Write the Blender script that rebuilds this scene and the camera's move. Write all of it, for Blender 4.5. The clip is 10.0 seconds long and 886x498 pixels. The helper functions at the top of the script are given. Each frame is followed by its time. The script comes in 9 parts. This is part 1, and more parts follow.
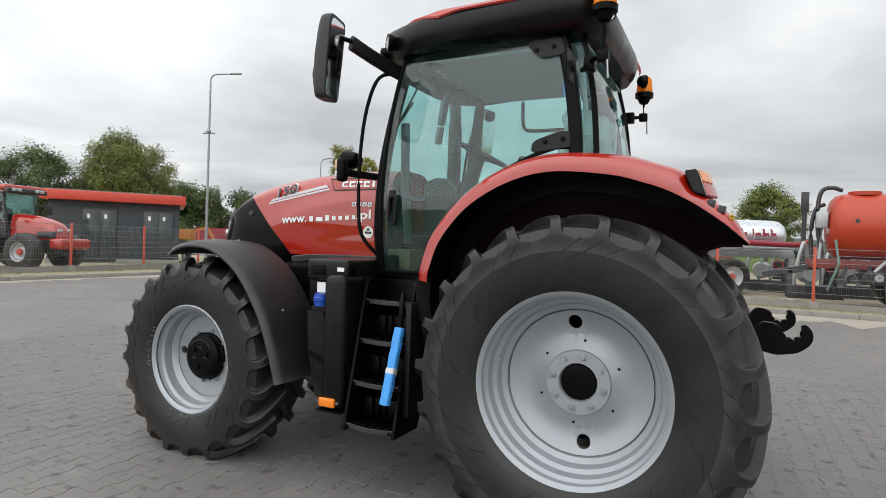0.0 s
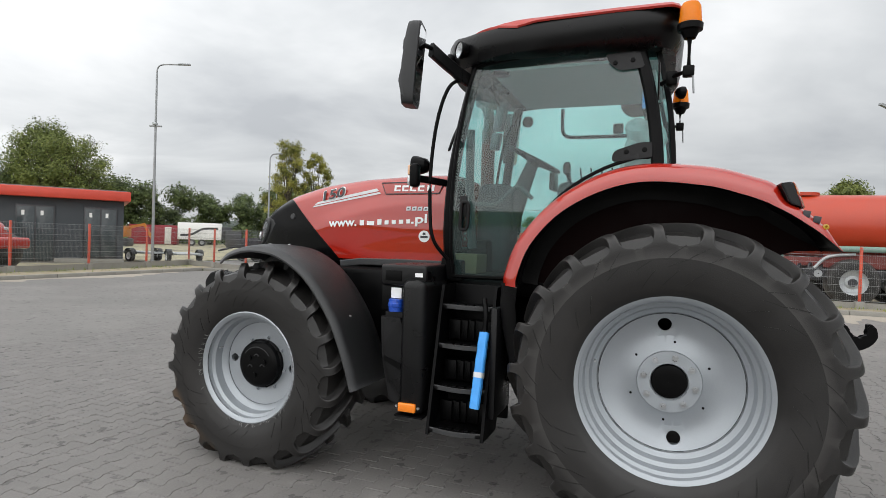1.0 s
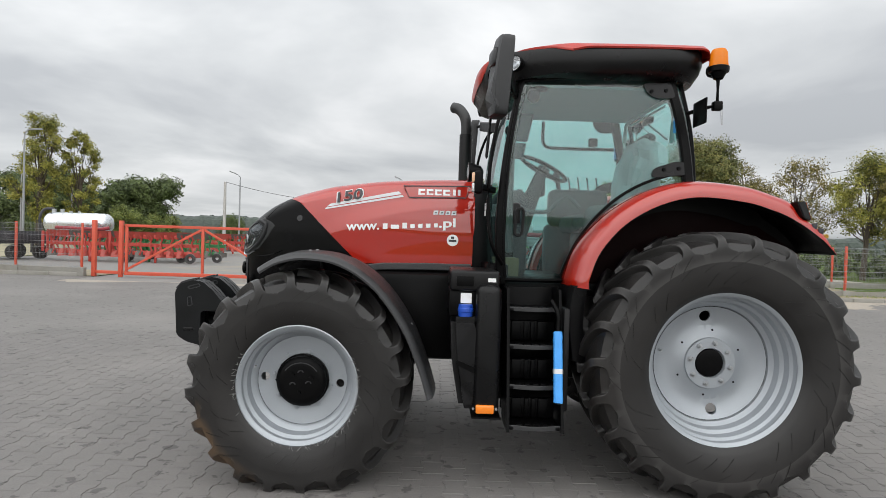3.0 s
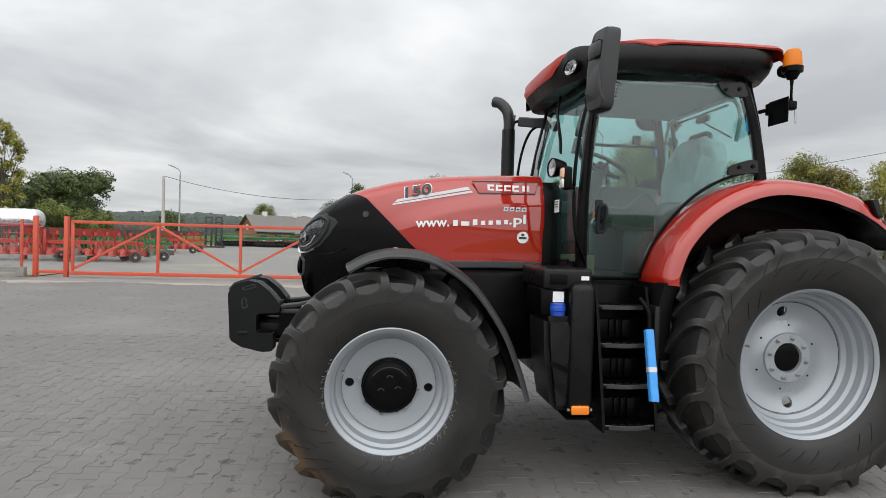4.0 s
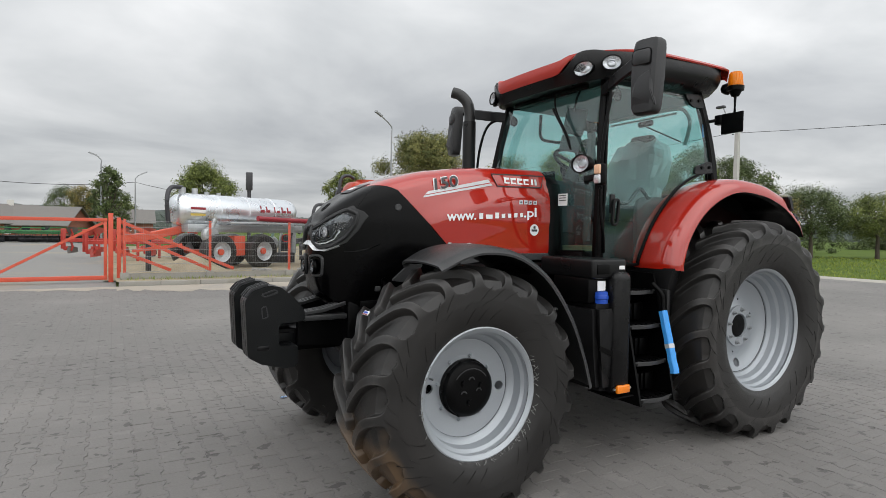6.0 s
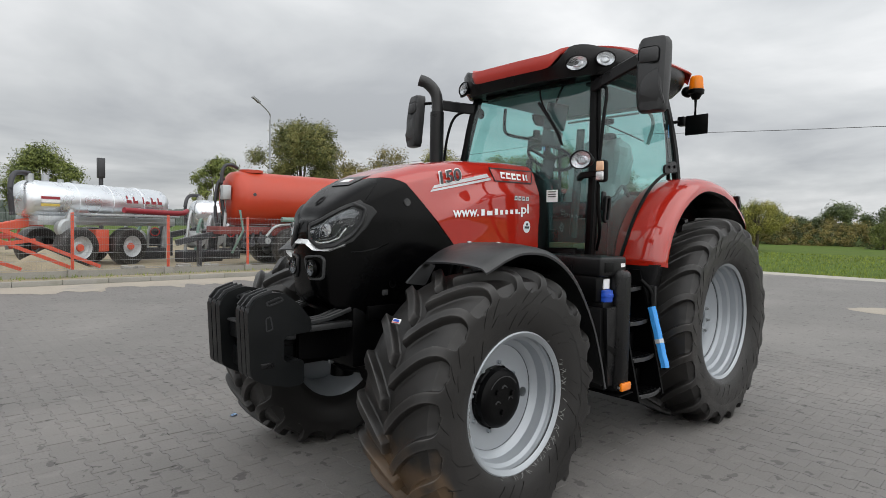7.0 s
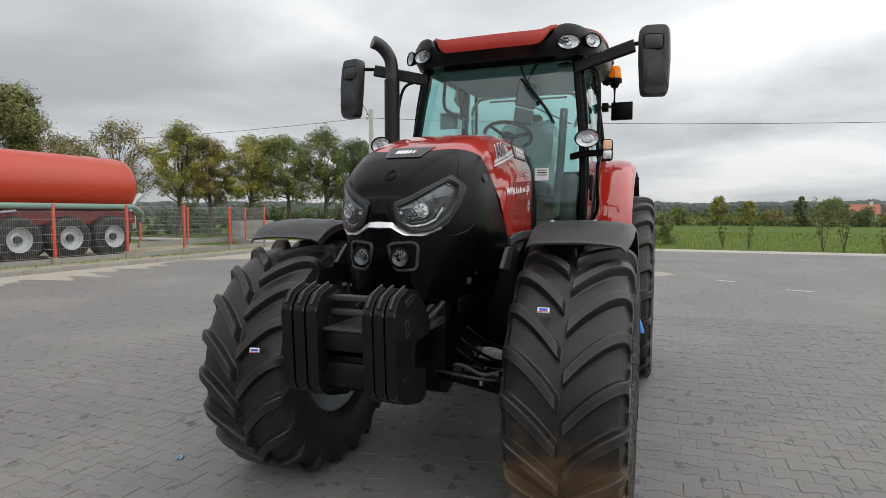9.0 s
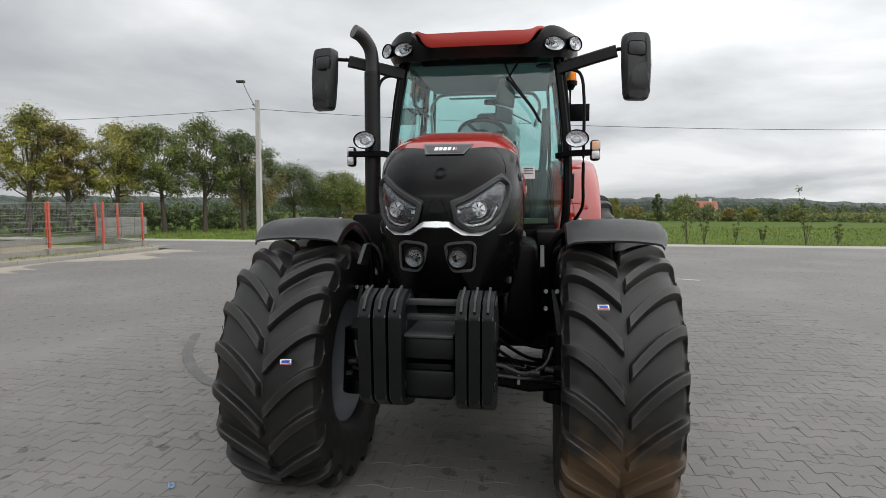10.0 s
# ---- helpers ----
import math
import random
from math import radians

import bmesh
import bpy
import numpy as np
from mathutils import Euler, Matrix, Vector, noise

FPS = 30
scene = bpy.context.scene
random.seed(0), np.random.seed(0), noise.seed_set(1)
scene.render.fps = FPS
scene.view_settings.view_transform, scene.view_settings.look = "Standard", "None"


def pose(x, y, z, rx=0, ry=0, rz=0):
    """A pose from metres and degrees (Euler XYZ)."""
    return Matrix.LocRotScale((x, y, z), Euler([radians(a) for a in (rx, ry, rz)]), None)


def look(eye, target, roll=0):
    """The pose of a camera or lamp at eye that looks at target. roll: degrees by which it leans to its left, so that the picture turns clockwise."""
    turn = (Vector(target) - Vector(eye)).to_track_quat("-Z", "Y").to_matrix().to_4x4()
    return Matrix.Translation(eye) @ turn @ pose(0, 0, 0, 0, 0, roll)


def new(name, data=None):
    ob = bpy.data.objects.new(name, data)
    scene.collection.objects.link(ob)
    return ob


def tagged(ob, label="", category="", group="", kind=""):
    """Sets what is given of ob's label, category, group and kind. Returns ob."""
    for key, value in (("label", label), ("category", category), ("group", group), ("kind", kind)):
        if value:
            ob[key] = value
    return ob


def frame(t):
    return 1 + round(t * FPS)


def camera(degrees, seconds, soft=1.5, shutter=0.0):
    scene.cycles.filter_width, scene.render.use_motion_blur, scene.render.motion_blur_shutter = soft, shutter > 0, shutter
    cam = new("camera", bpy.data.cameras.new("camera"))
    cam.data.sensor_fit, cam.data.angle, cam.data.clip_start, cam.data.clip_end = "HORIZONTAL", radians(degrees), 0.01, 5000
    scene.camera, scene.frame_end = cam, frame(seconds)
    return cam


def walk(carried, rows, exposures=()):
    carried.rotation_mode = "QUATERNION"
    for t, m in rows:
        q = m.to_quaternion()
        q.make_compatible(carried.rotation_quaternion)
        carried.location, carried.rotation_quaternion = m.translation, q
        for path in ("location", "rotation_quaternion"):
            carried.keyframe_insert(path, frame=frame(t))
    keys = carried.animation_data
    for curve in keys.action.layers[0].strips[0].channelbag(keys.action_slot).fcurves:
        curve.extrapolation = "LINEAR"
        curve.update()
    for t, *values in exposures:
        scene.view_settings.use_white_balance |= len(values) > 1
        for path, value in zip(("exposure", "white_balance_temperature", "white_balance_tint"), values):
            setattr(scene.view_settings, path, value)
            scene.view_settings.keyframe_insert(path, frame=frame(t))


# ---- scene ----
cam = camera(75.3, 10.0, soft=0.55)
PATH = [
    (0, (0.676, -3.84, 1.514), (-0.22, -2.052, 1.492), 2.0),
    (0.5, (0.317, -4.072, 1.548), (-0.499, -2.247, 1.521), 2.0),
    (1, (-0.069, -4.227, 1.543), (-0.777, -2.357, 1.515), 1.9),
    (1.5, (-0.48, -4.469, 1.544), (-1.002, -2.538, 1.521), 2.0),
    (2, (-0.898, -4.621, 1.569), (-1.227, -2.649, 1.535), 2.1),
    (2.5, (-1.35, -4.648, 1.588), (-1.469, -2.652, 1.555), 1.9),
    (4, (-2.75, -4.411, 1.555), (-2.515, -2.425, 1.515), 1.7),
    (4.5, (-3.196, -4.283, 1.564), (-2.802, -2.323, 1.522), 1.6),
    (5, (-3.636, -4.082, 1.572), (-3.028, -2.178, 1.51), 1.5),
    (5.5, (-4.057, -3.934, 1.548), (-3.252, -2.105, 1.485), 1.1),
    (7, (-4.958, -2.973, 1.563), (-3.597, -1.511, 1.485), 1.1),
    (7.5, (-5.159, -2.516, 1.543), (-3.653, -1.203, 1.447), 1.0),
    (8, (-5.417, -2.102, 1.543), (-3.775, -0.964, 1.432), 0.7),
    (8.5, (-5.577, -1.668, 1.524), (-3.81, -0.74, 1.399), 0.3),
    (9, (-5.707, -1.236, 1.522), (-3.843, -0.522, 1.395), 0.1),
    (9.5, (-5.83, -0.856, 1.543), (-3.903, -0.339, 1.408), 0.0),
    (10, (-5.846, -0.433, 1.536), (-3.876, -0.123, 1.395), 0.1),
]
walk(cam, [(t, look(eye, target, roll)) for t, eye, target, roll in PATH],
     exposures=((0, 0.24), (2.5, 0.30), (5, 0.22), (7, 0.16), (10, 0.14)))

# ---- light: an overcast sky with a soft, high sun ----
world = bpy.data.worlds.new("overcast")
scene.world = world
world.use_nodes = True
SUN_EL, SUN_ROT = radians(48), radians(200)


def world_nodes():
    nt = world.node_tree
    n, l = nt.nodes, nt.links
    n.clear()
    out, bg = n.new("ShaderNodeOutputWorld"), n.new("ShaderNodeBackground")
    sky = n.new("ShaderNodeTexSky")
    sky.sky_type, sky.sun_disc, sky.sun_elevation, sky.sun_rotation = "NISHITA", False, SUN_EL, SUN_ROT
    tex = n.new("ShaderNodeTexCoord")
    sep = n.new("ShaderNodeSeparateXYZ")
    l.new(tex.outputs["Generated"], sep.inputs[0])
    up = n.new("ShaderNodeMath"); up.operation = "MAXIMUM"; up.inputs[1].default_value = 0.0
    l.new(sep.outputs["Z"], up.inputs[0])
    add = n.new("ShaderNodeMath"); add.operation = "ADD"; add.inputs[1].default_value = 0.14
    l.new(up.outputs[0], add.inputs[0])
    div = n.new("ShaderNodeVectorMath"); div.operation = "DIVIDE"
    comb = n.new("ShaderNodeCombineXYZ")
    for k in range(3):
        l.new(add.outputs[0], comb.inputs[k])
    l.new(tex.outputs["Generated"], div.inputs[0]); l.new(comb.outputs[0], div.inputs[1])
    flat = n.new("ShaderNodeVectorMath"); flat.operation = "MULTIPLY"; flat.inputs[1].default_value = (1, 1, 0)
    l.new(div.outputs[0], flat.inputs[0])
    big = n.new("ShaderNodeTexNoise"); big.inputs["Scale"].default_value = 0.62; big.inputs["Detail"].default_value = 6; big.inputs["Roughness"].default_value = 0.52
    big.inputs["Distortion"].default_value = 0.35
    l.new(flat.outputs[0], big.inputs["Vector"])
    ramp = n.new("ShaderNodeValToRGB")
    e = ramp.color_ramp.elements
    e[0].position, e[0].color = 0.36, (0.49, 0.51, 0.535, 1)
    e[1].position, e[1].color = 0.64, (0.87, 0.88, 0.89, 1)
    m = e.new(0.5); m.color = (0.66, 0.68, 0.695, 1)
    l.new(big.outputs["Fac"], ramp.inputs["Fac"])
    # clouds thin towards the zenith: brighter overhead
    zen = n.new("ShaderNodeMapRange"); zen.inputs[1].default_value, zen.inputs[2].default_value = 0.02, 0.75
    zen.inputs[3].default_value, zen.inputs[4].default_value = 0.87, 1.62
    l.new(sep.outputs["Z"], zen.inputs[0])
    # a darker bank of cloud to the north
    bank = n.new("ShaderNodeVectorMath"); bank.operation = "DOT_PRODUCT"; bank.inputs[1].default_value = (0.34, 0.94, 0.0)
    l.new(tex.outputs["Generated"], bank.inputs[0])
    bk = n.new("ShaderNodeMapRange"); bk.inputs[1].default_value, bk.inputs[2].default_value, bk.inputs[3].default_value, bk.inputs[4].default_value = -0.5, 1.0, 1.16, 0.80
    l.new(bank.outputs["Value"], bk.inputs[0])
    both = n.new("ShaderNodeMath"); both.operation = "MULTIPLY"
    l.new(zen.outputs[0], both.inputs[0]); l.new(bk.outputs[0], both.inputs[1])
    mul = n.new("ShaderNodeVectorMath"); mul.operation = "SCALE"
    l.new(ramp.outputs["Color"], mul.inputs[0]); l.new(both.outputs[0], mul.inputs["Scale"])
    mix = n.new("ShaderNodeMix"); mix.data_type = "RGBA"; mix.inputs["Factor"].default_value = 0.97
    sc = n.new("ShaderNodeVectorMath"); sc.operation = "SCALE"; sc.inputs["Scale"].default_value = 0.10
    l.new(sky.outputs[0], sc.inputs[0])
    l.new(sc.outputs[0], mix.inputs["A"]); l.new(mul.outputs[0], mix.inputs["B"])
    l.new(mix.outputs["Result"], bg.inputs["Color"])
    bg.inputs["Strength"].default_value = 1.0
    l.new(bg.outputs[0], out.inputs[0])


world_nodes()
sun = bpy.data.lights.new("sun", "SUN")
sun.energy, sun.angle, sun.color = 1.35, radians(120), (1.0, 0.97, 0.93)
sun_ob = new("sun", sun)
sun_ob.matrix_world = look((-3, -16, 16), (0, 0, 0))
scene.view_settings.exposure = 0.2


# ---- materials ----
MATS = {}


def chips(n, l, vec, colour, amount=0.7):
    """Chipped, dark-filled marks and pale scuffs strewn over concrete blocks."""
    for scale, lo_, hi_, shift, tone, amt in ((8.5, 0.62, 0.655, 0.0, (0.05, 0.047, 0.045, 1), amount), (4.0, 0.62, 0.74, 31.0, (0.25, 0.24, 0.225, 1), amount * 0.5),
                                               (0.45, 0.50, 0.72, 77.0, (0.235, 0.222, 0.207, 1), amount * 0.6)):
        mv = n.new("ShaderNodeVectorMath"); mv.operation = "ADD"; mv.inputs[1].default_value = (shift, shift, 0)
        l.new(vec, mv.inputs[0])
        t = n.new("ShaderNodeTexNoise"); t.inputs["Scale"].default_value = scale; t.inputs["Detail"].default_value = 3
        l.new(mv.outputs[0], t.inputs["Vector"])
        k = n.new("ShaderNodeMapRange"); k.inputs[1].default_value, k.inputs[2].default_value, k.inputs[4].default_value = lo_, hi_, amt
        l.new(t.outputs["Fac"], k.inputs[0])
        x = n.new("ShaderNodeMix"); x.data_type = "RGBA"; x.inputs["B"].default_value = tone
        l.new(k.outputs[0], x.inputs["Factor"]); l.new(colour, x.inputs["A"])
        colour = x.outputs["Result"]
    return colour


def mat(name, col, rough=0.5, metal=0.0, var=0.12, scale=6.0, fine=60.0, bump=0.0, coat=0.0, dirt=None, dirt_amt=0.0, island=0.0, spec=0.5, rand=0.0, dirt_scale=1.5, edge=0.0, spots=0.0):
    """A surface with broad and fine variation of tone and roughness, optional dirt blotches and bump."""
    m = bpy.data.materials.new(name)
    m.use_nodes = True
    nt = m.node_tree
    n, l = nt.nodes, nt.links
    p = n["Principled BSDF"]
    geo = n.new("ShaderNodeNewGeometry")
    vec = geo.outputs["Position"]
    a = n.new("ShaderNodeTexNoise"); a.inputs["Scale"].default_value = scale; a.inputs["Detail"].default_value = 4
    b = n.new("ShaderNodeTexNoise"); b.inputs["Scale"].default_value = fine; b.inputs["Detail"].default_value = 3
    l.new(vec, a.inputs["Vector"]); l.new(vec, b.inputs["Vector"])
    s = n.new("ShaderNodeMath"); s.operation = "ADD"
    l.new(a.outputs["Fac"], s.inputs[0]); l.new(b.outputs["Fac"], s.inputs[1])
    r = n.new("ShaderNodeMapRange"); r.inputs[1].default_value, r.inputs[2].default_value = 0.6, 1.4
    r.inputs[3].default_value, r.inputs[4].default_value = 1 - var, 1 + var
    l.new(s.outputs[0], r.inputs[0])
    val = r.outputs[0]
    if island or rand:
        mr = n.new("ShaderNodeMapRange"); k = island or rand
        mr.inputs[3].default_value, mr.inputs[4].default_value = 1 - k, 1 + k
        if rand:
            oi = n.new("ShaderNodeObjectInfo"); l.new(oi.outputs["Random"], mr.inputs[0])
        else:
            l.new(geo.outputs["Random Per Island"], mr.inputs[0])
        mm = n.new("ShaderNodeMath"); mm.operation = "MULTIPLY"
        l.new(val, mm.inputs[0]); l.new(mr.outputs[0], mm.inputs[1]); val = mm.outputs[0]
    base = n.new("ShaderNodeVectorMath"); base.operation = "SCALE"; base.inputs[0].default_value = col
    l.new(val, base.inputs["Scale"])
    colour = base.outputs[0]
    if dirt:
        d = n.new("ShaderNodeTexNoise"); d.inputs["Scale"].default_value = dirt_scale; d.inputs["Detail"].default_value = 8; d.inputs["Roughness"].default_value = 0.65
        l.new(vec, d.inputs["Vector"])
        dr = n.new("ShaderNodeMapRange"); dr.inputs[1].default_value, dr.inputs[2].default_value = 0.52, 0.72
        dr.inputs[4].default_value = dirt_amt
        l.new(d.outputs["Fac"], dr.inputs[0])
        mx = n.new("ShaderNodeMix"); mx.data_type = "RGBA"; mx.inputs["B"].default_value = (*dirt, 1)
        l.new(dr.outputs[0], mx.inputs["Factor"]); l.new(colour, mx.inputs["A"])
        colour = mx.outputs["Result"]
    if spots:
        colour = chips(n, l, vec, colour)
        # oil drips: small dark uneven spots, gathered in patches
        wn = n.new("ShaderNodeTexNoise"); wn.inputs["Scale"].default_value = 9
        l.new(vec, wn.inputs["Vector"])
        wv = n.new("ShaderNodeVectorMath"); wv.operation = "MULTIPLY_ADD"; wv.inputs[1].default_value = (0.12, 0.12, 0)
        l.new(wn.outputs["Color"], wv.inputs[0]); l.new(vec, wv.inputs[2])
        vo = n.new("ShaderNodeTexVoronoi"); vo.voronoi_dimensions = "2D"; vo.inputs["Scale"].default_value = 2.6
        l.new(wv.outputs[0], vo.inputs["Vector"])
        pn = n.new("ShaderNodeTexNoise"); pn.inputs["Scale"].default_value = 0.9; pn.inputs["Detail"].default_value = 3
        l.new(vec, pn.inputs["Vector"])
        rad = n.new("ShaderNodeMapRange"); rad.inputs[1].default_value, rad.inputs[2].default_value, rad.inputs[3].default_value, rad.inputs[4].default_value = 0.50, 0.70, 0.0, 0.15
        l.new(pn.outputs["Fac"], rad.inputs[0])
        df = n.new("ShaderNodeMath"); df.operation = "SUBTRACT"
        l.new(rad.outputs[0], df.inputs[0]); l.new(vo.outputs["Distance"], df.inputs[1])
        sm = n.new("ShaderNodeMapRange"); sm.inputs[1].default_value, sm.inputs[2].default_value, sm.inputs[4].default_value = 0.0, 0.03, spots
        l.new(df.outputs[0], sm.inputs[0])
        sx = n.new("ShaderNodeMix"); sx.data_type = "RGBA"; sx.inputs["B"].default_value = (0.045, 0.042, 0.04, 1)
        l.new(sm.outputs[0], sx.inputs["Factor"]); l.new(colour, sx.inputs["A"])
        colour = sx.outputs["Result"]
    # paler convex edges in the colour: dust and wear, plus painted highlights
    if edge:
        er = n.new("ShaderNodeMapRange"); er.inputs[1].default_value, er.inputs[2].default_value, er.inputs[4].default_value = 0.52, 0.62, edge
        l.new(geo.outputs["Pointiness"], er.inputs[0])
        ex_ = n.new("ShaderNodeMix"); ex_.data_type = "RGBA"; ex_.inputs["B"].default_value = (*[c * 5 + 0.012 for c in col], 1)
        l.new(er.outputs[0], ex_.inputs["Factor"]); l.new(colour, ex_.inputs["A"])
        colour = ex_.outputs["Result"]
    l.new(colour, p.inputs["Base Color"])
    rr = n.new("ShaderNodeMapRange"); rr.inputs[3].default_value, rr.inputs[4].default_value = max(0.02, rough - 0.1), min(1, rough + 0.1)
    rr.inputs[1].default_value, rr.inputs[2].default_value = 0.3, 0.7
    l.new(a.outputs["Fac"], rr.inputs[0]); l.new(rr.outputs[0], p.inputs["Roughness"])
    p.inputs["Metallic"].default_value = metal
    p.inputs["Coat Weight"].default_value = coat
    p.inputs["Coat Roughness"].default_value = 0.03
    p.inputs["Specular IOR Level"].default_value = spec
    if bump:
        bp = n.new("ShaderNodeBump"); bp.inputs["Strength"].default_value = bump; bp.inputs["Distance"].default_value = 0.004
        l.new(b.outputs["Fac"], bp.inputs["Height"]); l.new(bp.outputs[0], p.inputs["Normal"])
    MATS[name] = m
    return m


def glass(name, tint, gloss_ior=1.5):
    m = bpy.data.materials.new(name); m.use_nodes = True
    n, l = m.node_tree.nodes, m.node_tree.links
    n.clear()
    out, tr, gl, mx, fr = (n.new("ShaderNode" + k) for k in ("OutputMaterial", "BsdfTransparent", "BsdfGlossy", "MixShader", "LayerWeight"))
    tr.inputs[0].default_value = (*tint, 1)
    gl.inputs["Roughness"].default_value = 0.02
    fr.inputs[0].default_value = 0.5
    f0 = ((gloss_ior - 1) / (gloss_ior + 1)) ** 2 * 2  # both faces of a pane
    pw = n.new("ShaderNodeMath"); pw.operation = "POWER"; pw.inputs[1].default_value = 4.5
    ma = n.new("ShaderNodeMath"); ma.operation = "MULTIPLY_ADD"; ma.inputs[1].default_value, ma.inputs[2].default_value = 0.85 - f0, f0
    l.new(fr.outputs["Facing"], pw.inputs[0]); l.new(pw.outputs[0], ma.inputs[0])
    l.new(ma.outputs[0], mx.inputs[0]); l.new(tr.outputs[0], mx.inputs[1]); l.new(gl.outputs[0], mx.inputs[2]); l.new(mx.outputs[0], out.inputs[0])
    MATS[name] = m
    return m


RED = mat("red_paint", (0.35, 0.0135, 0.0055), 0.4, 0.0, 0.05, 2.0, 200, coat=1.0, spec=0.07)
RED.node_tree.nodes["Principled BSDF"].inputs["Coat IOR"].default_value = 1.75
REDROOF = mat("red_roof", (0.40, 0.026, 0.016), 0.45, 0.0, 0.08, 3.0, 150, coat=0.2)
# edge paints the bevel highlights of the black mouldings into the colour
BLACKP = mat("black_plastic", (0.0026, 0.0026, 0.0029), 0.33, 0.0, 0.2, 5.0, 400, bump=0.12, spec=0.24, edge=0.4)
NOSE = mat("nose_plastic", (0.0010, 0.0010, 0.0012), 0.22, 0.0, 0.25, 4.0, 500, bump=0.05, spec=0.12)
FEND = mat("fender_plastic", (0.0155, 0.0158, 0.0165), 0.40, 0.0, 0.2, 4.0, 300, bump=0.25, spec=0.42, edge=0.5)
CHASSIS = mat("chassis_black", (0.0014, 0.0014, 0.0016), 0.40, 0.0, 0.3, 8.0, 120, bump=0.2, spec=0.11)
# edge: dust on the lugs, strengthened in place of missing shading contrast
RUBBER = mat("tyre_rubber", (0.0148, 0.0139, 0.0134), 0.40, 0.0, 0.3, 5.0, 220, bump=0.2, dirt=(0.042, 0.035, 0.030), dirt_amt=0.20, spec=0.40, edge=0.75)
RIM = mat("rim_silver", (0.335, 0.36, 0.385), 0.38, 0.35, 0.06, 7.0, 200, coat=0.1)
CHROME = mat("chrome", (0.85, 0.86, 0.87), 0.08, 1.0, 0.03)
MIRROR = mat("mirror_glass", (0.8, 0.82, 0.84), 0.03, 1.0, 0.0)
STEEL = mat("steel", (0.42, 0.43, 0.44), 0.35, 0.9, 0.15, 10, 100)
GALV = mat("galvanised", (0.42, 0.44, 0.45), 0.5, 0.6, 0.15, 4, 60)
WHITE = mat("white_decal", (0.80, 0.80, 0.80), 0.4, 0, 0.03)
SILVERD = mat("silver_decal", (0.55, 0.55, 0.56), 0.35, 0.3, 0.05)
DARKD = mat("dark_decal", (0.03, 0.03, 0.035), 0.4, 0, 0.05)
ORANGE = mat("orange_lens", (0.85, 0.22, 0.01), 0.2, 0, 0.08, 20, 200, coat=0.8)
REDLENS = mat("red_lens", (0.45, 0.03, 0.03), 0.2, 0, 0.08, 20, 200, coat=0.8)
CLEAR = mat("lamp_reflector", (0.60, 0.61, 0.62), 0.18, 0.6, 0.45, 45, 90)
BROW = mat("brow_silver", (0.66, 0.67, 0.68), 0.25, 0.55, 0.03)
LENS = glass("lens_glass", (0.93, 0.95, 0.97))
COVER = glass("lamp_cover", (0.90, 0.92, 0.94), 1.27)
CABGL = glass("cab_glass", (0.60, 0.85, 0.83), 1.5)
MIRRP = mat("mirror_plastic", (0.020, 0.0205, 0.022), 0.42, 0, 0.2, 6, 300, bump=0.2, spec=0.4)
PALET = mat("pale_tube", (0.55, 0.57, 0.57), 0.4, 0.2, 0.08, 10, 100)
LAMPR = mat("headlamp_reflector", (0.62, 0.63, 0.64), 0.2, 0.6, 0.5, 55, 120)
FOGR = mat("fog_reflector", (0.085, 0.09, 0.095), 0.2, 0.6, 0.5, 60, 140)
GREYI = mat("interior_grey", (0.052, 0.058, 0.060), 0.6, 0, 0.15, 6, 90)
# teal cast of the tinted windows is put into the lining's colour
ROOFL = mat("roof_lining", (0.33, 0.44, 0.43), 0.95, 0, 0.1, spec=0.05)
FABRIC = mat("seat_fabric", (0.035, 0.035, 0.04), 0.85, 0, 0.2, 20, 200, bump=0.3)
WRAP = mat("blue_wrap", (0.045, 0.29, 0.72), 0.45, 0, 0.1, 15, 90, bump=0.3)
BLUECAP = mat("blue_cap", (0.015, 0.07, 0.42), 0.35, 0, 0.1)
CARTON = mat("carton", (0.13, 0.092, 0.045), 0.8, 0, 0.12)
FILMP = glass("plastic_film", (0.84, 0.87, 0.87), 1.6)


def milky(m, white, amount):
    """Adds a share of scattered white to a clear film."""
    n, l = m.node_tree.nodes, m.node_tree.links
    out = n["Material Output"]
    src = out.inputs[0].links[0].from_socket
    d, mx = n.new("ShaderNodeBsdfDiffuse"), n.new("ShaderNodeMixShader")
    d.inputs[0].default_value = (*white, 1)
    mx.inputs[0].default_value = amount
    l.new(src, mx.inputs[1]); l.new(d.outputs[0], mx.inputs[2]); l.new(mx.outputs[0], out.inputs[0])


milky(FILMP, (0.82, 0.85, 0.85), 0.42)
AMBER = glass("amber_lens", (1.0, 0.46, 0.03), 1.45)
milky(AMBER, (0.90, 0.27, 0.01), 0.55)
milky(CABGL, (0.34, 0.62, 0.60), 0.024)  # thin dust film, tinted teal as painted haze that lifts the dark windows


# ---- mesh helpers ----
def part(name, bm, material, parent=None, label="", sharp=38, normals=True):
    """Links a bmesh as one mesh object under a thing or a part."""
    if normals:
        bmesh.ops.recalc_face_normals(bm, faces=bm.faces)
    me = bpy.data.meshes.new(name)
    bm.to_mesh(me)
    bm.free()
    me.materials.append(material)
    me.polygons.foreach_set("use_smooth", [True] * len(me.polygons))
    me.set_sharp_from_angle(angle=radians(sharp))
    ob = new(name, me)
    if parent:
        ob.parent = parent
    if label:
        ob["label"] = label
    return ob


def thing(name, label, category, group="", at=(0, 0, 0), rz=0.0):
    ob = new(name)
    ob.empty_display_size = 0.2
    ob.matrix_world = pose(*at, 0, 0, rz)
    return tagged(ob, label, category, group)


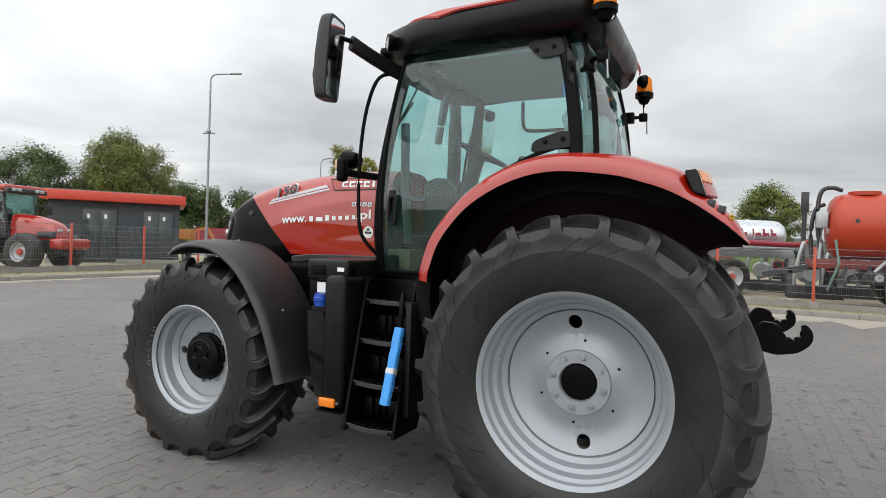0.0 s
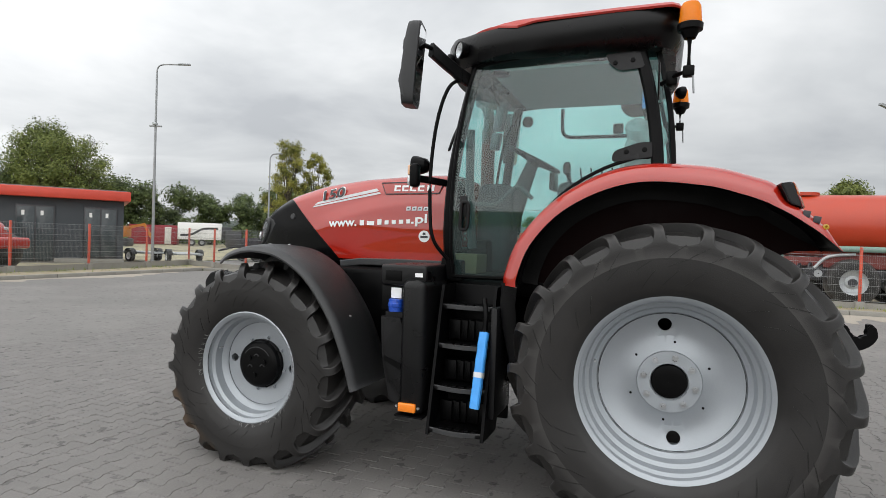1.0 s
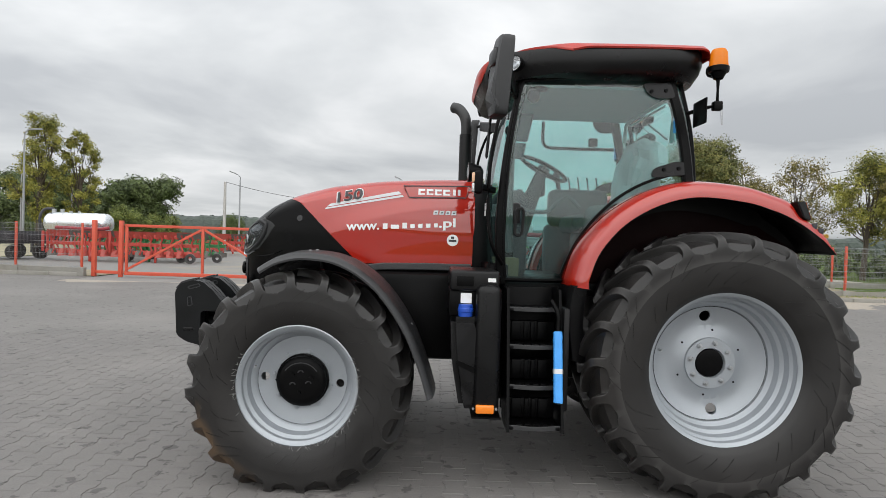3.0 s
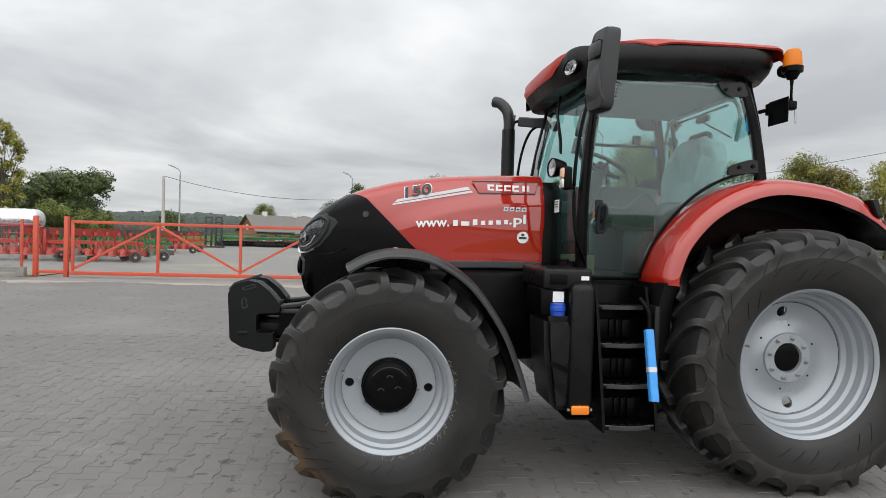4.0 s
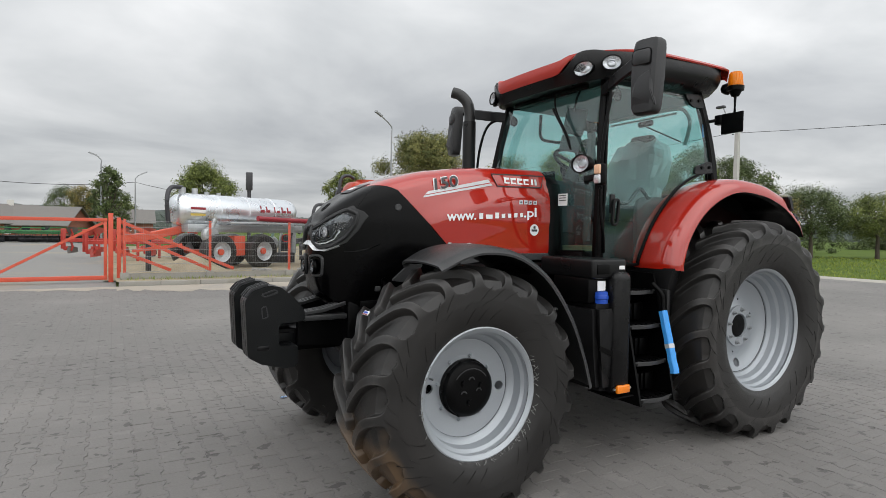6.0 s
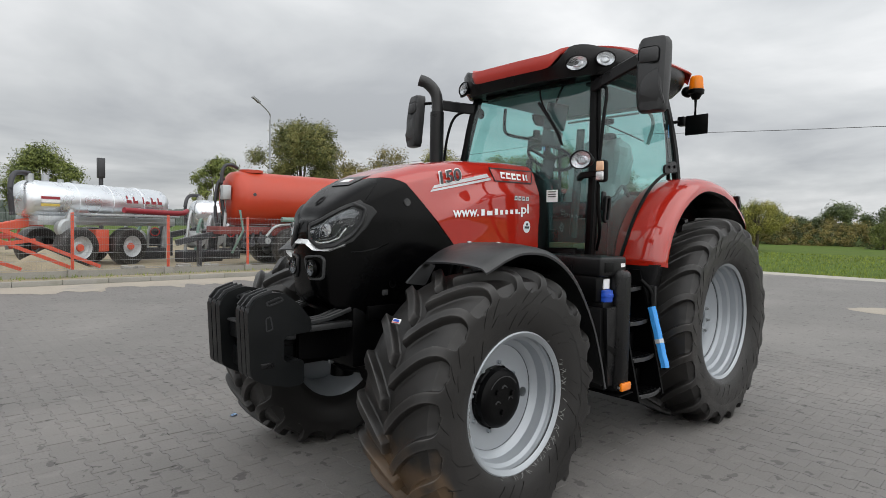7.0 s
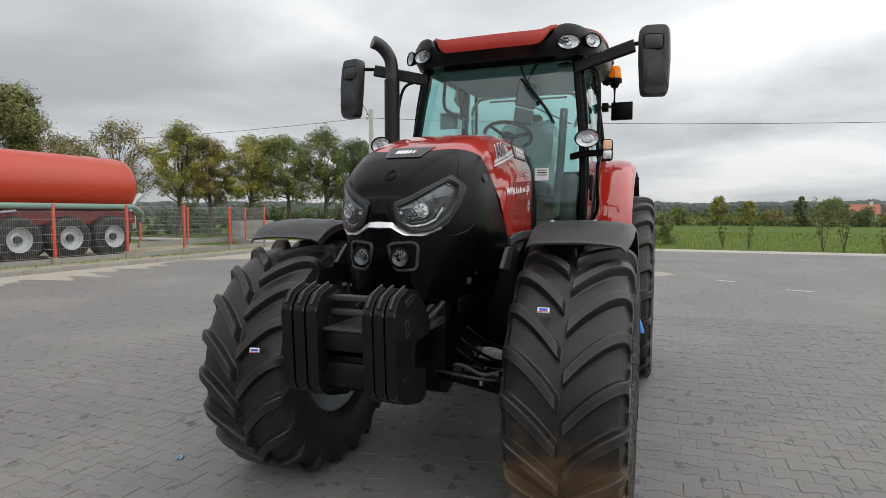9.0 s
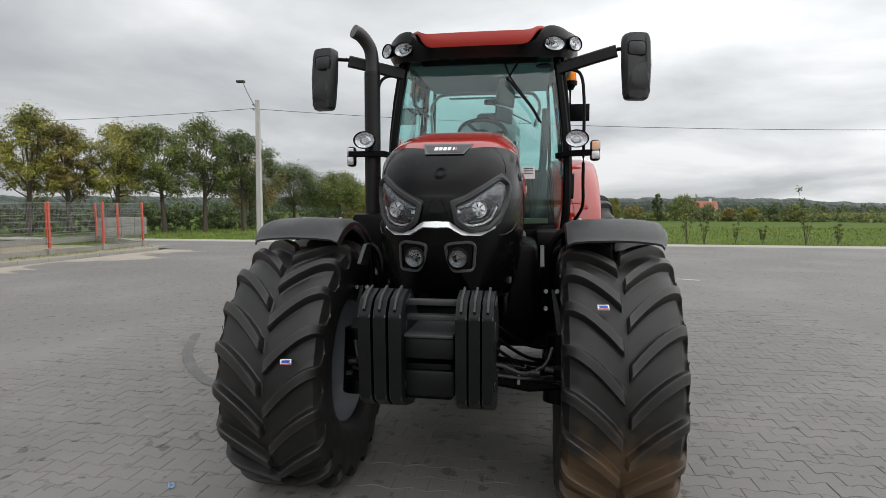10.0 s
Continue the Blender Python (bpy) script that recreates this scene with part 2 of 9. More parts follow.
def box(bm, x0, x1, y0, y1, z0, z1, bev=0.0, seg=2, m=None):
    r = bmesh.ops.create_cube(bm, size=1.0)
    vs = r["verts"]
    for v in vs:
        v.co = Vector(((x0 + x1) / 2 + v.co.x * (x1 - x0), (y0 + y1) / 2 + v.co.y * (y1 - y0), (z0 + z1) / 2 + v.co.z * (z1 - z0)))
        if m:
            v.co = m @ v.co
    if bev:
        es = list({e for v in vs for e in v.link_edges})
        bmesh.ops.bevel(bm, geom=es, offset=bev, segments=seg, affect="EDGES", profile=0.5)
    return bm


def B(*a, **k):
    return box(bmesh.new(), *a, **k)


def lathe(bm, prof, m=None, seg=48, arc=(0, 2 * math.pi), close=False):
    """Turns a profile of (along, radius) about the local y axis."""
    full = abs(arc[1] - arc[0] - 2 * math.pi) < 1e-6
    k = seg if full else seg + 1
    rings = []
    for i in range(k):
        a = arc[0] + (arc[1] - arc[0]) * i / seg
        ring = [bm.verts.new((-r * math.cos(a), y, r * math.sin(a))) for y, r in prof]
        rings.append(ring)
    n = len(prof)
    for i in range(seg):
        p, q = rings[i], rings[(i + 1) % k]
        for j in range(n if close else n - 1):
            bm.faces.new((p[j], q[j], q[(j + 1) % n], p[(j + 1) % n]))
    if m:
        for ring in rings:
            for v in ring:
                v.co = m @ v.co
    return bm


def cyl(bm, a, b, r, r2=None, seg=20, caps=True):
    """A round bar from a to b."""
    a, b = Vector(a), Vector(b)
    r2 = r if r2 is None else r2
    q = (b - a).to_track_quat("Z", "Y").to_matrix()
    ra = [bm.verts.new(a + q @ Vector((r * math.cos(t), r * math.sin(t), 0))) for t in (2 * math.pi * i / seg for i in range(seg))]
    rb = [bm.verts.new(b + q @ Vector((r2 * math.cos(t), r2 * math.sin(t), 0))) for t in (2 * math.pi * i / seg for i in range(seg))]
    for i in range(seg):
        bm.faces.new((ra[i], ra[(i + 1) % seg], rb[(i + 1) % seg], rb[i]))
    if caps:
        bm.faces.new(ra[::-1]); bm.faces.new(rb)
    return bm


def smooth_line(pts, n=6):
    """Points on a Catmull-Rom curve through pts."""
    pts = [Vector(p) for p in pts]
    ext = [2 * pts[0] - pts[1]] + pts + [2 * pts[-1] - pts[-2]]
    out = []
    for i in range(1, len(ext) - 2):
        p0, p1, p2, p3 = ext[i - 1:i + 3]
        for k in range(n):
            t = k / n
            out.append(0.5 * ((2 * p1) + (p2 - p0) * t + (2 * p0 - 5 * p1 + 4 * p2 - p3) * t * t + (3 * p1 - p0 - 3 * p2 + p3) * t ** 3))
    return out + [pts[-1]]


def sweep(bm, pts, section, up=(0, 0, 1), close=False):
    """Sweeps a closed section of (side, up) pairs along pts."""
    pts = [Vector(p) for p in pts]
    up = Vector(up)
    rings = []
    n = len(pts)
    for i, p in enumerate(pts):
        d = (pts[min(i + 1, n - 1)] - pts[max(i - 1, 0)]).normalized()
        if close:
            d = (pts[(i + 1) % n] - pts[i - 1]).normalized()
        s = d.cross(up)
        if s.length < 1e-3:
            s = d.cross(Vector((1, 0, 0)))
        s.normalize()
        u = s.cross(d).normalized()
        rings.append([bm.verts.new(p + s * a + u * b) for a, b in section])
    k = len(section)
    for i in range(n if close else n - 1):
        a, b = rings[i], rings[(i + 1) % n]
        for j in range(k):
            bm.faces.new((a[j], a[(j + 1) % k], b[(j + 1) % k], b[j]))
    if not close:
        bm.faces.new(rings[0][::-1]); bm.faces.new(rings[-1])
    return bm


def circle(r, n=12):
    return [(r * math.cos(2 * math.pi * i / n), r * math.sin(2 * math.pi * i / n)) for i in range(n)]


def rect(a, b, c=0.0):
    """A rectangle section with chamfered corners."""
    if not c:
        return [(-a, -b), (a, -b), (a, b), (-a, b)]
    return [(-a + c, -b), (a - c, -b), (a, -b + c), (a, b - c), (a - c, b), (-a + c, b), (-a, b - c), (-a, -b + c)]


def tube(pts, r, seg=10, n=0, up=(0, 0, 1)):
    return sweep(bmesh.new(), smooth_line(pts, n) if n else pts, circle(r, seg), up)


def plate(bm, pts, fn, depth):
    """A flat or curved plate: outline pts (u, v), fn(u, v, d) gives the place at depth d. Rounded outlines come in as points."""
    a = [bm.verts.new(fn(u, v, 0)) for u, v in pts]
    b = [bm.verts.new(fn(u, v, depth)) for u, v in pts]
    n = len(pts)
    bm.faces.new(a); bm.faces.new(b[::-1])
    for i in range(n):
        bm.faces.new((a[i], a[(i + 1) % n], b[(i + 1) % n], b[i]))
    return bm


def rounded(pts, r, n=4):
    """Rounds the corners of a 2D outline."""
    out, k = [], len(pts)
    for i in range(k):
        p, a, b = Vector(pts[i]), Vector(pts[i - 1]), Vector(pts[(i + 1) % k])
        da, db = (a - p), (b - p)
        ra, rb = min(r, da.length * 0.45), min(r, db.length * 0.45)
        s, e = p + da.normalized() * ra, p + db.normalized() * rb
        for j in range(n + 1):
            t = j / n
            out.append(tuple(s * (1 - t) ** 2 + p * 2 * t * (1 - t) + e * t * t))
    return out


def grid(bm, rows):
    """Faces between rows of places."""
    vs = [[bm.verts.new(p) for p in r] for r in rows]
    for i in range(len(vs) - 1):
        for j in range(len(vs[i]) - 1):
            bm.faces.new((vs[i][j], vs[i][j + 1], vs[i + 1][j + 1], vs[i + 1][j]))
    return bm


def lerp_table(tab, x):
    """Piecewise linear table of (x, value)."""
    if x <= tab[0][0]:
        return tab[0][1]
    for (a, p), (b, q) in zip(tab, tab[1:]):
        if x <= b:
            return p + (q - p) * (x - a) / (b - a)
    return tab[-1][1]


def text_mesh(body, size, depth=0.0):
    """The characters of body as a bmesh lying in the x-y plane, from the built-in font."""
    cu = bpy.data.curves.new("lettering", "FONT")
    cu.body, cu.size, cu.extrude, cu.offset = body, size, depth, size * 0.022
    ob = bpy.data.objects.new("lettering", cu)
    scene.collection.objects.link(ob)
    bpy.context.view_layer.update()
    me = bpy.data.meshes.new_from_object(ob.evaluated_get(bpy.context.evaluated_depsgraph_get()))
    bm = bmesh.new()
    bm.from_mesh(me)
    bpy.data.objects.remove(ob); bpy.data.curves.remove(cu); bpy.data.meshes.remove(me)
    return bm

# ---- ground, yard, kerbs, fences ----
GRASS = mat("grass", (0.078, 0.118, 0.024), 0.95, 0, 0.4, 0.5, 9, bump=0.5, dirt=(0.10, 0.10, 0.035), dirt_amt=0.6, dirt_scale=0.25, spec=0.08)
CONC = mat("kerb_concrete", (0.26, 0.25, 0.225), 0.85, 0, 0.18, 3, 60, bump=0.4, dirt=(0.13, 0.125, 0.085), dirt_amt=0.5, rand=0.08)
SAND = mat("sandy_soil", (0.29, 0.25, 0.18), 0.95, 0, 0.25, 2, 25, bump=0.5, dirt=(0.09, 0.105, 0.045), dirt_amt=0.85, dirt_scale=0.7, spec=0.1)
ASPH = mat("yard_concrete", (0.205, 0.20, 0.19), 0.85, 0, 0.15, 0.6, 25, bump=0.3, dirt=(0.33, 0.28, 0.19), dirt_amt=0.9, dirt_scale=0.16)
POSTR = mat("post_red", (0.55, 0.082, 0.042), 0.5, 0, 0.12, 5, 50)
WIRE = mat("fence_wire", (0.27, 0.28, 0.285), 0.45, 0.5, 0.1)


def paver_material():
    """Concrete block paving seen from afar: block joints, block-to-block tone, stains."""
    m = bpy.data.materials.new("paving"); m.use_nodes = True
    n, l = m.node_tree.nodes, m.node_tree.links
    p = n["Principled BSDF"]
    geo = n.new("ShaderNodeNewGeometry")
    mp = n.new("ShaderNodeMapping"); mp.inputs["Rotation"].default_value = (0, 0, radians(90))
    l.new(geo.outputs["Position"], mp.inputs["Vector"])
    br = n.new("ShaderNodeTexBrick")
    br.inputs["Scale"].default_value = 1.0
    br.inputs["Brick Width"].default_value, br.inputs["Row Height"].default_value = 0.2, 0.1425
    br.inputs["Mortar Size"].default_value, br.inputs["Mortar Smooth"].default_value = 0.006, 0.4
    br.inputs["Color1"].default_value, br.inputs["Color2"].default_value = (0.152, 0.145, 0.137, 1), (0.160, 0.152, 0.144, 1)
    br.inputs["Mortar"].default_value = (0.140, 0.133, 0.126, 1)
    l.new(mp.outputs[0], br.inputs["Vector"])
    a = n.new("ShaderNodeTexNoise"); a.inputs["Scale"].default_value = 0.35; a.inputs["Detail"].default_value = 8
    b = n.new("ShaderNodeTexNoise"); b.inputs["Scale"].default_value = 45; b.inputs["Detail"].default_value = 4
    l.new(geo.outputs["Position"], a.inputs["Vector"]); l.new(geo.outputs["Position"], b.inputs["Vector"])
    s = n.new("ShaderNodeMath"); s.operation = "ADD"; l.new(a.outputs["Fac"], s.inputs[0]); l.new(b.outputs["Fac"], s.inputs[1])
    r = n.new("ShaderNodeMapRange"); r.inputs[1].default_value, r.inputs[2].default_value, r.inputs[3].default_value, r.inputs[4].default_value = 0.6, 1.4, 0.8, 1.2
    l.new(s.outputs[0], r.inputs[0])
    v = n.new("ShaderNodeVectorMath"); v.operation = "SCALE"
    l.new(br.outputs["Color"], v.inputs[0]); l.new(r.outputs[0], v.inputs["Scale"])
    # dark drips and oil spots
    sp = n.new("ShaderNodeTexVoronoi"); sp.voronoi_dimensions = "2D"; sp.inputs["Scale"].default_value = 0.9
    w = n.new("ShaderNodeTexNoise"); w.inputs["Scale"].default_value = 6
    l.new(geo.outputs["Position"], w.inputs["Vector"])
    wv = n.new("ShaderNodeVectorMath"); wv.operation = "MULTIPLY_ADD"; wv.inputs[1].default_value = (0.18, 0.18, 0)
    l.new(w.outputs["Color"], wv.inputs[0]); l.new(geo.outputs["Position"], wv.inputs[2]); l.new(wv.outputs[0], sp.inputs["Vector"])
    sr = n.new("ShaderNodeMapRange"); sr.inputs[1].default_value, sr.inputs[2].default_value, sr.inputs[3].default_value, sr.inputs[4].default_value = 0.025, 0.055, 0.62, 0.0
    l.new(sp.outputs["Distance"], sr.inputs[0])
    pn = n.new("ShaderNodeTexNoise"); pn.inputs["Scale"].default_value = 0.45; pn.inputs["Detail"].default_value = 3
    l.new(geo.outputs["Position"], pn.inputs["Vector"])
    pr = n.new("ShaderNodeMapRange"); pr.inputs[1].default_value, pr.inputs[2].default_value = 0.50, 0.60
    l.new(pn.outputs["Fac"], pr.inputs[0])
    few = n.new("ShaderNodeMath"); few.operation = "MULTIPLY"
    l.new(sr.outputs[0], few.inputs[0]); l.new(pr.outputs[0], few.inputs[1])
    mx = n.new("ShaderNodeMix"); mx.data_type = "RGBA"; mx.inputs["B"].default_value = (0.05, 0.048, 0.045, 1)
    l.new(few.outputs[0], mx.inputs["Factor"]); l.new(v.outputs[0], mx.inputs["A"])
    l.new(chips(n, l, geo.outputs["Position"], mx.outputs["Result"]), p.inputs["Base Color"])
    p.inputs["Roughness"].default_value = 0.72
    bp = n.new("ShaderNodeBump"); bp.inputs["Strength"].default_value = 0.2; bp.inputs["Distance"].default_value = 0.006
    inv = n.new("ShaderNodeMath"); inv.operation = "SUBTRACT"; inv.inputs[0].default_value = 1; l.new(br.outputs["Fac"], inv.inputs[1])
    l.new(inv.outputs[0], bp.inputs["Height"]); l.new(bp.outputs[0], p.inputs["Normal"])
    return m


PAVE = paver_material()
ZX0, ZX1, ZY0, ZY1 = -8.0, 3.4, -4.275, 4.275


def flat(name, quads, z, material, kind="structure", label="", category=""):
    bm = bmesh.new()
    for x0, y0, x1, y1 in quads:
        bm.faces.new([bm.verts.new(p) for p in ((x0, y0, z), (x1, y0, z), (x1, y1, z), (x0, y1, z))])
    ob = part(name, bm, material)
    return tagged(ob, label, category, kind=kind)


bm = bmesh.new()
rings = [[Vector((r * math.cos(2 * math.pi * i / 96), r * math.sin(2 * math.pi * i / 96), -0.04 if r < 60 else -0.04 - 0.0016 * (r - 60))) for i in range(96)] for r in (2, 30, 60, 120, 250, 500, 1200, 3000)]
grid(bm, [r + r[:1] for r in rings])
bm.faces.new([bm.verts.new(p) for p in rings[0]])
tagged(part("ground", bm, GRASS), "wide green grass field reaching the horizon", "ground", kind="structure")
flat("pavement", [(-17.6, -45, 18.8, ZY0), (-17.6, 13.07, -13.0, 14.38), (-17.6, ZY1, 18.8, 13.07), (-17.6, ZY0, ZX0, ZY1), (ZX1, ZY0, 18.8, ZY1)], -0.003, PAVE, label="yard of grey concrete block paving with dark stains", category="pavement")
bm = bmesh.new()
bm.faces.new([bm.verts.new((x, y, -0.003)) for x, y in ((13.2, 13.07), (18.8, 13.07), (18.8, 60.0), (16.4, 60.0), (18.0, 19.2), (14.3, 14.25))])
tagged(part("pavement_apron", bm, PAVE), "grey paving that runs on past the fence corner", "pavement", kind="structure")
bm = bmesh.new()
bm.faces.new([bm.verts.new((x, y, 0.02)) for x, y in ((-17.74, 14.5), (-13.0, 14.45), (-12.9, 17.2), (-20.5, 17.2))])
tagged(part("soil_corner", bm, SAND), "bare sandy soil by the gate", "ground", kind="structure")
bed = flat("paver_bed", [(ZX0, ZY0, ZX1, ZY1)], -0.003, mat("bed_sand", (0.162, 0.156, 0.148), 0.95, 0, 0.2, 3, 60, bump=0.4, dirt=(0.085, 0.080, 0.073), dirt_amt=0.8, dirt_scale=1.1), label="sand bed between the paving blocks", category="ground")
flat("road", [(-13.0, 13.07, -4.3, 17), (-23.5, 17.0, -4.6, 62.0)], -0.008, ASPH, label="pale concrete yard behind the gate", category="pavement")
flat("soil_strip", [(-4.3, 13.22, 14.2, 14.6), (-19.0, -30, -17.75, 15.2)], 0.11, SAND, label="strip of sandy soil and weeds at the fence", category="ground")
flat("storage_ground", [(-4.6, 14.6, 14.6, 46)], 0.03, SAND, label="sandy storage ground behind the fence", category="ground")
flat("storage_ground", [(-62, -30, -19.0, 17.0), (-62, 17.0, -23.5, 62.0)], 0.03, mat("gravel_yard", (0.34, 0.31, 0.21), 0.95, 0, 0.2, 1.0, 20, bump=0.5, dirt=(0.12, 0.12, 0.06), dirt_amt=0.8, dirt_scale=0.3), label="gravel ground with weeds", category="ground")
# pale edging road by the field
flat("road_edge", [(18.8, -80, 20.4, 60)], -0.006, mat("pale_edge", (0.36, 0.34, 0.30), 0.9, 0, 0.15, 0.8, 20, bump=0.3), label="pale concrete edging by the meadow", category="road")
# sand washed along the kerb
mat("swept_sand", (0.33, 0.295, 0.245), 0.95, 0, 0.15, 1.6, 30, bump=0.3, dirt=(0.23, 0.222, 0.212), dirt_amt=0.9, dirt_scale=0.8)


def drift(p, q, reach, seed):
    """A thin drift of sand from the line p-q towards its right side, with a ragged edge."""
    a, b = Vector((*p, 0.003)), Vector((*q, 0.003))
    u = (b - a).normalized()
    side = Vector((u.y, -u.x, 0))
    n = int((b - a).length / 0.12)
    rows = []
    for i in range(n + 1):
        c = a + (b - a) * (i / n)
        w = reach * max(0.12, 0.62 + 0.9 * noise.noise(c * 0.45 + Vector((seed, 0, 0))) + 0.45 * noise.noise(c * 2.3) + 0.25 * noise.noise(c * 7.0))
        rows.append([c, c + side * w * 0.5, c + side * w - Vector((0, 0, 0.002))])
    tagged(part("sand_edge", grid(bmesh.new(), rows), MATS["swept_sand"]), "drift of pale sand along the kerb", "sand", kind="structure")


drift((-4.3, 13.06), (13.5, 13.06), 1.9, 1)
drift((-13.0, 13.06), (-4.3, 13.06), 0.7, 2)
drift((-17.58, -20.0), (-17.58, 13.0), 0.9, 3)

# kerbs, one metre pieces


def kerb_line(name, p, q, n):
    p, q = Vector(p), Vector(q)
    d = (q - p) / n
    a = math.atan2(d.y, d.x)
    root = None
    for i in range(n):
        bm = B(0.004, d.length - 0.004, -0.075, 0.075, -0.06, 0.12, 0.014)
        ob = part(name if i == 0 else "kerb_stone", bm, CONC, root)
        c = p + d * i
        if root is None:
            root = ob
            ob.matrix_world = pose(c.x, c.y, 0, 0, 0, math.degrees(a))
            tagged(ob, "grey concrete kerb along the yard", "kerb", kind="structure")
        else:
            ob.matrix_basis = pose(d.length * i, 0, 0)
    return root


kerb_line("kerb", (-4.25, 13.14, 0), (13.2, 13.14, 0), 18)
kerb_line("kerb", (13.25, 13.2, 0), (14.3, 14.3, 0), 2)
kerb_line("kerb", (-17.67, 14.3, 0), (-17.67, -24, 0), 38)
kerb_line("kerb", (-17.6, 14.4, 0), (-13.4, 14.45, 0), 4)


def fence(name, pts, h=1.62, z0=0.12, first=0):
    """Welded mesh panels between red posts, on a low concrete plinth."""
    f = thing(name, "welded wire mesh fence with red posts on a concrete plinth", "fence", "yard fences")
    for x, y in pts[first:]:
        bm = B(x - 0.032, x + 0.032, y - 0.032, y + 0.032, z0 - 0.1, z0 + h, 0.006)
        part("post", bm, POSTR, f, "red steel post")
        part("post_foot", B(x - 0.11, x + 0.11, y - 0.09, y + 0.09, z0 - 0.12, z0 + 0.17, 0.012), CONC, f, "concrete post foot")
    for (xa, ya), (xb, yb) in zip(pts, pts[1:]):
        L = math.hypot(xb - xa, yb - ya)
        u = Vector(((xb - xa) / L, (yb - ya) / L, 0))
        nrm = Vector((-u.y, u.x, 0))
        a = Vector((xa, ya, 0)) - nrm * 0.035
        bm = bmesh.new()
        k = int(L / 0.05)
        for j in range(k + 1):
            p = a + u * (L * j / k)
            sweep(bm, [p + Vector((0, 0, z0 + 0.17)), p + Vector((0, 0, z0 + h - 0.02))], rect(0.0011, 0.0011), up=(1, 0, 0))
        for j, z in enumerate((0.19, 0.40, 0.60, 0.80, 1.0, 1.2, 1.4, 1.57)):
            for o in (0.006, -0.006):
                sweep(bm, [a + nrm * o + Vector((0, 0, z0 + z)), a + nrm * o + u * L + Vector((0, 0, z0 + z))], rect(0.004, 0.004))
        part("mesh_panel", bm, WIRE, f, "grey welded mesh panel", normals=False)
        bm = bmesh.new()
        m = Matrix.Translation((xa, ya, 0)) @ Euler((0, 0, math.atan2(u.y, u.x))).to_matrix().to_4x4()
        box(bm, 0.10, L - 0.10, -0.025, 0.025, z0 - 0.08, z0 + 0.15, 0.006, 1, m=m)
        part("plinth_board", bm, CONC, f, "concrete plinth board")
    return f


fence("mesh_fence", [(-4.1, 14.0), (-1.94, 14.0), (0.345, 14.0), (2.65, 14.0), (4.93, 14.0), (7.18, 14.0), (9.43, 14.02), (11.68, 14.05), (13.75, 14.1)])
fence("mesh_fence", [(13.75, 14.1), (15.6, 16.6), (17.6, 19.3), (14.9, 19.3), (12.3, 19.3)], first=1)
fence("mesh_fence", [(-18.6, -6.0), (-18.75, -3.3), (-18.9, -0.6), (-19.05, 2.1), (-19.25, 5.0), (-19.45, 8.0), (-19.7, 10.9), (-20.0, 13.7), (-20.6, 16.6), (-18.2, 15.6), (-15.8, 14.75), (-13.4, 14.4)])

# sliding gate
gate = thing("sliding_gate", "red steel sliding gate with diagonal bracing", "gate")
GY = 14.5
for x in (-13.06, -12.18):
    part("gate_post", B(x - 0.06, x + 0.06, GY - 0.06, GY + 0.06, 0, 1.86, 0.006), POSTR, gate, "square red gate post")
for x in (-4.42,):
    part("gate_post", B(x - 0.06, x + 0.06, GY - 0.02, GY + 0.10, 0, 1.90, 0.006), POSTR, gate)
    part("gate_post", B(x + 0.14, x + 0.24, GY - 0.02, GY + 0.10, 0, 1.78, 0.006), POSTR, gate)
part("bottom_beam", B(-12.05, -4.5, GY - 0.05, GY + 0.05, 0.07, 0.185, 0.008), POSTR, gate, "heavy red bottom beam")
part("top_rail", B(-12.05, -4.5, GY - 0.035, GY + 0.035, 1.66, 1.75, 0.006), POSTR, gate)
part("low_rail", B(-13.0, -12.1, GY - 0.03, GY + 0.03, 0.10, 0.20, 0.006), POSTR, gate)
xs = (-12.0, -9.5, -7.0, -4.55)
for x in xs:
    part("upright", B(x - 0.04, x + 0.04, GY - 0.034, GY + 0.034, 0.185, 1.66, 0.005), POSTR, gate)
for a, b in (((-11.95, 0.27), (-9.55, 1.63)), ((-9.45, 1.63), (-7.05, 0.27)), ((-6.95, 0.27), (-4.6, 1.63))):
    part("brace", sweep(bmesh.new(), [(a[0], GY, a[1]), (b[0], GY, b[1])], rect(0.03, 0.035, 0.005)), POSTR, gate, "diagonal red brace")
for a, b in (((-4.2, 1.68), (-1.15, 0.30)), ((-4.2, 1.42), (-1.85, 0.30)), ((-4.2, 0.85), (-2.9, 0.28)), ((-3.9, 0.85), (-2.6, 1.02))):
    part("brace", sweep(bmesh.new(), [(a[0], GY + 0.25, a[1]), (b[0], GY + 0.3, b[1])], rect(0.035, 0.045, 0.005)), POSTR, gate, "sloping red counterweight beam")

# ---- the tractor: rear axle over the origin, facing -x ----
tractor = thing("tractor", "new red farm tractor with black nose and silver rims on pavers", "tractor")
REAR = dict(x=0.0, y=0.85, z=0.822, R=0.858, W=0.60, bead=0.478, n=22, phase=(2.2, 2.2))
FRONT = dict(x=-2.642, y=0.845, z=0.648, R=0.708, W=0.535, bead=0.362, n=20, lug=0.98, phase=(-4.3, -8.7))


RELIEF = mat("moulded_lines", (0.006, 0.0054, 0.005), 0.45, 0, 0.2, 5, 200, spec=0.35)
HAIR = mat("mould_hair", (0.17, 0.17, 0.165), 0.6)


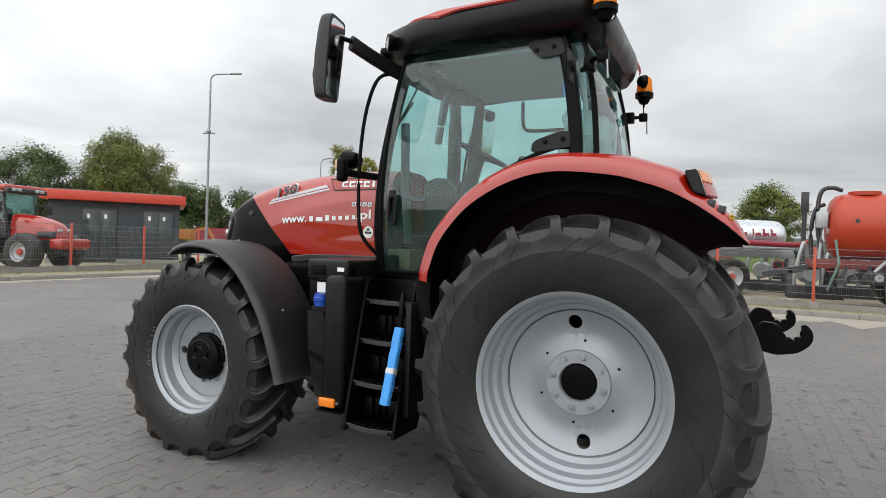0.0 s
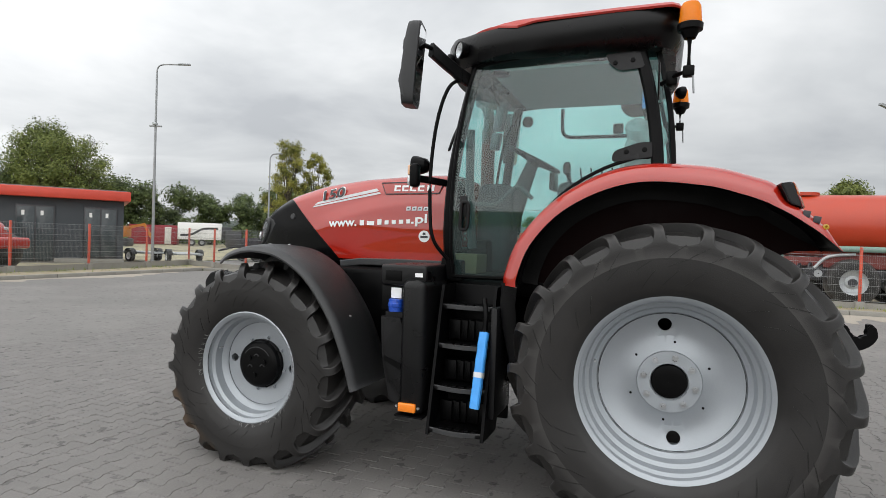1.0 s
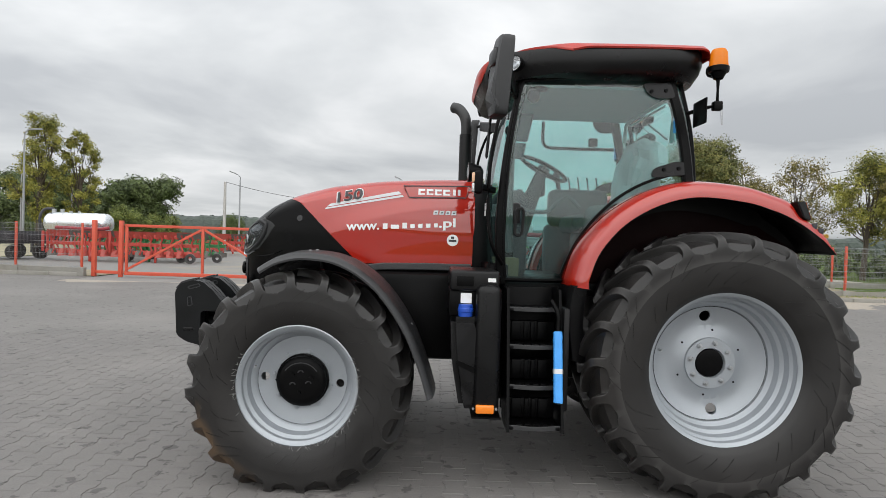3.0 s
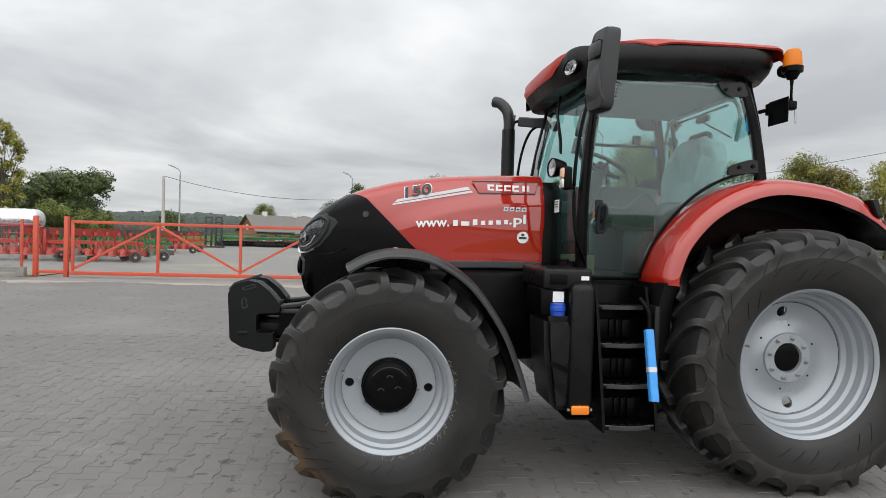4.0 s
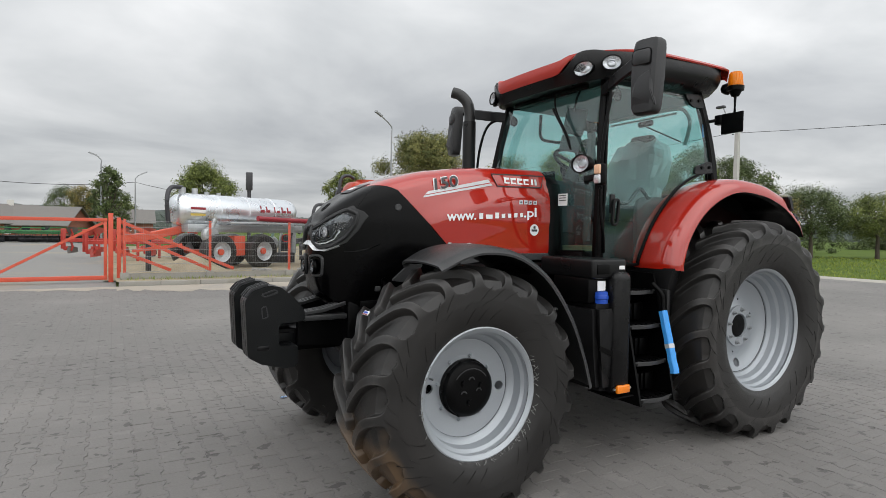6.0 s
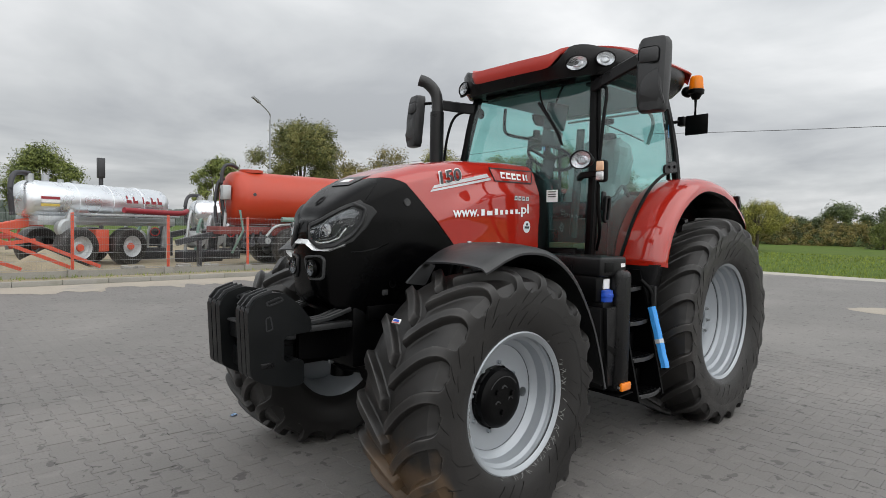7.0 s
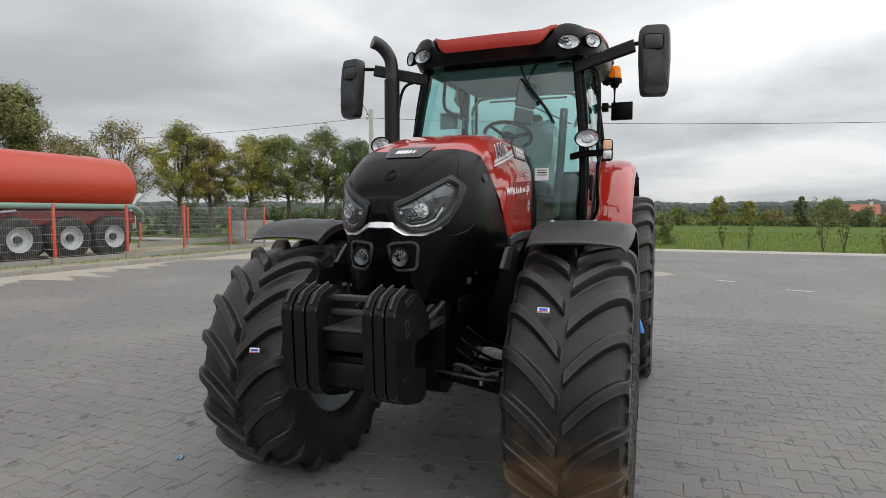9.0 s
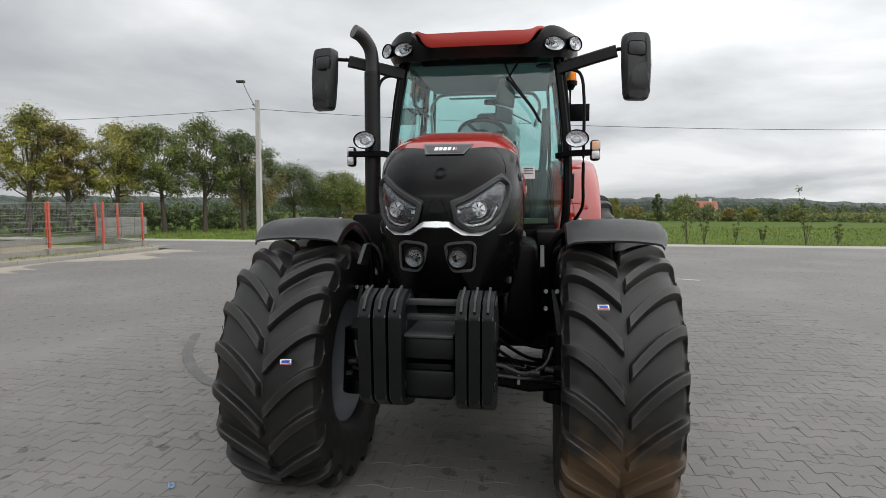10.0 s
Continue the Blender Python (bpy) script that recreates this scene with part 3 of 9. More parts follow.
def soiled():
    """The same rubber with a cake of brown soil where the tyre ran through a puddle."""
    m = RUBBER.copy()
    m.name = "tyre_soiled"
    n, l = m.node_tree.nodes, m.node_tree.links
    p = n["Principled BSDF"]
    src = p.inputs["Base Color"].links[0].from_socket
    geo = n.new("ShaderNodeNewGeometry")
    dist = n.new("ShaderNodeVectorMath"); dist.operation = "DISTANCE"; dist.inputs[1].default_value = (-3.18, -0.84, 0.19)
    l.new(geo.outputs["Position"], dist.inputs[0])
    nz = n.new("ShaderNodeTexNoise"); nz.inputs["Scale"].default_value = 7; nz.inputs["Detail"].default_value = 6
    l.new(geo.outputs["Position"], nz.inputs["Vector"])
    ad = n.new("ShaderNodeMath"); ad.operation = "MULTIPLY_ADD"; ad.inputs[1].default_value = -0.5
    l.new(nz.outputs["Fac"], ad.inputs[0]); l.new(dist.outputs["Value"], ad.inputs[2])
    mr = n.new("ShaderNodeMapRange"); mr.inputs[1].default_value, mr.inputs[2].default_value, mr.inputs[3].default_value, mr.inputs[4].default_value = 0.0, 0.17, 0.85, 0.0
    l.new(ad.outputs[0], mr.inputs[0])
    # only on the tread, not on the sidewall
    fl = n.new("ShaderNodeVectorMath"); fl.operation = "MULTIPLY"; fl.inputs[1].default_value = (1, 0, 1)
    l.new(geo.outputs["Position"], fl.inputs[0])
    rd = n.new("ShaderNodeVectorMath"); rd.operation = "DISTANCE"; rd.inputs[1].default_value = (FRONT["x"], 0, FRONT["z"])
    l.new(fl.outputs[0], rd.inputs[0])
    gate = n.new("ShaderNodeMapRange"); gate.inputs[1].default_value, gate.inputs[2].default_value = 0.565, 0.61
    l.new(rd.outputs["Value"], gate.inputs[0])
    cake = n.new("ShaderNodeMath"); cake.operation = "MULTIPLY"
    l.new(mr.outputs[0], cake.inputs[0]); l.new(gate.outputs[0], cake.inputs[1])
    mx = n.new("ShaderNodeMix"); mx.data_type = "RGBA"; mx.inputs["B"].default_value = (0.105, 0.066, 0.036, 1)
    l.new(cake.outputs[0], mx.inputs["Factor"]); l.new(src, mx.inputs["A"]); l.new(mx.outputs["Result"], p.inputs["Base Color"])
    MATS["tyre_soiled"] = m


soiled()


def press(bm, drop):
    """Flattens what would go below the paving and lets the tyre bulge a little there."""
    for v in bm.verts:
        if v.co.z < -drop + 0.004:
            v.co.z = -drop + 0.004
        if v.co.z < -drop + 0.25:
            t = (-drop + 0.25 - v.co.z) / 0.25
            v.co.y *= 1 + 0.035 * t * t
    return bm


def tyre(d, rim, s, lug=0.048):
    """A moulded tyre: smooth sidewalls, and chevron lugs that rise from the carcass and run down the shoulder between rounded pockets."""
    R, W, bead, n, drop = d["R"], d["W"], d["bead"], d["n"], d["z"]
    base = R - lug
    h = W / 2
    side = R - bead
    # from the crown to the shoulder: floor between the lugs (y, r), lug (y, r), the lug's half-width and the width of its flank;
    # down the shoulder the lugs widen until they meet, which leaves rounded pockets between them
    st = [((0.0, base), (0.0, base), 0.030, 0.022), ((0.035, base), (0.030, base + 0.003), 0.030, 0.022), ((0.055, base), (0.045, R - 0.010), 0.030, 0.022), ((0.08, base), (0.065, R), 0.031, 0.022), ((0.2, base), (0.2, R), 0.032, 0.022), ((0.35, base - 0.002), (0.35, R), 0.032, 0.022),
          ((0.5, base - 0.003), (0.5, R - 0.001), 0.031, 0.022), ((0.65, base - 0.005), (0.65, R - 0.002), 0.030, 0.022), ((0.78, base - 0.012), (0.79, R - 0.009), 0.029, 0.022), ((0.86, base - 0.020), (0.875, R - 0.019), 0.028, 0.021),
          ((0.905, base - 0.024), (0.935, R - 0.031), 0.027, 0.020), ((0.930, base - 0.036), (0.975, R - 0.043), 0.027, 0.019), ((0.948, base - 0.045), (1.000, R - 0.057), 0.028, 0.018), ((0.962, base - 0.052), (1.016, R - 0.071), 0.030, 0.017),
          ((0.974, base - 0.059), (1.025, R - 0.084), 0.034, 0.016), ((0.984, base - 0.064), (1.030, R - 0.095), 0.041, 0.015), ((0.992, base - 0.068), (1.033, R - 0.103), 0.053, 0.014), ((0.998, base - 0.071), (1.034, R - 0.109), 0.071, 0.013),
          ((1.003, base - 0.073), (1.034, R - 0.117), 0.094, 0.012), ((1.034, base - 0.076), (1.034, R - 0.124), 0.100, 0.010)]
    wall = [(1.032, base - 0.10), (1.034, base - 0.135), (1.033, bead + 0.55 * side), (1.028, bead + 0.45 * side), (1.018, bead + 0.36 * side), (1.003, bead + 0.28 * side), (0.982, bead + 0.20 * side), (0.958, bead + 0.13 * side + 0.008),
            (0.950, bead + 0.10 * side + 0.010), (0.92, bead + 0.05 * side + 0.010), (0.86, bead + 0.006), (0.80, bead - 0.012)]
    cols = [(-0.86, 1.0), (-0.5, 1.0), (0.0, 1.0), (0.5, 1.0), (0.86, 1.0), (1.0, 0.90), (1.14, 0.45), (1.32, 0.12), (1.7, 0.02), ("gap", 0.25), ("gap", 0.5), ("gap", 0.75), (-1.7, 0.02), (-1.32, 0.12), (-1.14, 0.45), (-1.0, 0.90)]
    period = 2 * math.pi / n
    swing = 0.42 * W / R
    broad = d["lug"] if "lug" in d else 1.0
    phase = radians(d["phase"][0 if s < 0 else 1])
    verts, faces = [], []
    for k in (-1, 1):
        first = len(verts)
        rows = 0
        for (p, q, hw, flank) in st + [(w, w, 0.100, 0.010) for w in wall]:
            hw = min(hw * broad, period * R / 2 - flank - 0.003)
            turn = swing * (1 - (1 - min(q[0], 1)) ** 1.5)
            foot = lambda c: (math.copysign(hw + (abs(c) - 1) / 0.7 * flank, c) if abs(c) > 1 else c * hw) / R
            for i in range(n):
                mid = period * (i + (0.5 if k > 0 else 0)) + turn + phase
                for j, (c, m) in enumerate(cols):
                    if c == "gap":
                        a_ = mid + foot(1.7) + (period - 2 * foot(1.7)) * m
                        m = 0.0
                    else:
                        a_ = mid + foot(c) + (period if j > 11 else 0)
                    y, r = p[0] + (q[0] - p[0]) * m, p[1] + (q[1] - p[1]) * m
                    verts.append((-r * math.cos(a_), k * y * h, r * math.sin(a_)))
            rows += 1
        w = n * len(cols)
        for i in range(rows - 1):
            for j in range(w):
                f = (first + i * w + j, first + i * w + (j + 1) % w, first + (i + 1) * w + (j + 1) % w, first + (i + 1) * w + j)
                faces.append(f if k < 0 else f[::-1])
    me = bpy.data.meshes.new("tyre")
    me.from_pydata(verts, [], faces)
    bm = bmesh.new()
    bm.from_mesh(me)
    bpy.data.meshes.remove(me)
    ty = part("tyre", press(bm, drop), MATS["tyre_soiled"] if (d is FRONT and s < 0) else RUBBER, tractor, "black tractor tyre with dusty chevron lugs and painted pale edges", 24)
    ty.matrix_world = rim.matrix_world
    # fine moulded lines on the outer sidewall, in two rings
    bm = bmesh.new()
    for ring, (ra, rb, k) in enumerate(((0.16, 0.36, 34), (0.40, 0.50, 26), (0.50, 0.70, 44))):
        for i in range(k):
            if (i * 7 + ring * 3) % 9 > 4:
                continue
            a0 = 2 * math.pi * (i + 0.3 * ring) / k
            pts = []
            for j in range(5):
                t = j / 4
                r = bead + (ra + (rb - ra) * t) * side
                y = lerp_table([(0.10, 0.951), (0.13, 0.960), (0.20, 0.983), (0.28, 1.004), (0.36, 1.019), (0.45, 1.029), (0.55, 1.034)], (r - bead) / side) * h
                a_ = a0 + 0.13 * t
                pts.append(Vector((-r * math.cos(a_), s * y, r * math.sin(a_))))
            sweep(bm, pts, rect(0.0015, 0.0018), up=(0, 1, 0))
    if d is FRONT and s < 0:
        # pale mould hairs and shavings left round the bead
        rr = random.Random(31)
        hb = bmesh.new()
        for i in range(80):
            a0 = radians(rr.choice((rr.uniform(120, 300), rr.uniform(170, 260), rr.uniform(-40, 40))))
            r0 = bead + rr.uniform(0.004, 0.022)
            ln_, sl = rr.uniform(0.006, 0.026), rr.uniform(-0.06, 0.06)
            yv = lambda r: s * h * lerp_table([(-0.02, 0.84), (0.02, 0.885), (0.05, 0.935), (0.08, 0.957), (0.2, 0.984)], (r - bead) / side)
            pts = [Vector((-r * math.cos(a), yv(r) + s * o, r * math.sin(a))) for r, a, o in ((r0, a0, 0.001), (r0 + ln_ * 0.5, a0 + sl * 0.5, 0.006), (r0 + ln_, a0 + sl, 0.004))]
            sweep(hb, pts, rect(0.0011, 0.0011), up=(0, 1, 0))
        hr_ = part("mould_hairs", hb, HAIR, ty)
        tagged(hr_, "pale rubber mould hairs round the bead", kind="stuff")
    ln = part("sidewall_relief", bm, RELIEF, ty, "fine moulded lines on the sidewall")
    tagged(ln, "fine moulded lines on the sidewall", kind="stuff")
    return ty


def holed_disc(bm, r0, r1, y0, y1, holes, hr, hrad, seg=64, depth=0.016, dish=0.0):
    """An annular wheel disc from r0 at y0 to r1 at y1 with round holes cut through it, front and back skins."""
    def bow(t):
        j = min(4, max(0, int(t * 5)))
        lo_, hi_ = math.sin(math.pi * j / 5), math.sin(math.pi * (j + 1) / 5)
        return lo_ + (hi_ - lo_) * (t * 5 - j)

    def at(r, a, d):
        t = (r - r0) / (r1 - r0)
        return Vector((-r * math.cos(a), y0 + (y1 - y0) * t - d - dish * bow(t), r * math.sin(a)))
    half = hrad * 1.7 / hr
    rin, rout = hr - hrad * 1.7, hr + hrad * 1.7
    cuts = sorted(a % (2 * math.pi) for a in holes)
    for d in (0, depth):
        for i, c in enumerate(cuts):
            nxt = cuts[(i + 1) % len(cuts)] + (2 * math.pi if i == len(cuts) - 1 else 0)
            a_lo, a_hi = c + half, nxt - half
            k = seg // len(cuts)
            rr = [r0 + (r1 - r0) * j / 5 for j in range(6)]
            grid(bm, [[at(r, a_lo + (a_hi - a_lo) * j / k, d) for r in rr] for j in range(k + 1)])
            kk = 8
            for ra, rb_ in ((r0, rin), (rout, r1)):
                rs = [ra] + [q for q in rr if ra + 1e-6 < q < rb_ - 1e-6] + [rb_]
                grid(bm, [[at(q, c - half + 2 * half * j / kk, d) for q in rs] for j in range(kk + 1)])
            sq, ci = [], []
            for j in range(32):
                t = 2 * math.pi * j / 32
                ct, st = math.cos(t), math.sin(t)
                mx = max(abs(ct), abs(st))
                sq.append(at(hr + hrad * 1.7 * ct / mx, c + half * st / mx, d))
                ci.append(at(hr + hrad * ct, c + hrad / hr * st, d))
            grid(bm, [sq + sq[:1], ci + ci[:1]])
            if d == 0:
                back = [p - Vector((0, depth, 0)) for p in ci]
                grid(bm, [ci + ci[:1], back + back[:1]])
    bmesh.ops.remove_doubles(bm, verts=bm.verts, dist=0.0008)
    return bm


def mirror_bm(bm, s):
    """The meshes are built for the side +y; s = -1 flips them to the near side."""
    if s < 0:
        for v in bm.verts:
            v.co.y = -v.co.y
    return bm


def wheel(s, d, rear):
    m = pose(d["x"], s * d["y"], d["z"])
    bm = bmesh.new()
    rl = d["bead"]
    h = d["W"] / 2
    if rear:
        lip = 0.25
        prof = [(lip - 0.012, rl - 0.018), (lip, rl - 0.006), (lip + 0.006, rl + 0.008), (lip, rl + 0.020), (lip - 0.02, rl + 0.018), (lip - 0.03, rl - 0.012), (lip - 0.06, rl - 0.018), (lip - 0.075, rl - 0.034),
                (lip - 0.12, rl - 0.042), (lip - 0.135, rl - 0.062), (0.075, rl - 0.074), (0.055, rl - 0.098), (0.02, rl - 0.106), (-0.10, rl - 0.106), (-lip + 0.04, rl - 0.02), (-lip, rl + 0.016)]
        prof = [(lip - 0.014, rl - 0.020)] + prof[1:]
    else:
        lip = 0.235
        prof = [(lip - 0.012, rl - 0.016), (lip, rl - 0.004), (lip + 0.006, rl + 0.008), (lip, rl + 0.018), (lip - 0.02, rl + 0.016), (lip - 0.03, rl - 0.010), (lip - 0.05, rl - 0.016), (lip - 0.065, rl - 0.034),
                (0.115, rl - 0.042), (0.10, rl - 0.066), (0.085, rl - 0.076), (0.05, rl - 0.078), (-0.08, rl - 0.078), (-lip + 0.04, rl - 0.02), (-lip, rl + 0.014)]
    lathe(bm, prof, seg=72)
    rim = part("rim", mirror_bm(bm, s), RIM, tractor, "silver-grey steel tractor rim", 30)
    rim.matrix_world = m
    tyre(d, rim, s)
    bm = bmesh.new()
    if rear:
        holed_disc(bm, 0.16, rl - 0.102, 0.035, 0.045, (radians(84), radians(264)), 0.308, 0.036, dish=0.035)
        lathe(bm, [(0.035, 0.168), (0.048, 0.164), (0.050, 0.10), (0.02, 0.09)], seg=48)
    else:
        holed_disc(bm, 0.13, rl - 0.072, 0.055, 0.080, (radians(4), radians(184)), 0.240, 0.027)
        lathe(bm, [(0.060, 0.204), (0.064, 0.199), (0.064, 0.12)], seg=48)
    part("wheel_disc", mirror_bm(bm, s), RIM, rim, "pressed steel wheel disc with round holes", 30)
    if rear:
        bm = lathe(bmesh.new(), [(0.03, 0.001), (0.03, 0.001), (0.042, 0.002), (0.045, 0.06), (0.040, 0.088), (0.02, 0.096)], seg=40)
        part("hub_cap", mirror_bm(bm, s), CHASSIS, rim, "black hub cap")
        bm = lathe(bmesh.new(), [(0.045, rl - 0.107), (0.0475, rl - 0.1055), (0.045, rl - 0.104)], seg=64)
        part("disc_seam", mirror_bm(bm, s), CHASSIS, rim)
        nuts, nr, ny = 8, 0.134, 0.050
    else:
        bm = lathe(bmesh.new(), [(0.06, 0.168), (0.085, 0.168), (0.09, 0.160), (0.12, 0.157), (0.130, 0.146), (0.137, 0.136), (0.142, 0.105), (0.140, 0.07), (0.142, 0.03), (0.142, 0.001)], seg=48)
        for i in range(3):
            a = radians(40 + 120 * i)
            cyl(bm, (-0.07 * math.cos(a), 0.138, 0.07 * math.sin(a)), (-0.07 * math.cos(a), 0.152, 0.07 * math.sin(a)), 0.016, seg=10)
        for i in range(10):
            a = radians(36 * i)
            cyl(bm, (-0.164 * math.cos(a), 0.08, 0.164 * math.sin(a)), (-0.164 * math.cos(a), 0.094, 0.164 * math.sin(a)), 0.008, seg=6)
        hub = part("hub", mirror_bm(bm, s), CHASSIS, rim, "black planetary front hub")
        # raised arcs and humps cast on the hub's face; lighter colour paints their highlights
        bm = bmesh.new()
        for r in (0.122, 0.102):
            lathe(bm, [(0.134, r - 0.005), (0.140, r - 0.003), (0.140, r + 0.002), (0.132, r + 0.005)], seg=20, arc=(radians(35), radians(145)))
        for dx, dz in ((0.0, 0.055), (-0.050, -0.022), (0.050, -0.012)):
            ring = bmesh.new()
            lathe(ring, [(0.141, 0.014), (0.147, 0.016), (0.147, 0.020), (0.140, 0.022)], Matrix.Translation((dx, 0, dz)), 14, arc=(radians(15), radians(165)))
            me_ = bpy.data.meshes.new("hump")
            ring.to_mesh(me_); ring.free()
            bm.from_mesh(me_); bpy.data.meshes.remove(me_)
        part("hub_relief", mirror_bm(bm, s), FEND, hub)
        bm = lathe(bmesh.new(), [(0.080, rl - 0.0775), (0.0825, rl - 0.076), (0.080, rl - 0.0745)], seg=64)
        part("disc_seam", mirror_bm(bm, s), CHASSIS, rim)
        nuts, nr, ny = 8, 0.186, 0.060
    for i in range(nuts):
        a = 2 * math.pi * (i + 0.25) / nuts
        bm = bmesh.new()
        p = Vector((-nr * math.cos(a), ny, nr * math.sin(a)))
        cyl(bm, p - Vector((0, 0.01, 0)), p + Vector((0, 0.006, 0)), 0.017, seg=16)
        cyl(bm, p, p + Vector((0, 0.020, 0)), 0.012, seg=6)
        cyl(bm, p, p + Vector((0, 0.028, 0)), 0.007, seg=8)
        part("wheel_nut", mirror_bm(bm, s), STEEL if rear else RIM, rim)
    if rear:
        for i in range(6):
            a = 2 * math.pi * (i + 0.6) / 6
            bm = cyl(bmesh.new(), (-0.215 * math.cos(a), 0.006, 0.215 * math.sin(a)), (-0.215 * math.cos(a), 0.0165, 0.215 * math.sin(a)), 0.007, seg=10)
            part("bolt_hole", mirror_bm(bm, s), CHASSIS, rim)
    bm = tube([(-(rl - 0.05) * 0.9, 0.15, 0.10), (-(rl - 0.05) * 0.88, 0.19, 0.10)], 0.006, 8)
    part("valve", mirror_bm(bm, s), STEEL, rim)
    return rim


def tread_tag(x, y, z, tilt, yaw):
    m = Matrix.Translation((x, y, z)) @ Euler((0, radians(tilt), radians(yaw))).to_matrix().to_4x4()
    t = part("tread_sticker", B(-0.051, -0.045, -0.026, 0.026, -0.013, 0.013, 0.001, m=m), WHITE, tractor, "small white and red tyre sticker")
    part("sticker_bar", B(-0.0530, -0.0515, -0.024, 0.024, -0.012, -0.007, 0.0, m=m), REDLENS, t)
    part("sticker_bar", B(-0.0530, -0.0515, -0.019, 0.019, -0.004, 0.008, 0.0, m=m), BLUECAP, t)


tread_tag(-3.157, -0.745, 1.06, 39, 8)
tread_tag(-3.283, 0.725, 0.80, 14, 14)
for sgn in (-1, 1):
    wheel(sgn, REAR, True)
    wheel(sgn, FRONT, False)

# -- bonnet and nose --
TOP = [(-3.30, 1.47), (-3.275, 1.60), (-3.19, 1.70), (-3.05, 1.80), (-2.87, 1.885), (-2.6, 1.962), (-2.25, 2.012), (-1.8, 2.042), (-1.5, 2.045)]
BOT = [(-3.298, 1.38), (-3.285, 1.24), (-3.25, 1.14), (-3.17, 1.08), (-3.05, 1.05), (-2.35, 1.05)]
TIP = -3.298


def hood_top(x):
    # a smoothed table
    return sum(lerp_table(TOP, x + d) * w for d, w in ((-0.05, 0.25), (0, 0.5), (0.05, 0.25)))


def hood_w(x):
    if x > -2.6:
        return 0.375 - 0.045 * max(0, (x + 2.3) / 0.8) ** 1.0 if x > -2.3 else 0.375
    t = min(1, (-2.6 - x) / (-2.6 - TIP))
    return 0.375 * max(0.0, 1 - t ** 2.5) ** (1 / 2.5)


def side_f(z):
    return 1 - 0.20 * max(0, (z - 1.58) / 0.4) ** 2 - 0.20 * max(0, (1.45 - z) / 0.4) ** 2


def hood_side(x, z):
    """Half-width of the bonnet at height z."""
    return hood_w(x) * side_f(z)


def hood_pt(x, v, zb):
    """v from 0 at the lower edge over 0.6 at the shoulder to 1 on the centre line, on the side +y."""
    sh = min(0.085, (hood_top(x) - zb) * 0.3)
    zs = hood_top(x) - sh
    if v <= 0.6:
        z = zb + (zs - zb) * v / 0.6
        return Vector((x, hood_side(x, z), z))
    t = (1 - v) / 0.4
    return Vector((x, hood_side(x, zs) * t ** 0.9, zs + sh * (1 - t ** 4.6)))


def edge_x(z):
    """Where the black nose meets the red panels."""
    return -2.88 + max(0, 1.87 - z) * 1.02


def boundary(v, zb):
    x = -2.8
    for _ in range(12):
        x = edge_x(hood_pt(x, v, zb).z)
    if v > 0.6:
        t = (v - 0.6) / 0.4
        x = x - 0.11 * math.sin(t * math.pi / 2)
    return x


VS = [0.6 * i / 30 for i in range(31)] + [0.6 + 0.4 * i / 14 for i in range(1, 15)]


def ridge(x, z):
    """The pressed edge that sweeps up the bonnet side towards the cab."""
    zc = lerp_table([(-2.72, 1.56), (-2.55, 1.62), (-2.35, 1.69), (-2.1, 1.765), (-1.85, 1.81), (-1.53, 1.815)], x)
    d = z - zc
    return 0.016 * min(1, max(0, (x + 2.72) / 0.3)) * (max(0, 1 - d / 0.10) if d > 0 else max(0, 1 + d / 0.26) ** 1.5)


def hood_meshes():
    red, blk = bmesh.new(), bmesh.new()
    for s in (-1, 1):
        rows = []
        for v in VS:
            xb = boundary(v, 1.385) + 0.004
            row = [hood_pt(xb + (-1.53 - xb) * k / 30, v, 1.385) for k in range(31)]
            # a pressed crease above the lettering, and a swage that lifts towards the cab
            for p in row:
                k = (p.z - (1.86 + 0.10 * (p.x + 2.4)))
                p.y += 0.010 / (1 + math.exp(-k * 60)) * min(1, max(0, (p.x + 2.75) / 0.4)) * (1 if v < 0.58 else 0)
                p.y += ridge(p.x, p.z) * (1 if v < 0.6 else 0)
                p.y *= s
            rows.append(row)
        grid(red, rows)
        rows = []
        for v in VS:
            # the lower edge of the nose lies deeper than that of the red panel
            g = v
            xe = -2.35
            x = -2.6
            for _ in range(14):
                p = hood_pt(x, g, lerp_table(BOT, x))
                x = min(-2.36, edge_x(p.z))
            xe = x - (0.11 * math.sin((v - 0.6) / 0.4 * math.pi / 2) if v > 0.6 else 0)
            row = []
            for k in range(33):
                t = 1 - math.cos(k / 32 * math.pi / 2)
                x = TIP + 0.0005 + (xe - TIP) * t
                p = hood_pt(x, g, lerp_table(BOT, x))
                p.y *= s if k else 0
                row.append(p)
            rows.append(row)
        grid(blk, rows)
        # underside of the nose
        low = rows[0]
        grid(blk, [low, [Vector((p.x, p.y * 0.5, p.z - 0.01)) for p in low], [Vector((p.x, 0, p.z - 0.012)) for p in low]])
    for bm in (red, blk):
        bmesh.ops.remove_doubles(bm, verts=bm.verts, dist=0.0006)
    return red, blk


red_bm, blk_bm = hood_meshes()
bonnet = part("bonnet", red_bm, RED, tractor, "glossy red bonnet panel", 30)
nose = part("nose_cover", blk_bm, NOSE, tractor, "satin black plastic nose cover", 40)


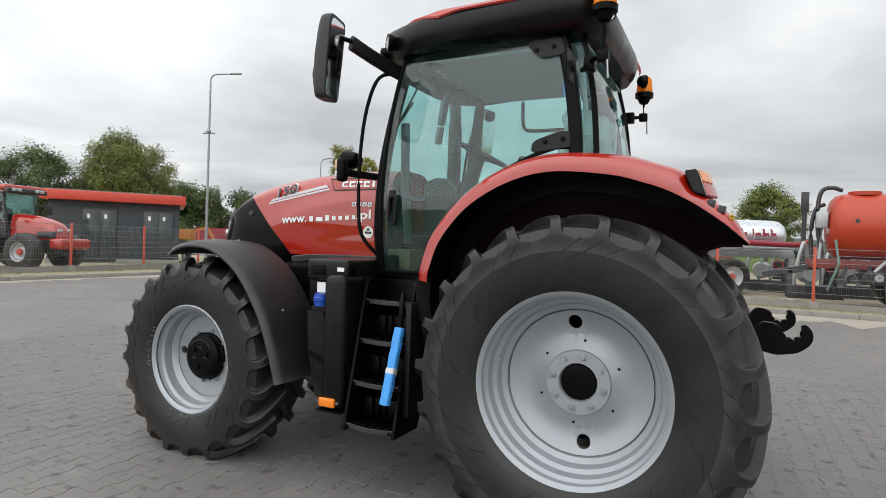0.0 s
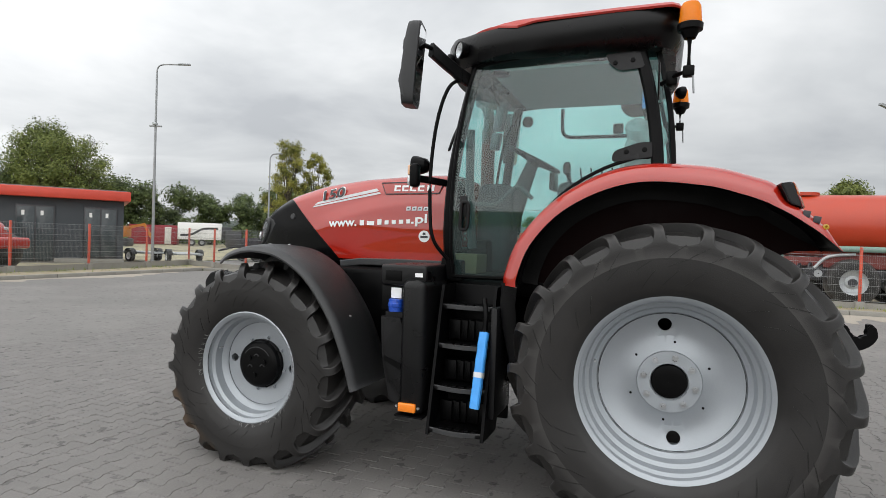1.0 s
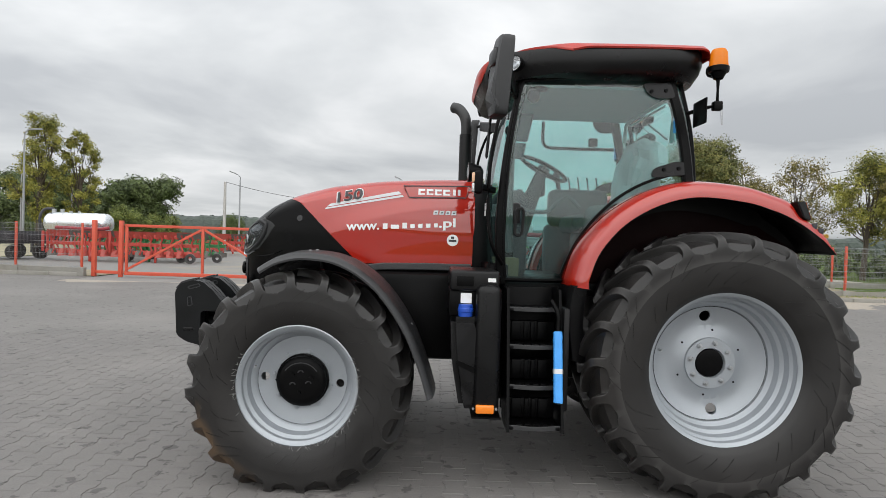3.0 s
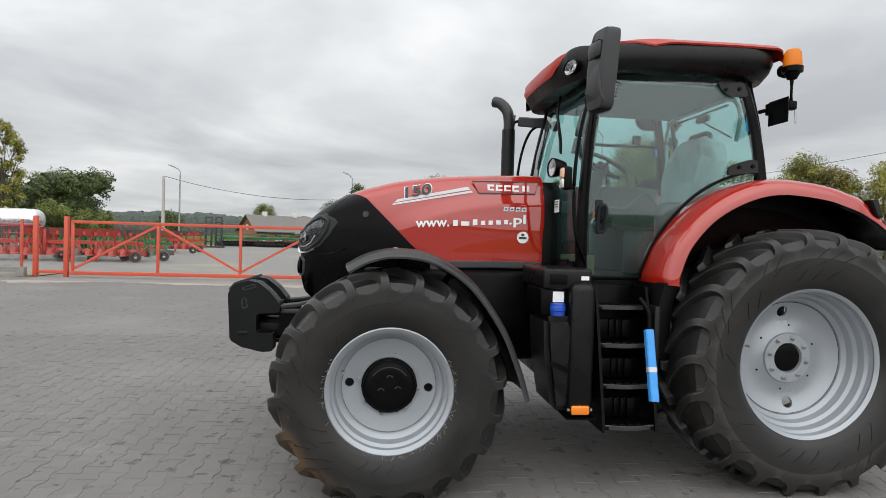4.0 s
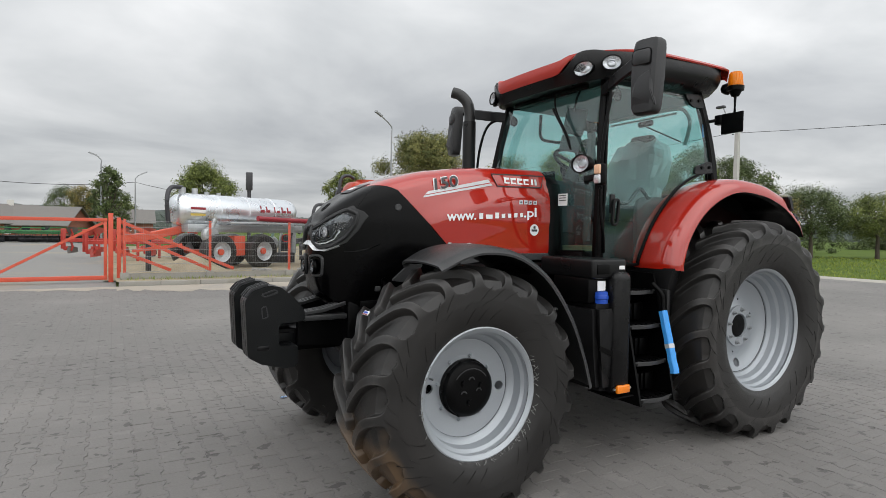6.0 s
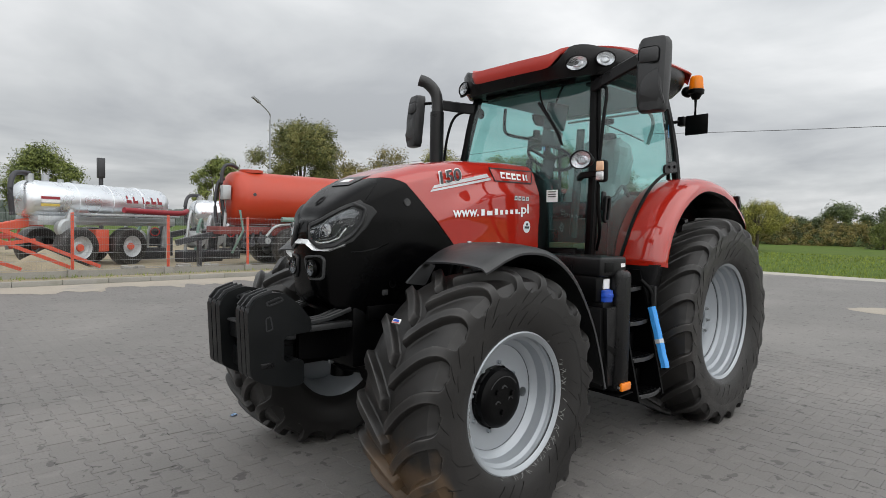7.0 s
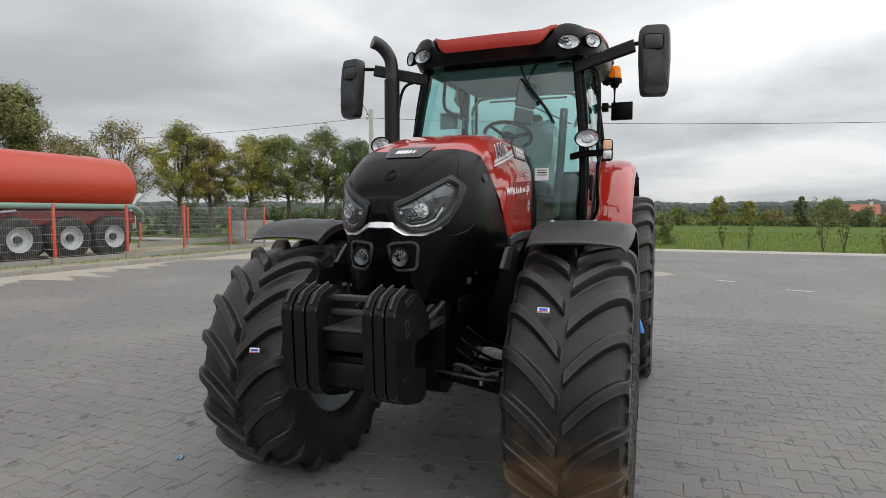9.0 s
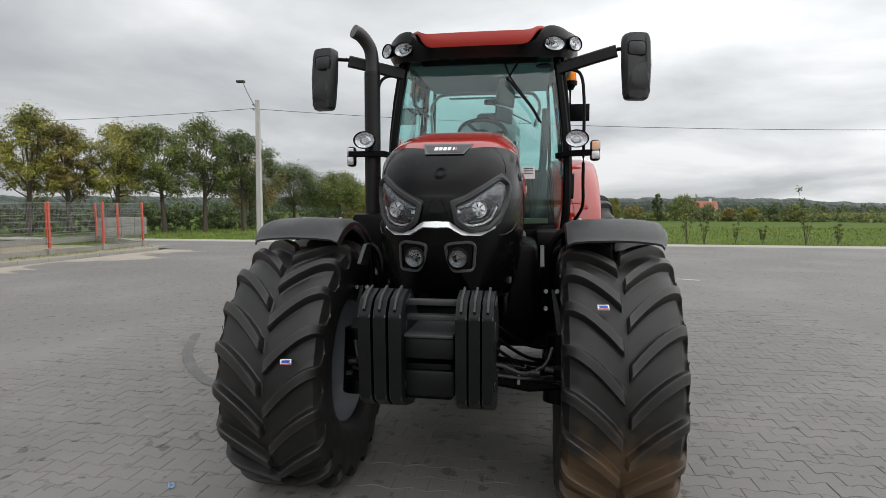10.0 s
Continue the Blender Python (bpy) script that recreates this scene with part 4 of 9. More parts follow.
def nose_x(y, z):
    """The front surface of the nose at (y, z)."""
    y = abs(y)
    a, b = TIP, -2.4
    for _ in range(26):
        m = (a + b) / 2
        top = hood_top(m)
        zb = lerp_table(BOT, m)
        inside = zb < z < top and y < hood_side(m, min(z, top - 0.085)) * (1 if z < top - 0.085 else max(0, (top - z) / 0.085) ** 0.22)
        if inside:
            b = m
        else:
            a = m
    return b


def nose_patch(bm, outline, out, depth, n=10):
    """A patch bounded by outline on the nose, in strips between its two halves."""
    k = len(outline) // 2
    lo, hi = outline[:k], outline[k:][::-1]
    rows_f, rows_b = [], []
    for i in range(n + 1):
        t = i / n
        f, b = [], []
        for (ya, za), (yb, zb) in zip(lo, hi):
            y, z = ya + (yb - ya) * t, za + (zb - za) * t
            x = nose_x(y, z)
            f.append(Vector((x - out, y, z))); b.append(Vector((x - out + depth, y, z)))
        rows_f.append(f); rows_b.append(b)
    grid(bm, rows_f)
    for r in (0, -1):
        grid(bm, [rows_f[r], rows_b[r]])
    for c in (0, -1):
        grid(bm, [[q[c] for q in rows_f], [q[c] for q in rows_b]])
    return bm


def resample(pts, n):
    """n points evenly along an open polyline."""
    pts = [Vector(p) for p in pts]
    ds = [0]
    for a, b in zip(pts, pts[1:]):
        ds.append(ds[-1] + (b - a).length)
    out = []
    for i in range(n):
        t = ds[-1] * i / (n - 1)
        k = max(j for j in range(len(ds)) if ds[j] <= t + 1e-9)
        k = min(k, len(pts) - 2)
        f = (t - ds[k]) / max(1e-9, ds[k + 1] - ds[k])
        out.append(tuple(pts[k] + (pts[k + 1] - pts[k]) * f))
    return out


mat("lamp_recess", (0.012, 0.013, 0.014), 0.3, 0.2, 0.3, 30, 90)
mat("lamp_shelf", (0.11, 0.115, 0.12), 0.3, 0.4, 0.4, 25, 70)
mat("bezel", (0.017, 0.0175, 0.0185), 0.42, 0, 0.15, 5, 200, spec=0.35)
for s in (-1, 1):
    # bezel, recess, lamps and the clear cover over them
    lower = [(s * 0.061, 1.566), (s * 0.089, 1.462), (s * 0.144, 1.426), (s * 0.225, 1.431), (s * 0.280, 1.468), (s * 0.312, 1.549), (s * 0.330, 1.638)]
    upper = [(s * 0.062, 1.570), (s * 0.122, 1.595), (s * 0.200, 1.644), (s * 0.282, 1.706), (s * 0.320, 1.668)]
    k = 18
    outer = resample(lower, k) + resample(upper, k)[::-1]
    hl = part("headlight", nose_patch(bmesh.new(), outer, 0.006, 0.03), MATS["bezel"], tractor, "headlight in a satin black bezel", 40)
    lower = [(s * 0.089, 1.536), (s * 0.105, 1.464), (s * 0.152, 1.443), (s * 0.210, 1.452), (s * 0.258, 1.478), (s * 0.284, 1.548), (s * 0.304, 1.622)]
    upper = [(s * 0.090, 1.540), (s * 0.140, 1.560), (s * 0.203, 1.603), (s * 0.278, 1.663), (s * 0.300, 1.640)]
    o = resample(lower, k) + resample(upper, k)[::-1]
    ring = rounded([((a[0] + b[0]) / 2, (a[1] + b[1]) / 2) for a, b in zip(o[::3], outer[::3])], 0.012, 2)
    part("bezel_frame", sweep(bmesh.new(), [Vector((nose_x(y, z) - 0.010, y, z)) for y, z in ring], rect(0.012, 0.011, 0.004), up=(1, 0, 0), close=True), MATS["bezel"], hl, "raised satin frame round the lamp")
    part("lamp_recess", nose_patch(bmesh.new(), o, 0.008, 0.01), MATS["lamp_recess"], hl, "dark headlight recess")
    for yy, zz, rr in ((0.187, 1.533, 0.034), (0.104, 1.520, 0.009)):
        c = Vector((nose_x(s * yy, zz) - 0.012, s * yy, zz))
        bm = lathe(bmesh.new(), [(0.006, 0.001), (0.006, rr * 0.35), (0.002, rr * 0.4), (0.0, rr * 0.9), (-0.006, rr), (0.0, rr * 1.12), (0.006, rr * 1.15)], seg=24)
        q = Matrix.Translation(c) @ Euler((0, 0, radians(90 - s * 18))).to_matrix().to_4x4()
        for v in bm.verts:
            v.co = q @ v.co
        part("lamp_reflector", bm, LAMPR, hl, "round reflector lamp")
        if rr > 0.02:
            for a in range(6):
                u, w = math.cos(a * 1.047 + 0.3), math.sin(a * 1.047 + 0.3)
                part("reflector_rib", tube([c + Vector((-0.008, rr * 0.3 * u, rr * 0.3 * w)), c + Vector((-0.012, rr * 0.85 * u, rr * 0.85 * w))], 0.0022, 5), MATS["lamp_recess"], hl)
    shelf = resample([(s * 0.098, 1.534), (s * 0.150, 1.546), (s * 0.215, 1.580), (s * 0.262, 1.600), (s * 0.284, 1.600)], 12) + resample([(s * 0.098, 1.540), (s * 0.140, 1.557), (s * 0.203, 1.600), (s * 0.274, 1.655), (s * 0.296, 1.632)], 12)[::-1]
    part("lamp_shelf", nose_patch(bmesh.new(), shelf, 0.011, 0.004, 4), MATS["lamp_shelf"], hl, "pale upper shelf of the lamp")
    part("headlight_glass", nose_patch(bmesh.new(), o, 0.020, 0.004), COVER, hl, "clear headlight cover")
    # light guide along the lower edge
    for k, o in enumerate(([(0.128, 1.466), (0.158, 1.458), (0.205, 1.467), (0.240, 1.489), (0.264, 1.545)], [(0.150, 1.474), (0.200, 1.482), (0.228, 1.500), (0.246, 1.540)])):
        o = resample([(s * y, z) for y, z in o], 16)
        bm = sweep(bmesh.new(), [Vector((nose_x(y, z) - 0.012, y, z)) for y, z in o], rect(0.003, 0.004 - 0.0015 * k))
        part("light_strip", bm, LAMPR if k == 0 else MATS["lamp_shelf"], hl, "bright strip along the lamp")
    # fog lamps in framed recesses
    fo = rounded([(s * 0.042, 1.368), (s * 0.068, 1.378), (s * 0.150, 1.385), (s * 0.174, 1.368), (s * 0.167, 1.256), (s * 0.078, 1.252), (s * 0.054, 1.305)], 0.02)
    fog = part("fog_lamp", sweep(bmesh.new(), [Vector((nose_x(y, z) - 0.004, y, z)) for y, z in fo], rect(0.007, 0.009, 0.003), up=(1, 0, 0), close=True), FEND, tractor, "round fog lamp in a framed black recess")
    c = Vector((nose_x(s * 0.1, 1.312) - 0.006, s * 0.10, 1.312))
    rot = Matrix.Translation(c) @ Euler((0, 0, radians(90))).to_matrix().to_4x4()
    part("lamp_reflector", lathe(bmesh.new(), [(0.004, 0.001), (0.004, 0.009), (-0.006, 0.011), (-0.004, 0.022), (0.010, 0.040)], rot, 28), FOGR, fog, "round fog lamp reflector")
    part("lamp_ring", lathe(bmesh.new(), [(-0.004, 0.049), (0.012, 0.049), (0.015, 0.042), (0.006, 0.040)], rot, 28), CHASSIS, fog)
    part("lamp_glass", lathe(bmesh.new(), [(0.014, 0.0005), (0.012, 0.02), (0.008, 0.037)], rot, 28), LENS, fog)
    # seam between cap and side panel of the nose
    sp = resample([(s * 0.300, 1.705), (s * 0.292, 1.75), (s * 0.27, 1.80), (s * 0.235, 1.835)], 14)
    part("panel_seam", sweep(bmesh.new(), [Vector((nose_x(y, z) + 0.001, y, z)) for y, z in sp], rect(0.003, 0.003), up=(1, 0, 0)), CHASSIS, nose)
    sp = resample([(s * 0.272, 1.412), (s * 0.305, 1.415), (s * 0.332, 1.432), (s * 0.348, 1.462)], 14)
    part("panel_seam", sweep(bmesh.new(), [Vector((nose_x(y, z) + 0.001, y, z)) for y, z in sp], rect(0.003, 0.003), up=(1, 0, 0)), CHASSIS, nose)
    sp = resample([(s * 0.05, 1.505), (s * 0.03, 1.56), (s * 0.02, 1.575)], 8)
    part("panel_seam", sweep(bmesh.new(), [Vector((nose_x(y, z) + 0.001, y, z)) for y, z in sp], rect(0.003, 0.003), up=(1, 0, 0)), CHASSIS, nose)
    for y0, z0 in ((s * 0.315, 1.18),) if s < 0 else ():
        c = Vector((nose_x(y0, z0), y0, z0))
        part("release_latch", B(c.x - 0.006, c.x + 0.03, c.y - 0.012, c.y + 0.012, c.z - 0.022, c.z + 0.012, 0.005), FEND, nose, "small dark bonnet latch")
        part("latch_pocket", lathe(bmesh.new(), [(-0.004, 0.024), (-0.012, 0.022), (-0.012, 0.001)] if s > 0 else [(0.004, 0.024), (0.012, 0.022), (0.012, 0.001)], Matrix.Translation((c.x + 0.05, c.y - 0.03, c.z + 0.045)), 18), CHASSIS, nose)

# chrome brow under the headlights; pale silver stands in for the sky it mirrors
brow = resample([(-0.262, 1.452), (-0.20, 1.420), (-0.12, 1.425), (-0.06, 1.462), (0.06, 1.462), (0.12, 1.425), (0.20, 1.420), (0.262, 1.452)], 60)
bm = bmesh.new()
rows = [[], [], [], []]
for i, (y, z) in enumerate(brow):
    w = 0.007 + 0.009 * max(0, 1 - abs(y) / 0.27)
    for r, dz, o in ((0, w, 0.002), (1, w * 0.3, 0.010), (2, -w * 0.7, 0.022), (3, -w, 0.006)):
        rows[r].append(Vector((nose_x(y, z + dz) - o, y, z + dz)))
grid(bm, rows)
part("chrome_brow", bm, BROW, tractor, "chrome brow strip, its shine put in as pale silver")
# badge frame on the front edge of the bonnet
bo = [(-0.128, 1.862), (0.128, 1.862), (0.095, 1.800), (-0.095, 1.800)]
o = resample(bo[3:] + bo[2:3], 14) + resample([bo[0], bo[1]], 14)[::-1]
mat("badge_frame", (0.10, 0.10, 0.105), 0.4, 0.3)
badge = part("badge", nose_patch(bmesh.new(), o, 0.010, 0.02, 4), MATS["badge_frame"], tractor, "grey-framed black badge")
sc = lambda q: [(y * 0.88, 1.831 + (z - 1.831) * 0.72) for y, z in q]
part("badge_field", nose_patch(bmesh.new(), sc(o), 0.013, 0.01, 4), DARKD, badge)
for i, (w, mm) in enumerate(((0.017, WHITE), (0.017, WHITE), (0.017, WHITE), (0.016, WHITE), (0.008, WHITE), (0.008, REDLENS))):
    y = (0.058, 0.036, 0.014, -0.008, -0.034, -0.046)[i]
    part("badge_mark", nose_patch(bmesh.new(), resample([(y, 1.822), (y - w, 1.822)], 3) + resample([(y, 1.842), (y - w, 1.842)], 3)[::-1], 0.016, 0.006, 2), mm, badge)
# embossed round mark on the nose
bm = bmesh.new()
for r in (0.026, 0.018):
    pts = [Vector((nose_x(r * math.cos(t), 1.70 + r * math.sin(t)) - 0.002, r * math.cos(t), 1.70 + r * math.sin(t))) for t in (2 * math.pi * i / 24 for i in range(24))]
    sweep(bm, pts, rect(0.002, 0.002), up=(1, 0, 0), close=True)
part("embossed_mark", bm, NOSE, nose)


def on_side(s, x, z, out=0.003):
    return Vector((x, s * (hood_side(x, z) + out + (0.010 / (1 + math.exp(-(z - (1.86 + 0.10 * (x + 2.4))) * 60)) * min(1, max(0, (x + 2.75) / 0.4))) + ridge(x, z)), z))


def side_strip(s, quads, out=0.003, n=10):
    """Thin decal: list of corner quads (x, z)."""
    bm = bmesh.new()
    for a, b, c, d in quads:
        rows = []
        for j in (0, 0.5, 1):
            rows.append([on_side(s, a[0] + (b[0] - a[0]) * i / n + j * ((d[0] - a[0]) + ((c[0] - b[0]) - (d[0] - a[0])) * i / n),
                                 a[1] + (b[1] - a[1]) * i / n + j * ((d[1] - a[1]) + ((c[1] - b[1]) - (d[1] - a[1])) * i / n), out) for i in range(n + 1)])
        grid(bm, rows)
    return bm


def lettered(s, body, size, x0, z0, slant, out, width=None, grow=1.0):
    """Lettering laid on the bonnet side; on the near side it reads towards +x."""
    bm = text_mesh(body, size)
    xs = [v.co.x for v in bm.verts]
    k = (width / (max(xs) - min(xs))) if width else 1
    bmesh.ops.triangulate(bm, faces=bm.faces[:])
    for _ in range(3):
        bmesh.ops.subdivide_edges(bm, edges=[e for e in bm.edges if e.calc_length() > 0.022], cuts=1)
        bmesh.ops.triangulate(bm, faces=bm.faces[:])
    cx, cy = (max(xs) + min(xs)) / 2 * k, size * 0.36
    for v in bm.verts:
        u = cx + (v.co.x * k - cx) * (1 + (grow - 1) * 0.55)
        v.co.y = cy + (v.co.y - cy) * grow
        x = x0 + u if s < 0 else x0 + (width or 0.5) - u
        z = z0 + v.co.y + slant * u * 1.0
        v.co = on_side(s, x, z, out)
    return bm


for s in (-1, 1):
    m = 1 if s < 0 else 1
    part("stripe", side_strip(s, [((-2.625, 1.792), (-2.08, 1.905), (-2.10, 1.925), (-2.60, 1.815))], 0.0035), SILVERD, bonnet, "silver decal stripe")
    part("stripe", side_strip(s, [((-2.64, 1.772), (-2.06, 1.885), (-2.075, 1.898), (-2.632, 1.785))], 0.0035), SILVERD, bonnet, "silver decal stripe")
    for mm, o, g in ((WHITE, 0.005, 1.14), (DARKD, 0.0100, 1.0)):
        part("number_decal", lettered(s, "150", 0.105, -2.575, 1.822, 0.20, o, 0.185, g), mm, bonnet, "slanted model number 150")
    # web address: the plain words lettered, the trading name as bars
    a, b = (-2.475, -2.245) if s < 0 else (-1.86, -1.63)
    part("lettering", lettered(s, "www.", 0.092, -2.47 if s < 0 else -1.86, 1.622, 0.062, 0.004, 0.24), WHITE, bonnet, "white web address lettering")
    part("lettering", lettered(s, ".pl", 0.092, -1.80 if s < 0 else -2.47, 1.664, 0.062, 0.004, 0.125), WHITE, bonnet, "white web address lettering")
    for i, (w, hgt) in enumerate(((0.05, 0.068), (0.075, 0.05), (0.05, 0.068), (0.048, 0.05), (0.048, 0.05), (0.05, 0.05), (0.045, 0.05))):
        x = -2.215 + sum((0.05, 0.075, 0.05, 0.048, 0.048, 0.05, 0.045)[:i]) + 0.009 * i
        if s > 0:
            x = -4.06 - x - w
        z = 1.640 + 0.062 * (x + 2.215)
        q = [((x + 0.008, z), (x + w - 0.008, z + 0.001), (x + w - 0.008, z + hgt * 0.62), (x + 0.008, z + hgt * 0.62 - 0.001))]
        part("letter_bar", side_strip(s, q, 0.004, 2), WHITE, bonnet)
    # brand plate near the cab: a plate with plain bars
    pl = part("brand_plate", side_strip(s, [((-2.02, 1.885), (-1.60, 1.895), (-1.565, 1.98), (-2.06, 1.965))], 0.004), RED, bonnet, "raised red brand plate with white bars")
    part("plate_edge", sweep(bmesh.new(), [on_side(s, x, z, 0.004) for x, z in ((-2.02, 1.882), (-1.60, 1.892), (-1.565, 1.982), (-2.065, 1.967))], rect(0.004, 0.004), up=(0, 1, 0), close=True), DARKD, pl)
    for i in range(4):
        x = -1.955 + i * 0.062
        q = [((x, 1.905), (x + 0.05, 1.906), (x + 0.05, 1.917), (x, 1.916)), ((x, 1.934), (x + 0.05, 1.935), (x + 0.05, 1.95), (x, 1.949)), ((x, 1.905), (x + 0.016, 1.905), (x + 0.016, 1.95), (x, 1.95))]
        part("letter_bar", side_strip(s, q, 0.007, 2), WHITE, pl)
    for i in range(2):
        x = -1.695 + i * 0.035
        part("letter_bar", side_strip(s, [((x, 1.908), (x + 0.02, 1.908), (x + 0.02, 1.952), (x, 1.952))], 0.007, 2), SILVERD if i else WHITE, pl)
    # model name as small grey bars
    for i in range(4):
        x = -1.84 + i * 0.045
        part("letter_bar", side_strip(s, [((x, 1.758), (x + 0.036, 1.760), (x + 0.038, 1.79), (x + 0.004, 1.788))], 0.004, 2), SILVERD, bonnet)
        part("letter_bar", side_strip(s, [((x + 0.011, 1.768), (x + 0.027, 1.769), (x + 0.028, 1.779), (x + 0.012, 1.778))], 0.0055, 2), DARKD, bonnet)
    # round dealer sticker
    bm = bmesh.new()
    c = (-1.69, 1.572)
    bm.faces.new([bm.verts.new(on_side(s, c[0] + 0.043 * math.cos(t), c[1] + 0.043 * math.sin(t), 0.004)) for t in (2 * math.pi * i / 28 for i in range(28))])
    part("round_sticker", bm, WHITE, bonnet, "round white sticker")
    part("sticker_mark", side_strip(s, [((c[0] - 0.028, c[1] - 0.012), (c[0] + 0.028, c[1] - 0.012), (c[0] + 0.028, c[1] + 0.004), (c[0] - 0.028, c[1] + 0.004)), ((c[0] - 0.012, c[1] + 0.010), (c[0] + 0.012, c[1] + 0.010), (c[0] + 0.010, c[1] + 0.028), (c[0] - 0.010, c[1] + 0.028))], 0.006, 2), DARKD, bonnet)
    # nose side fittings
    p = on_side(s, -2.82, 1.70, -0.002)
    part("panel_bolt", cyl(bmesh.new(), p, p + Vector((-0.002, s * 0.012, 0)), 0.024, 0.02, 20), FEND, nose)
    # grey sill strip below the red panel
    bm = sweep(bmesh.new(), [Vector((x, s * (hood_side(max(-2.6, x), 1.40) + 0.004), z)) for x, z in ((-2.36, 1.345), (-2.2, 1.366), (-1.9, 1.372), (-1.55, 1.372))], rect(0.012, 0.026, 0.006))
    part("sill_strip", bm, FEND, tractor, "grey plastic strip under the bonnet")
    # black gasket between bonnet and cab
    bm = grid(bmesh.new(), [[Vector((x, s * (hood_side(-1.55, min(z, 1.95)) + o) * (1 if z < 1.96 else 0.75), z)) for z in (1.30, 1.40, 1.6, 1.8, 1.93, 1.99)] for x, o in ((-1.545, -0.004), (-1.52, 0.012), (-1.45, 0.016), (-1.40, 0.0))])
    part("bonnet_gasket", bm, CHASSIS, tractor, "black rubber gasket behind the bonnet")

# -- front: weights, axle, chassis --
mat("weight_iron", (0.0045, 0.0052, 0.0056), 0.40, 0, 0.3, 6, 200, bump=0.25, spec=0.22)
mat("weight_edge", (0.022, 0.023, 0.025), 0.45, 0.2, 0.4, 12, 200, bump=0.2)
mat("worn_cast", (0.035, 0.036, 0.037), 0.45, 0.4, 0.3, 8, 120, bump=0.2)
weights = part("weight_carrier", B(-3.66, -3.05, -0.13, 0.10, 0.78, 0.93, 0.015), CHASSIS, tractor, "black cast carrier in front of the axle")
part("carrier_beam", B(-3.70, -3.42, -0.14, 0.06, 0.953, 1.038, 0.012), MATS["weight_iron"], weights, "cast box of the carrier")
part("carrier_beam", B(-3.68, -3.42, -0.14, 0.06, 0.80, 0.905, 0.012), MATS["weight_iron"], weights)
part("carrier_plate", B(-3.712, -3.42, -0.136, 0.056, 1.039, 1.052, 0.004), FEND, weights)
for z in (1.105, 1.165):
    part("carrier_bar", B(-3.64, -3.60, -0.15, 0.06, z - 0.012, z + 0.012, 0.005), FEND, weights)
for i in range(6):
    y0 = (0.058 + 0.060 * i) if i < 3 else (-0.142 - 0.050 * (i - 3) - 0.050)
    wd = 0.056 if i < 3 else 0.049
    out = rounded([(-3.737, 0.80), (-3.66, 0.752), (-3.52, 0.717), (-3.445, 0.722), (-3.445, 0.85), (-3.56, 0.85), (-3.56, 0.985), (-3.40, 0.995), (-3.405, 1.06), (-3.47, 1.14), (-3.55, 1.205), (-3.62, 1.216), (-3.712, 1.188), (-3.755, 1.13)], 0.016, 4)
    bm = bmesh.new()
    plate(bm, out, lambda u, v, d: Vector((u, y0 + d, v)), wd - 0.007)
    bmesh.ops.bevel(bm, geom=[e for e in bm.edges if abs(e.verts[0].co.y - e.verts[1].co.y) < 1e-6], offset=0.005, segments=1, affect="EDGES")
    for f in bm.faces:
        if 0.3 < abs(f.normal.y) < 0.95:
            f.material_index = 1
    w = part("front_weight", bm, MATS["weight_iron"], weights, "black cast front weight slab", 30)
    w.data.materials.append(MATS["weight_edge"])
    # a narrow grip bridges the notch in the top
    yc = y0 + wd / 2 - 0.003
    part("grip", sweep(bmesh.new(), [(-3.748, yc, 1.148), (-3.712, yc, 1.191), (-3.665, yc, 1.208), (-3.62, yc, 1.220)], rect(0.010, 0.005, 0.002), up=(0, 1, 0)), MATS["weight_edge"], w)
    # carrying handle slot near the top, raised ribs as the casting has
    for sy in (y0 - 0.001, y0 + wd - 0.008):
        bm = sweep(bmesh.new(), [Vector((x, sy + 0.001, z)) for x, z in rounded([(-3.66, 1.165), (-3.58, 1.19), (-3.565, 1.172), (-3.645, 1.148)], 0.012)], rect(0.004, 0.003), up=(0, 1, 0), close=True)
        part("grip", bm, MATS["weight_edge"], w)
        bm = sweep(bmesh.new(), [Vector((x, sy + 0.001, z)) for x, z in rounded([(-3.655, 1.02), (-3.66, 1.085), (-3.635, 1.095), (-3.622, 1.03)], 0.008)], rect(0.003, 0.003), up=(0, 1, 0), close=True)
        part("bolt_slot", bm, MATS["weight_edge"], w)
        part("cast_mark", B(-3.685, -3.615, sy - 0.004, sy + 0.006, 0.835, 0.862, 0.003), BLACKP, w)
for s in (-1, 1):
    # side arms of the carrier and the front frame
    bm = bmesh.new()
    plate(bm, [(-3.42, 0.83), (-3.05, 0.80), (-2.95, 0.95), (-3.18, 1.07), (-3.42, 1.02)], lambda u, v, d: Vector((u, s * (0.16 + d), v)), 0.035)
    part("carrier_arm", bm, CHASSIS, weights, "bright-edged cast arm")
    for k in range(3):
        yr = s * (0.165 + 0.042 * k)
        part("arm_rib", sweep(bmesh.new(), [(-3.41, yr, 1.030), (-3.28, yr, 1.045), (-3.13, yr, 1.085)], rect(0.011, 0.012, 0.004)), MATS["worn_cast"], weights)
    part("arm_bracket", B(-3.40, -3.12, min(s * 0.20, s * 0.26), max(s * 0.20, s * 0.26), 0.985, 1.02, 0.006), MATS["worn_cast"], weights)

chassis = part("chassis", B(-3.12, -1.4, -0.26, 0.26, 0.74, 1.10, 0.03), CHASSIS, tractor, "black cast engine and gearbox block")
part("engine", B(-2.95, -1.50, -0.27, 0.27, 1.06, 1.50, 0.04), CHASSIS, chassis)
part("gearbox", B(-1.45, 0.25, -0.30, 0.30, 0.55, 1.20, 0.05), CHASSIS, chassis)
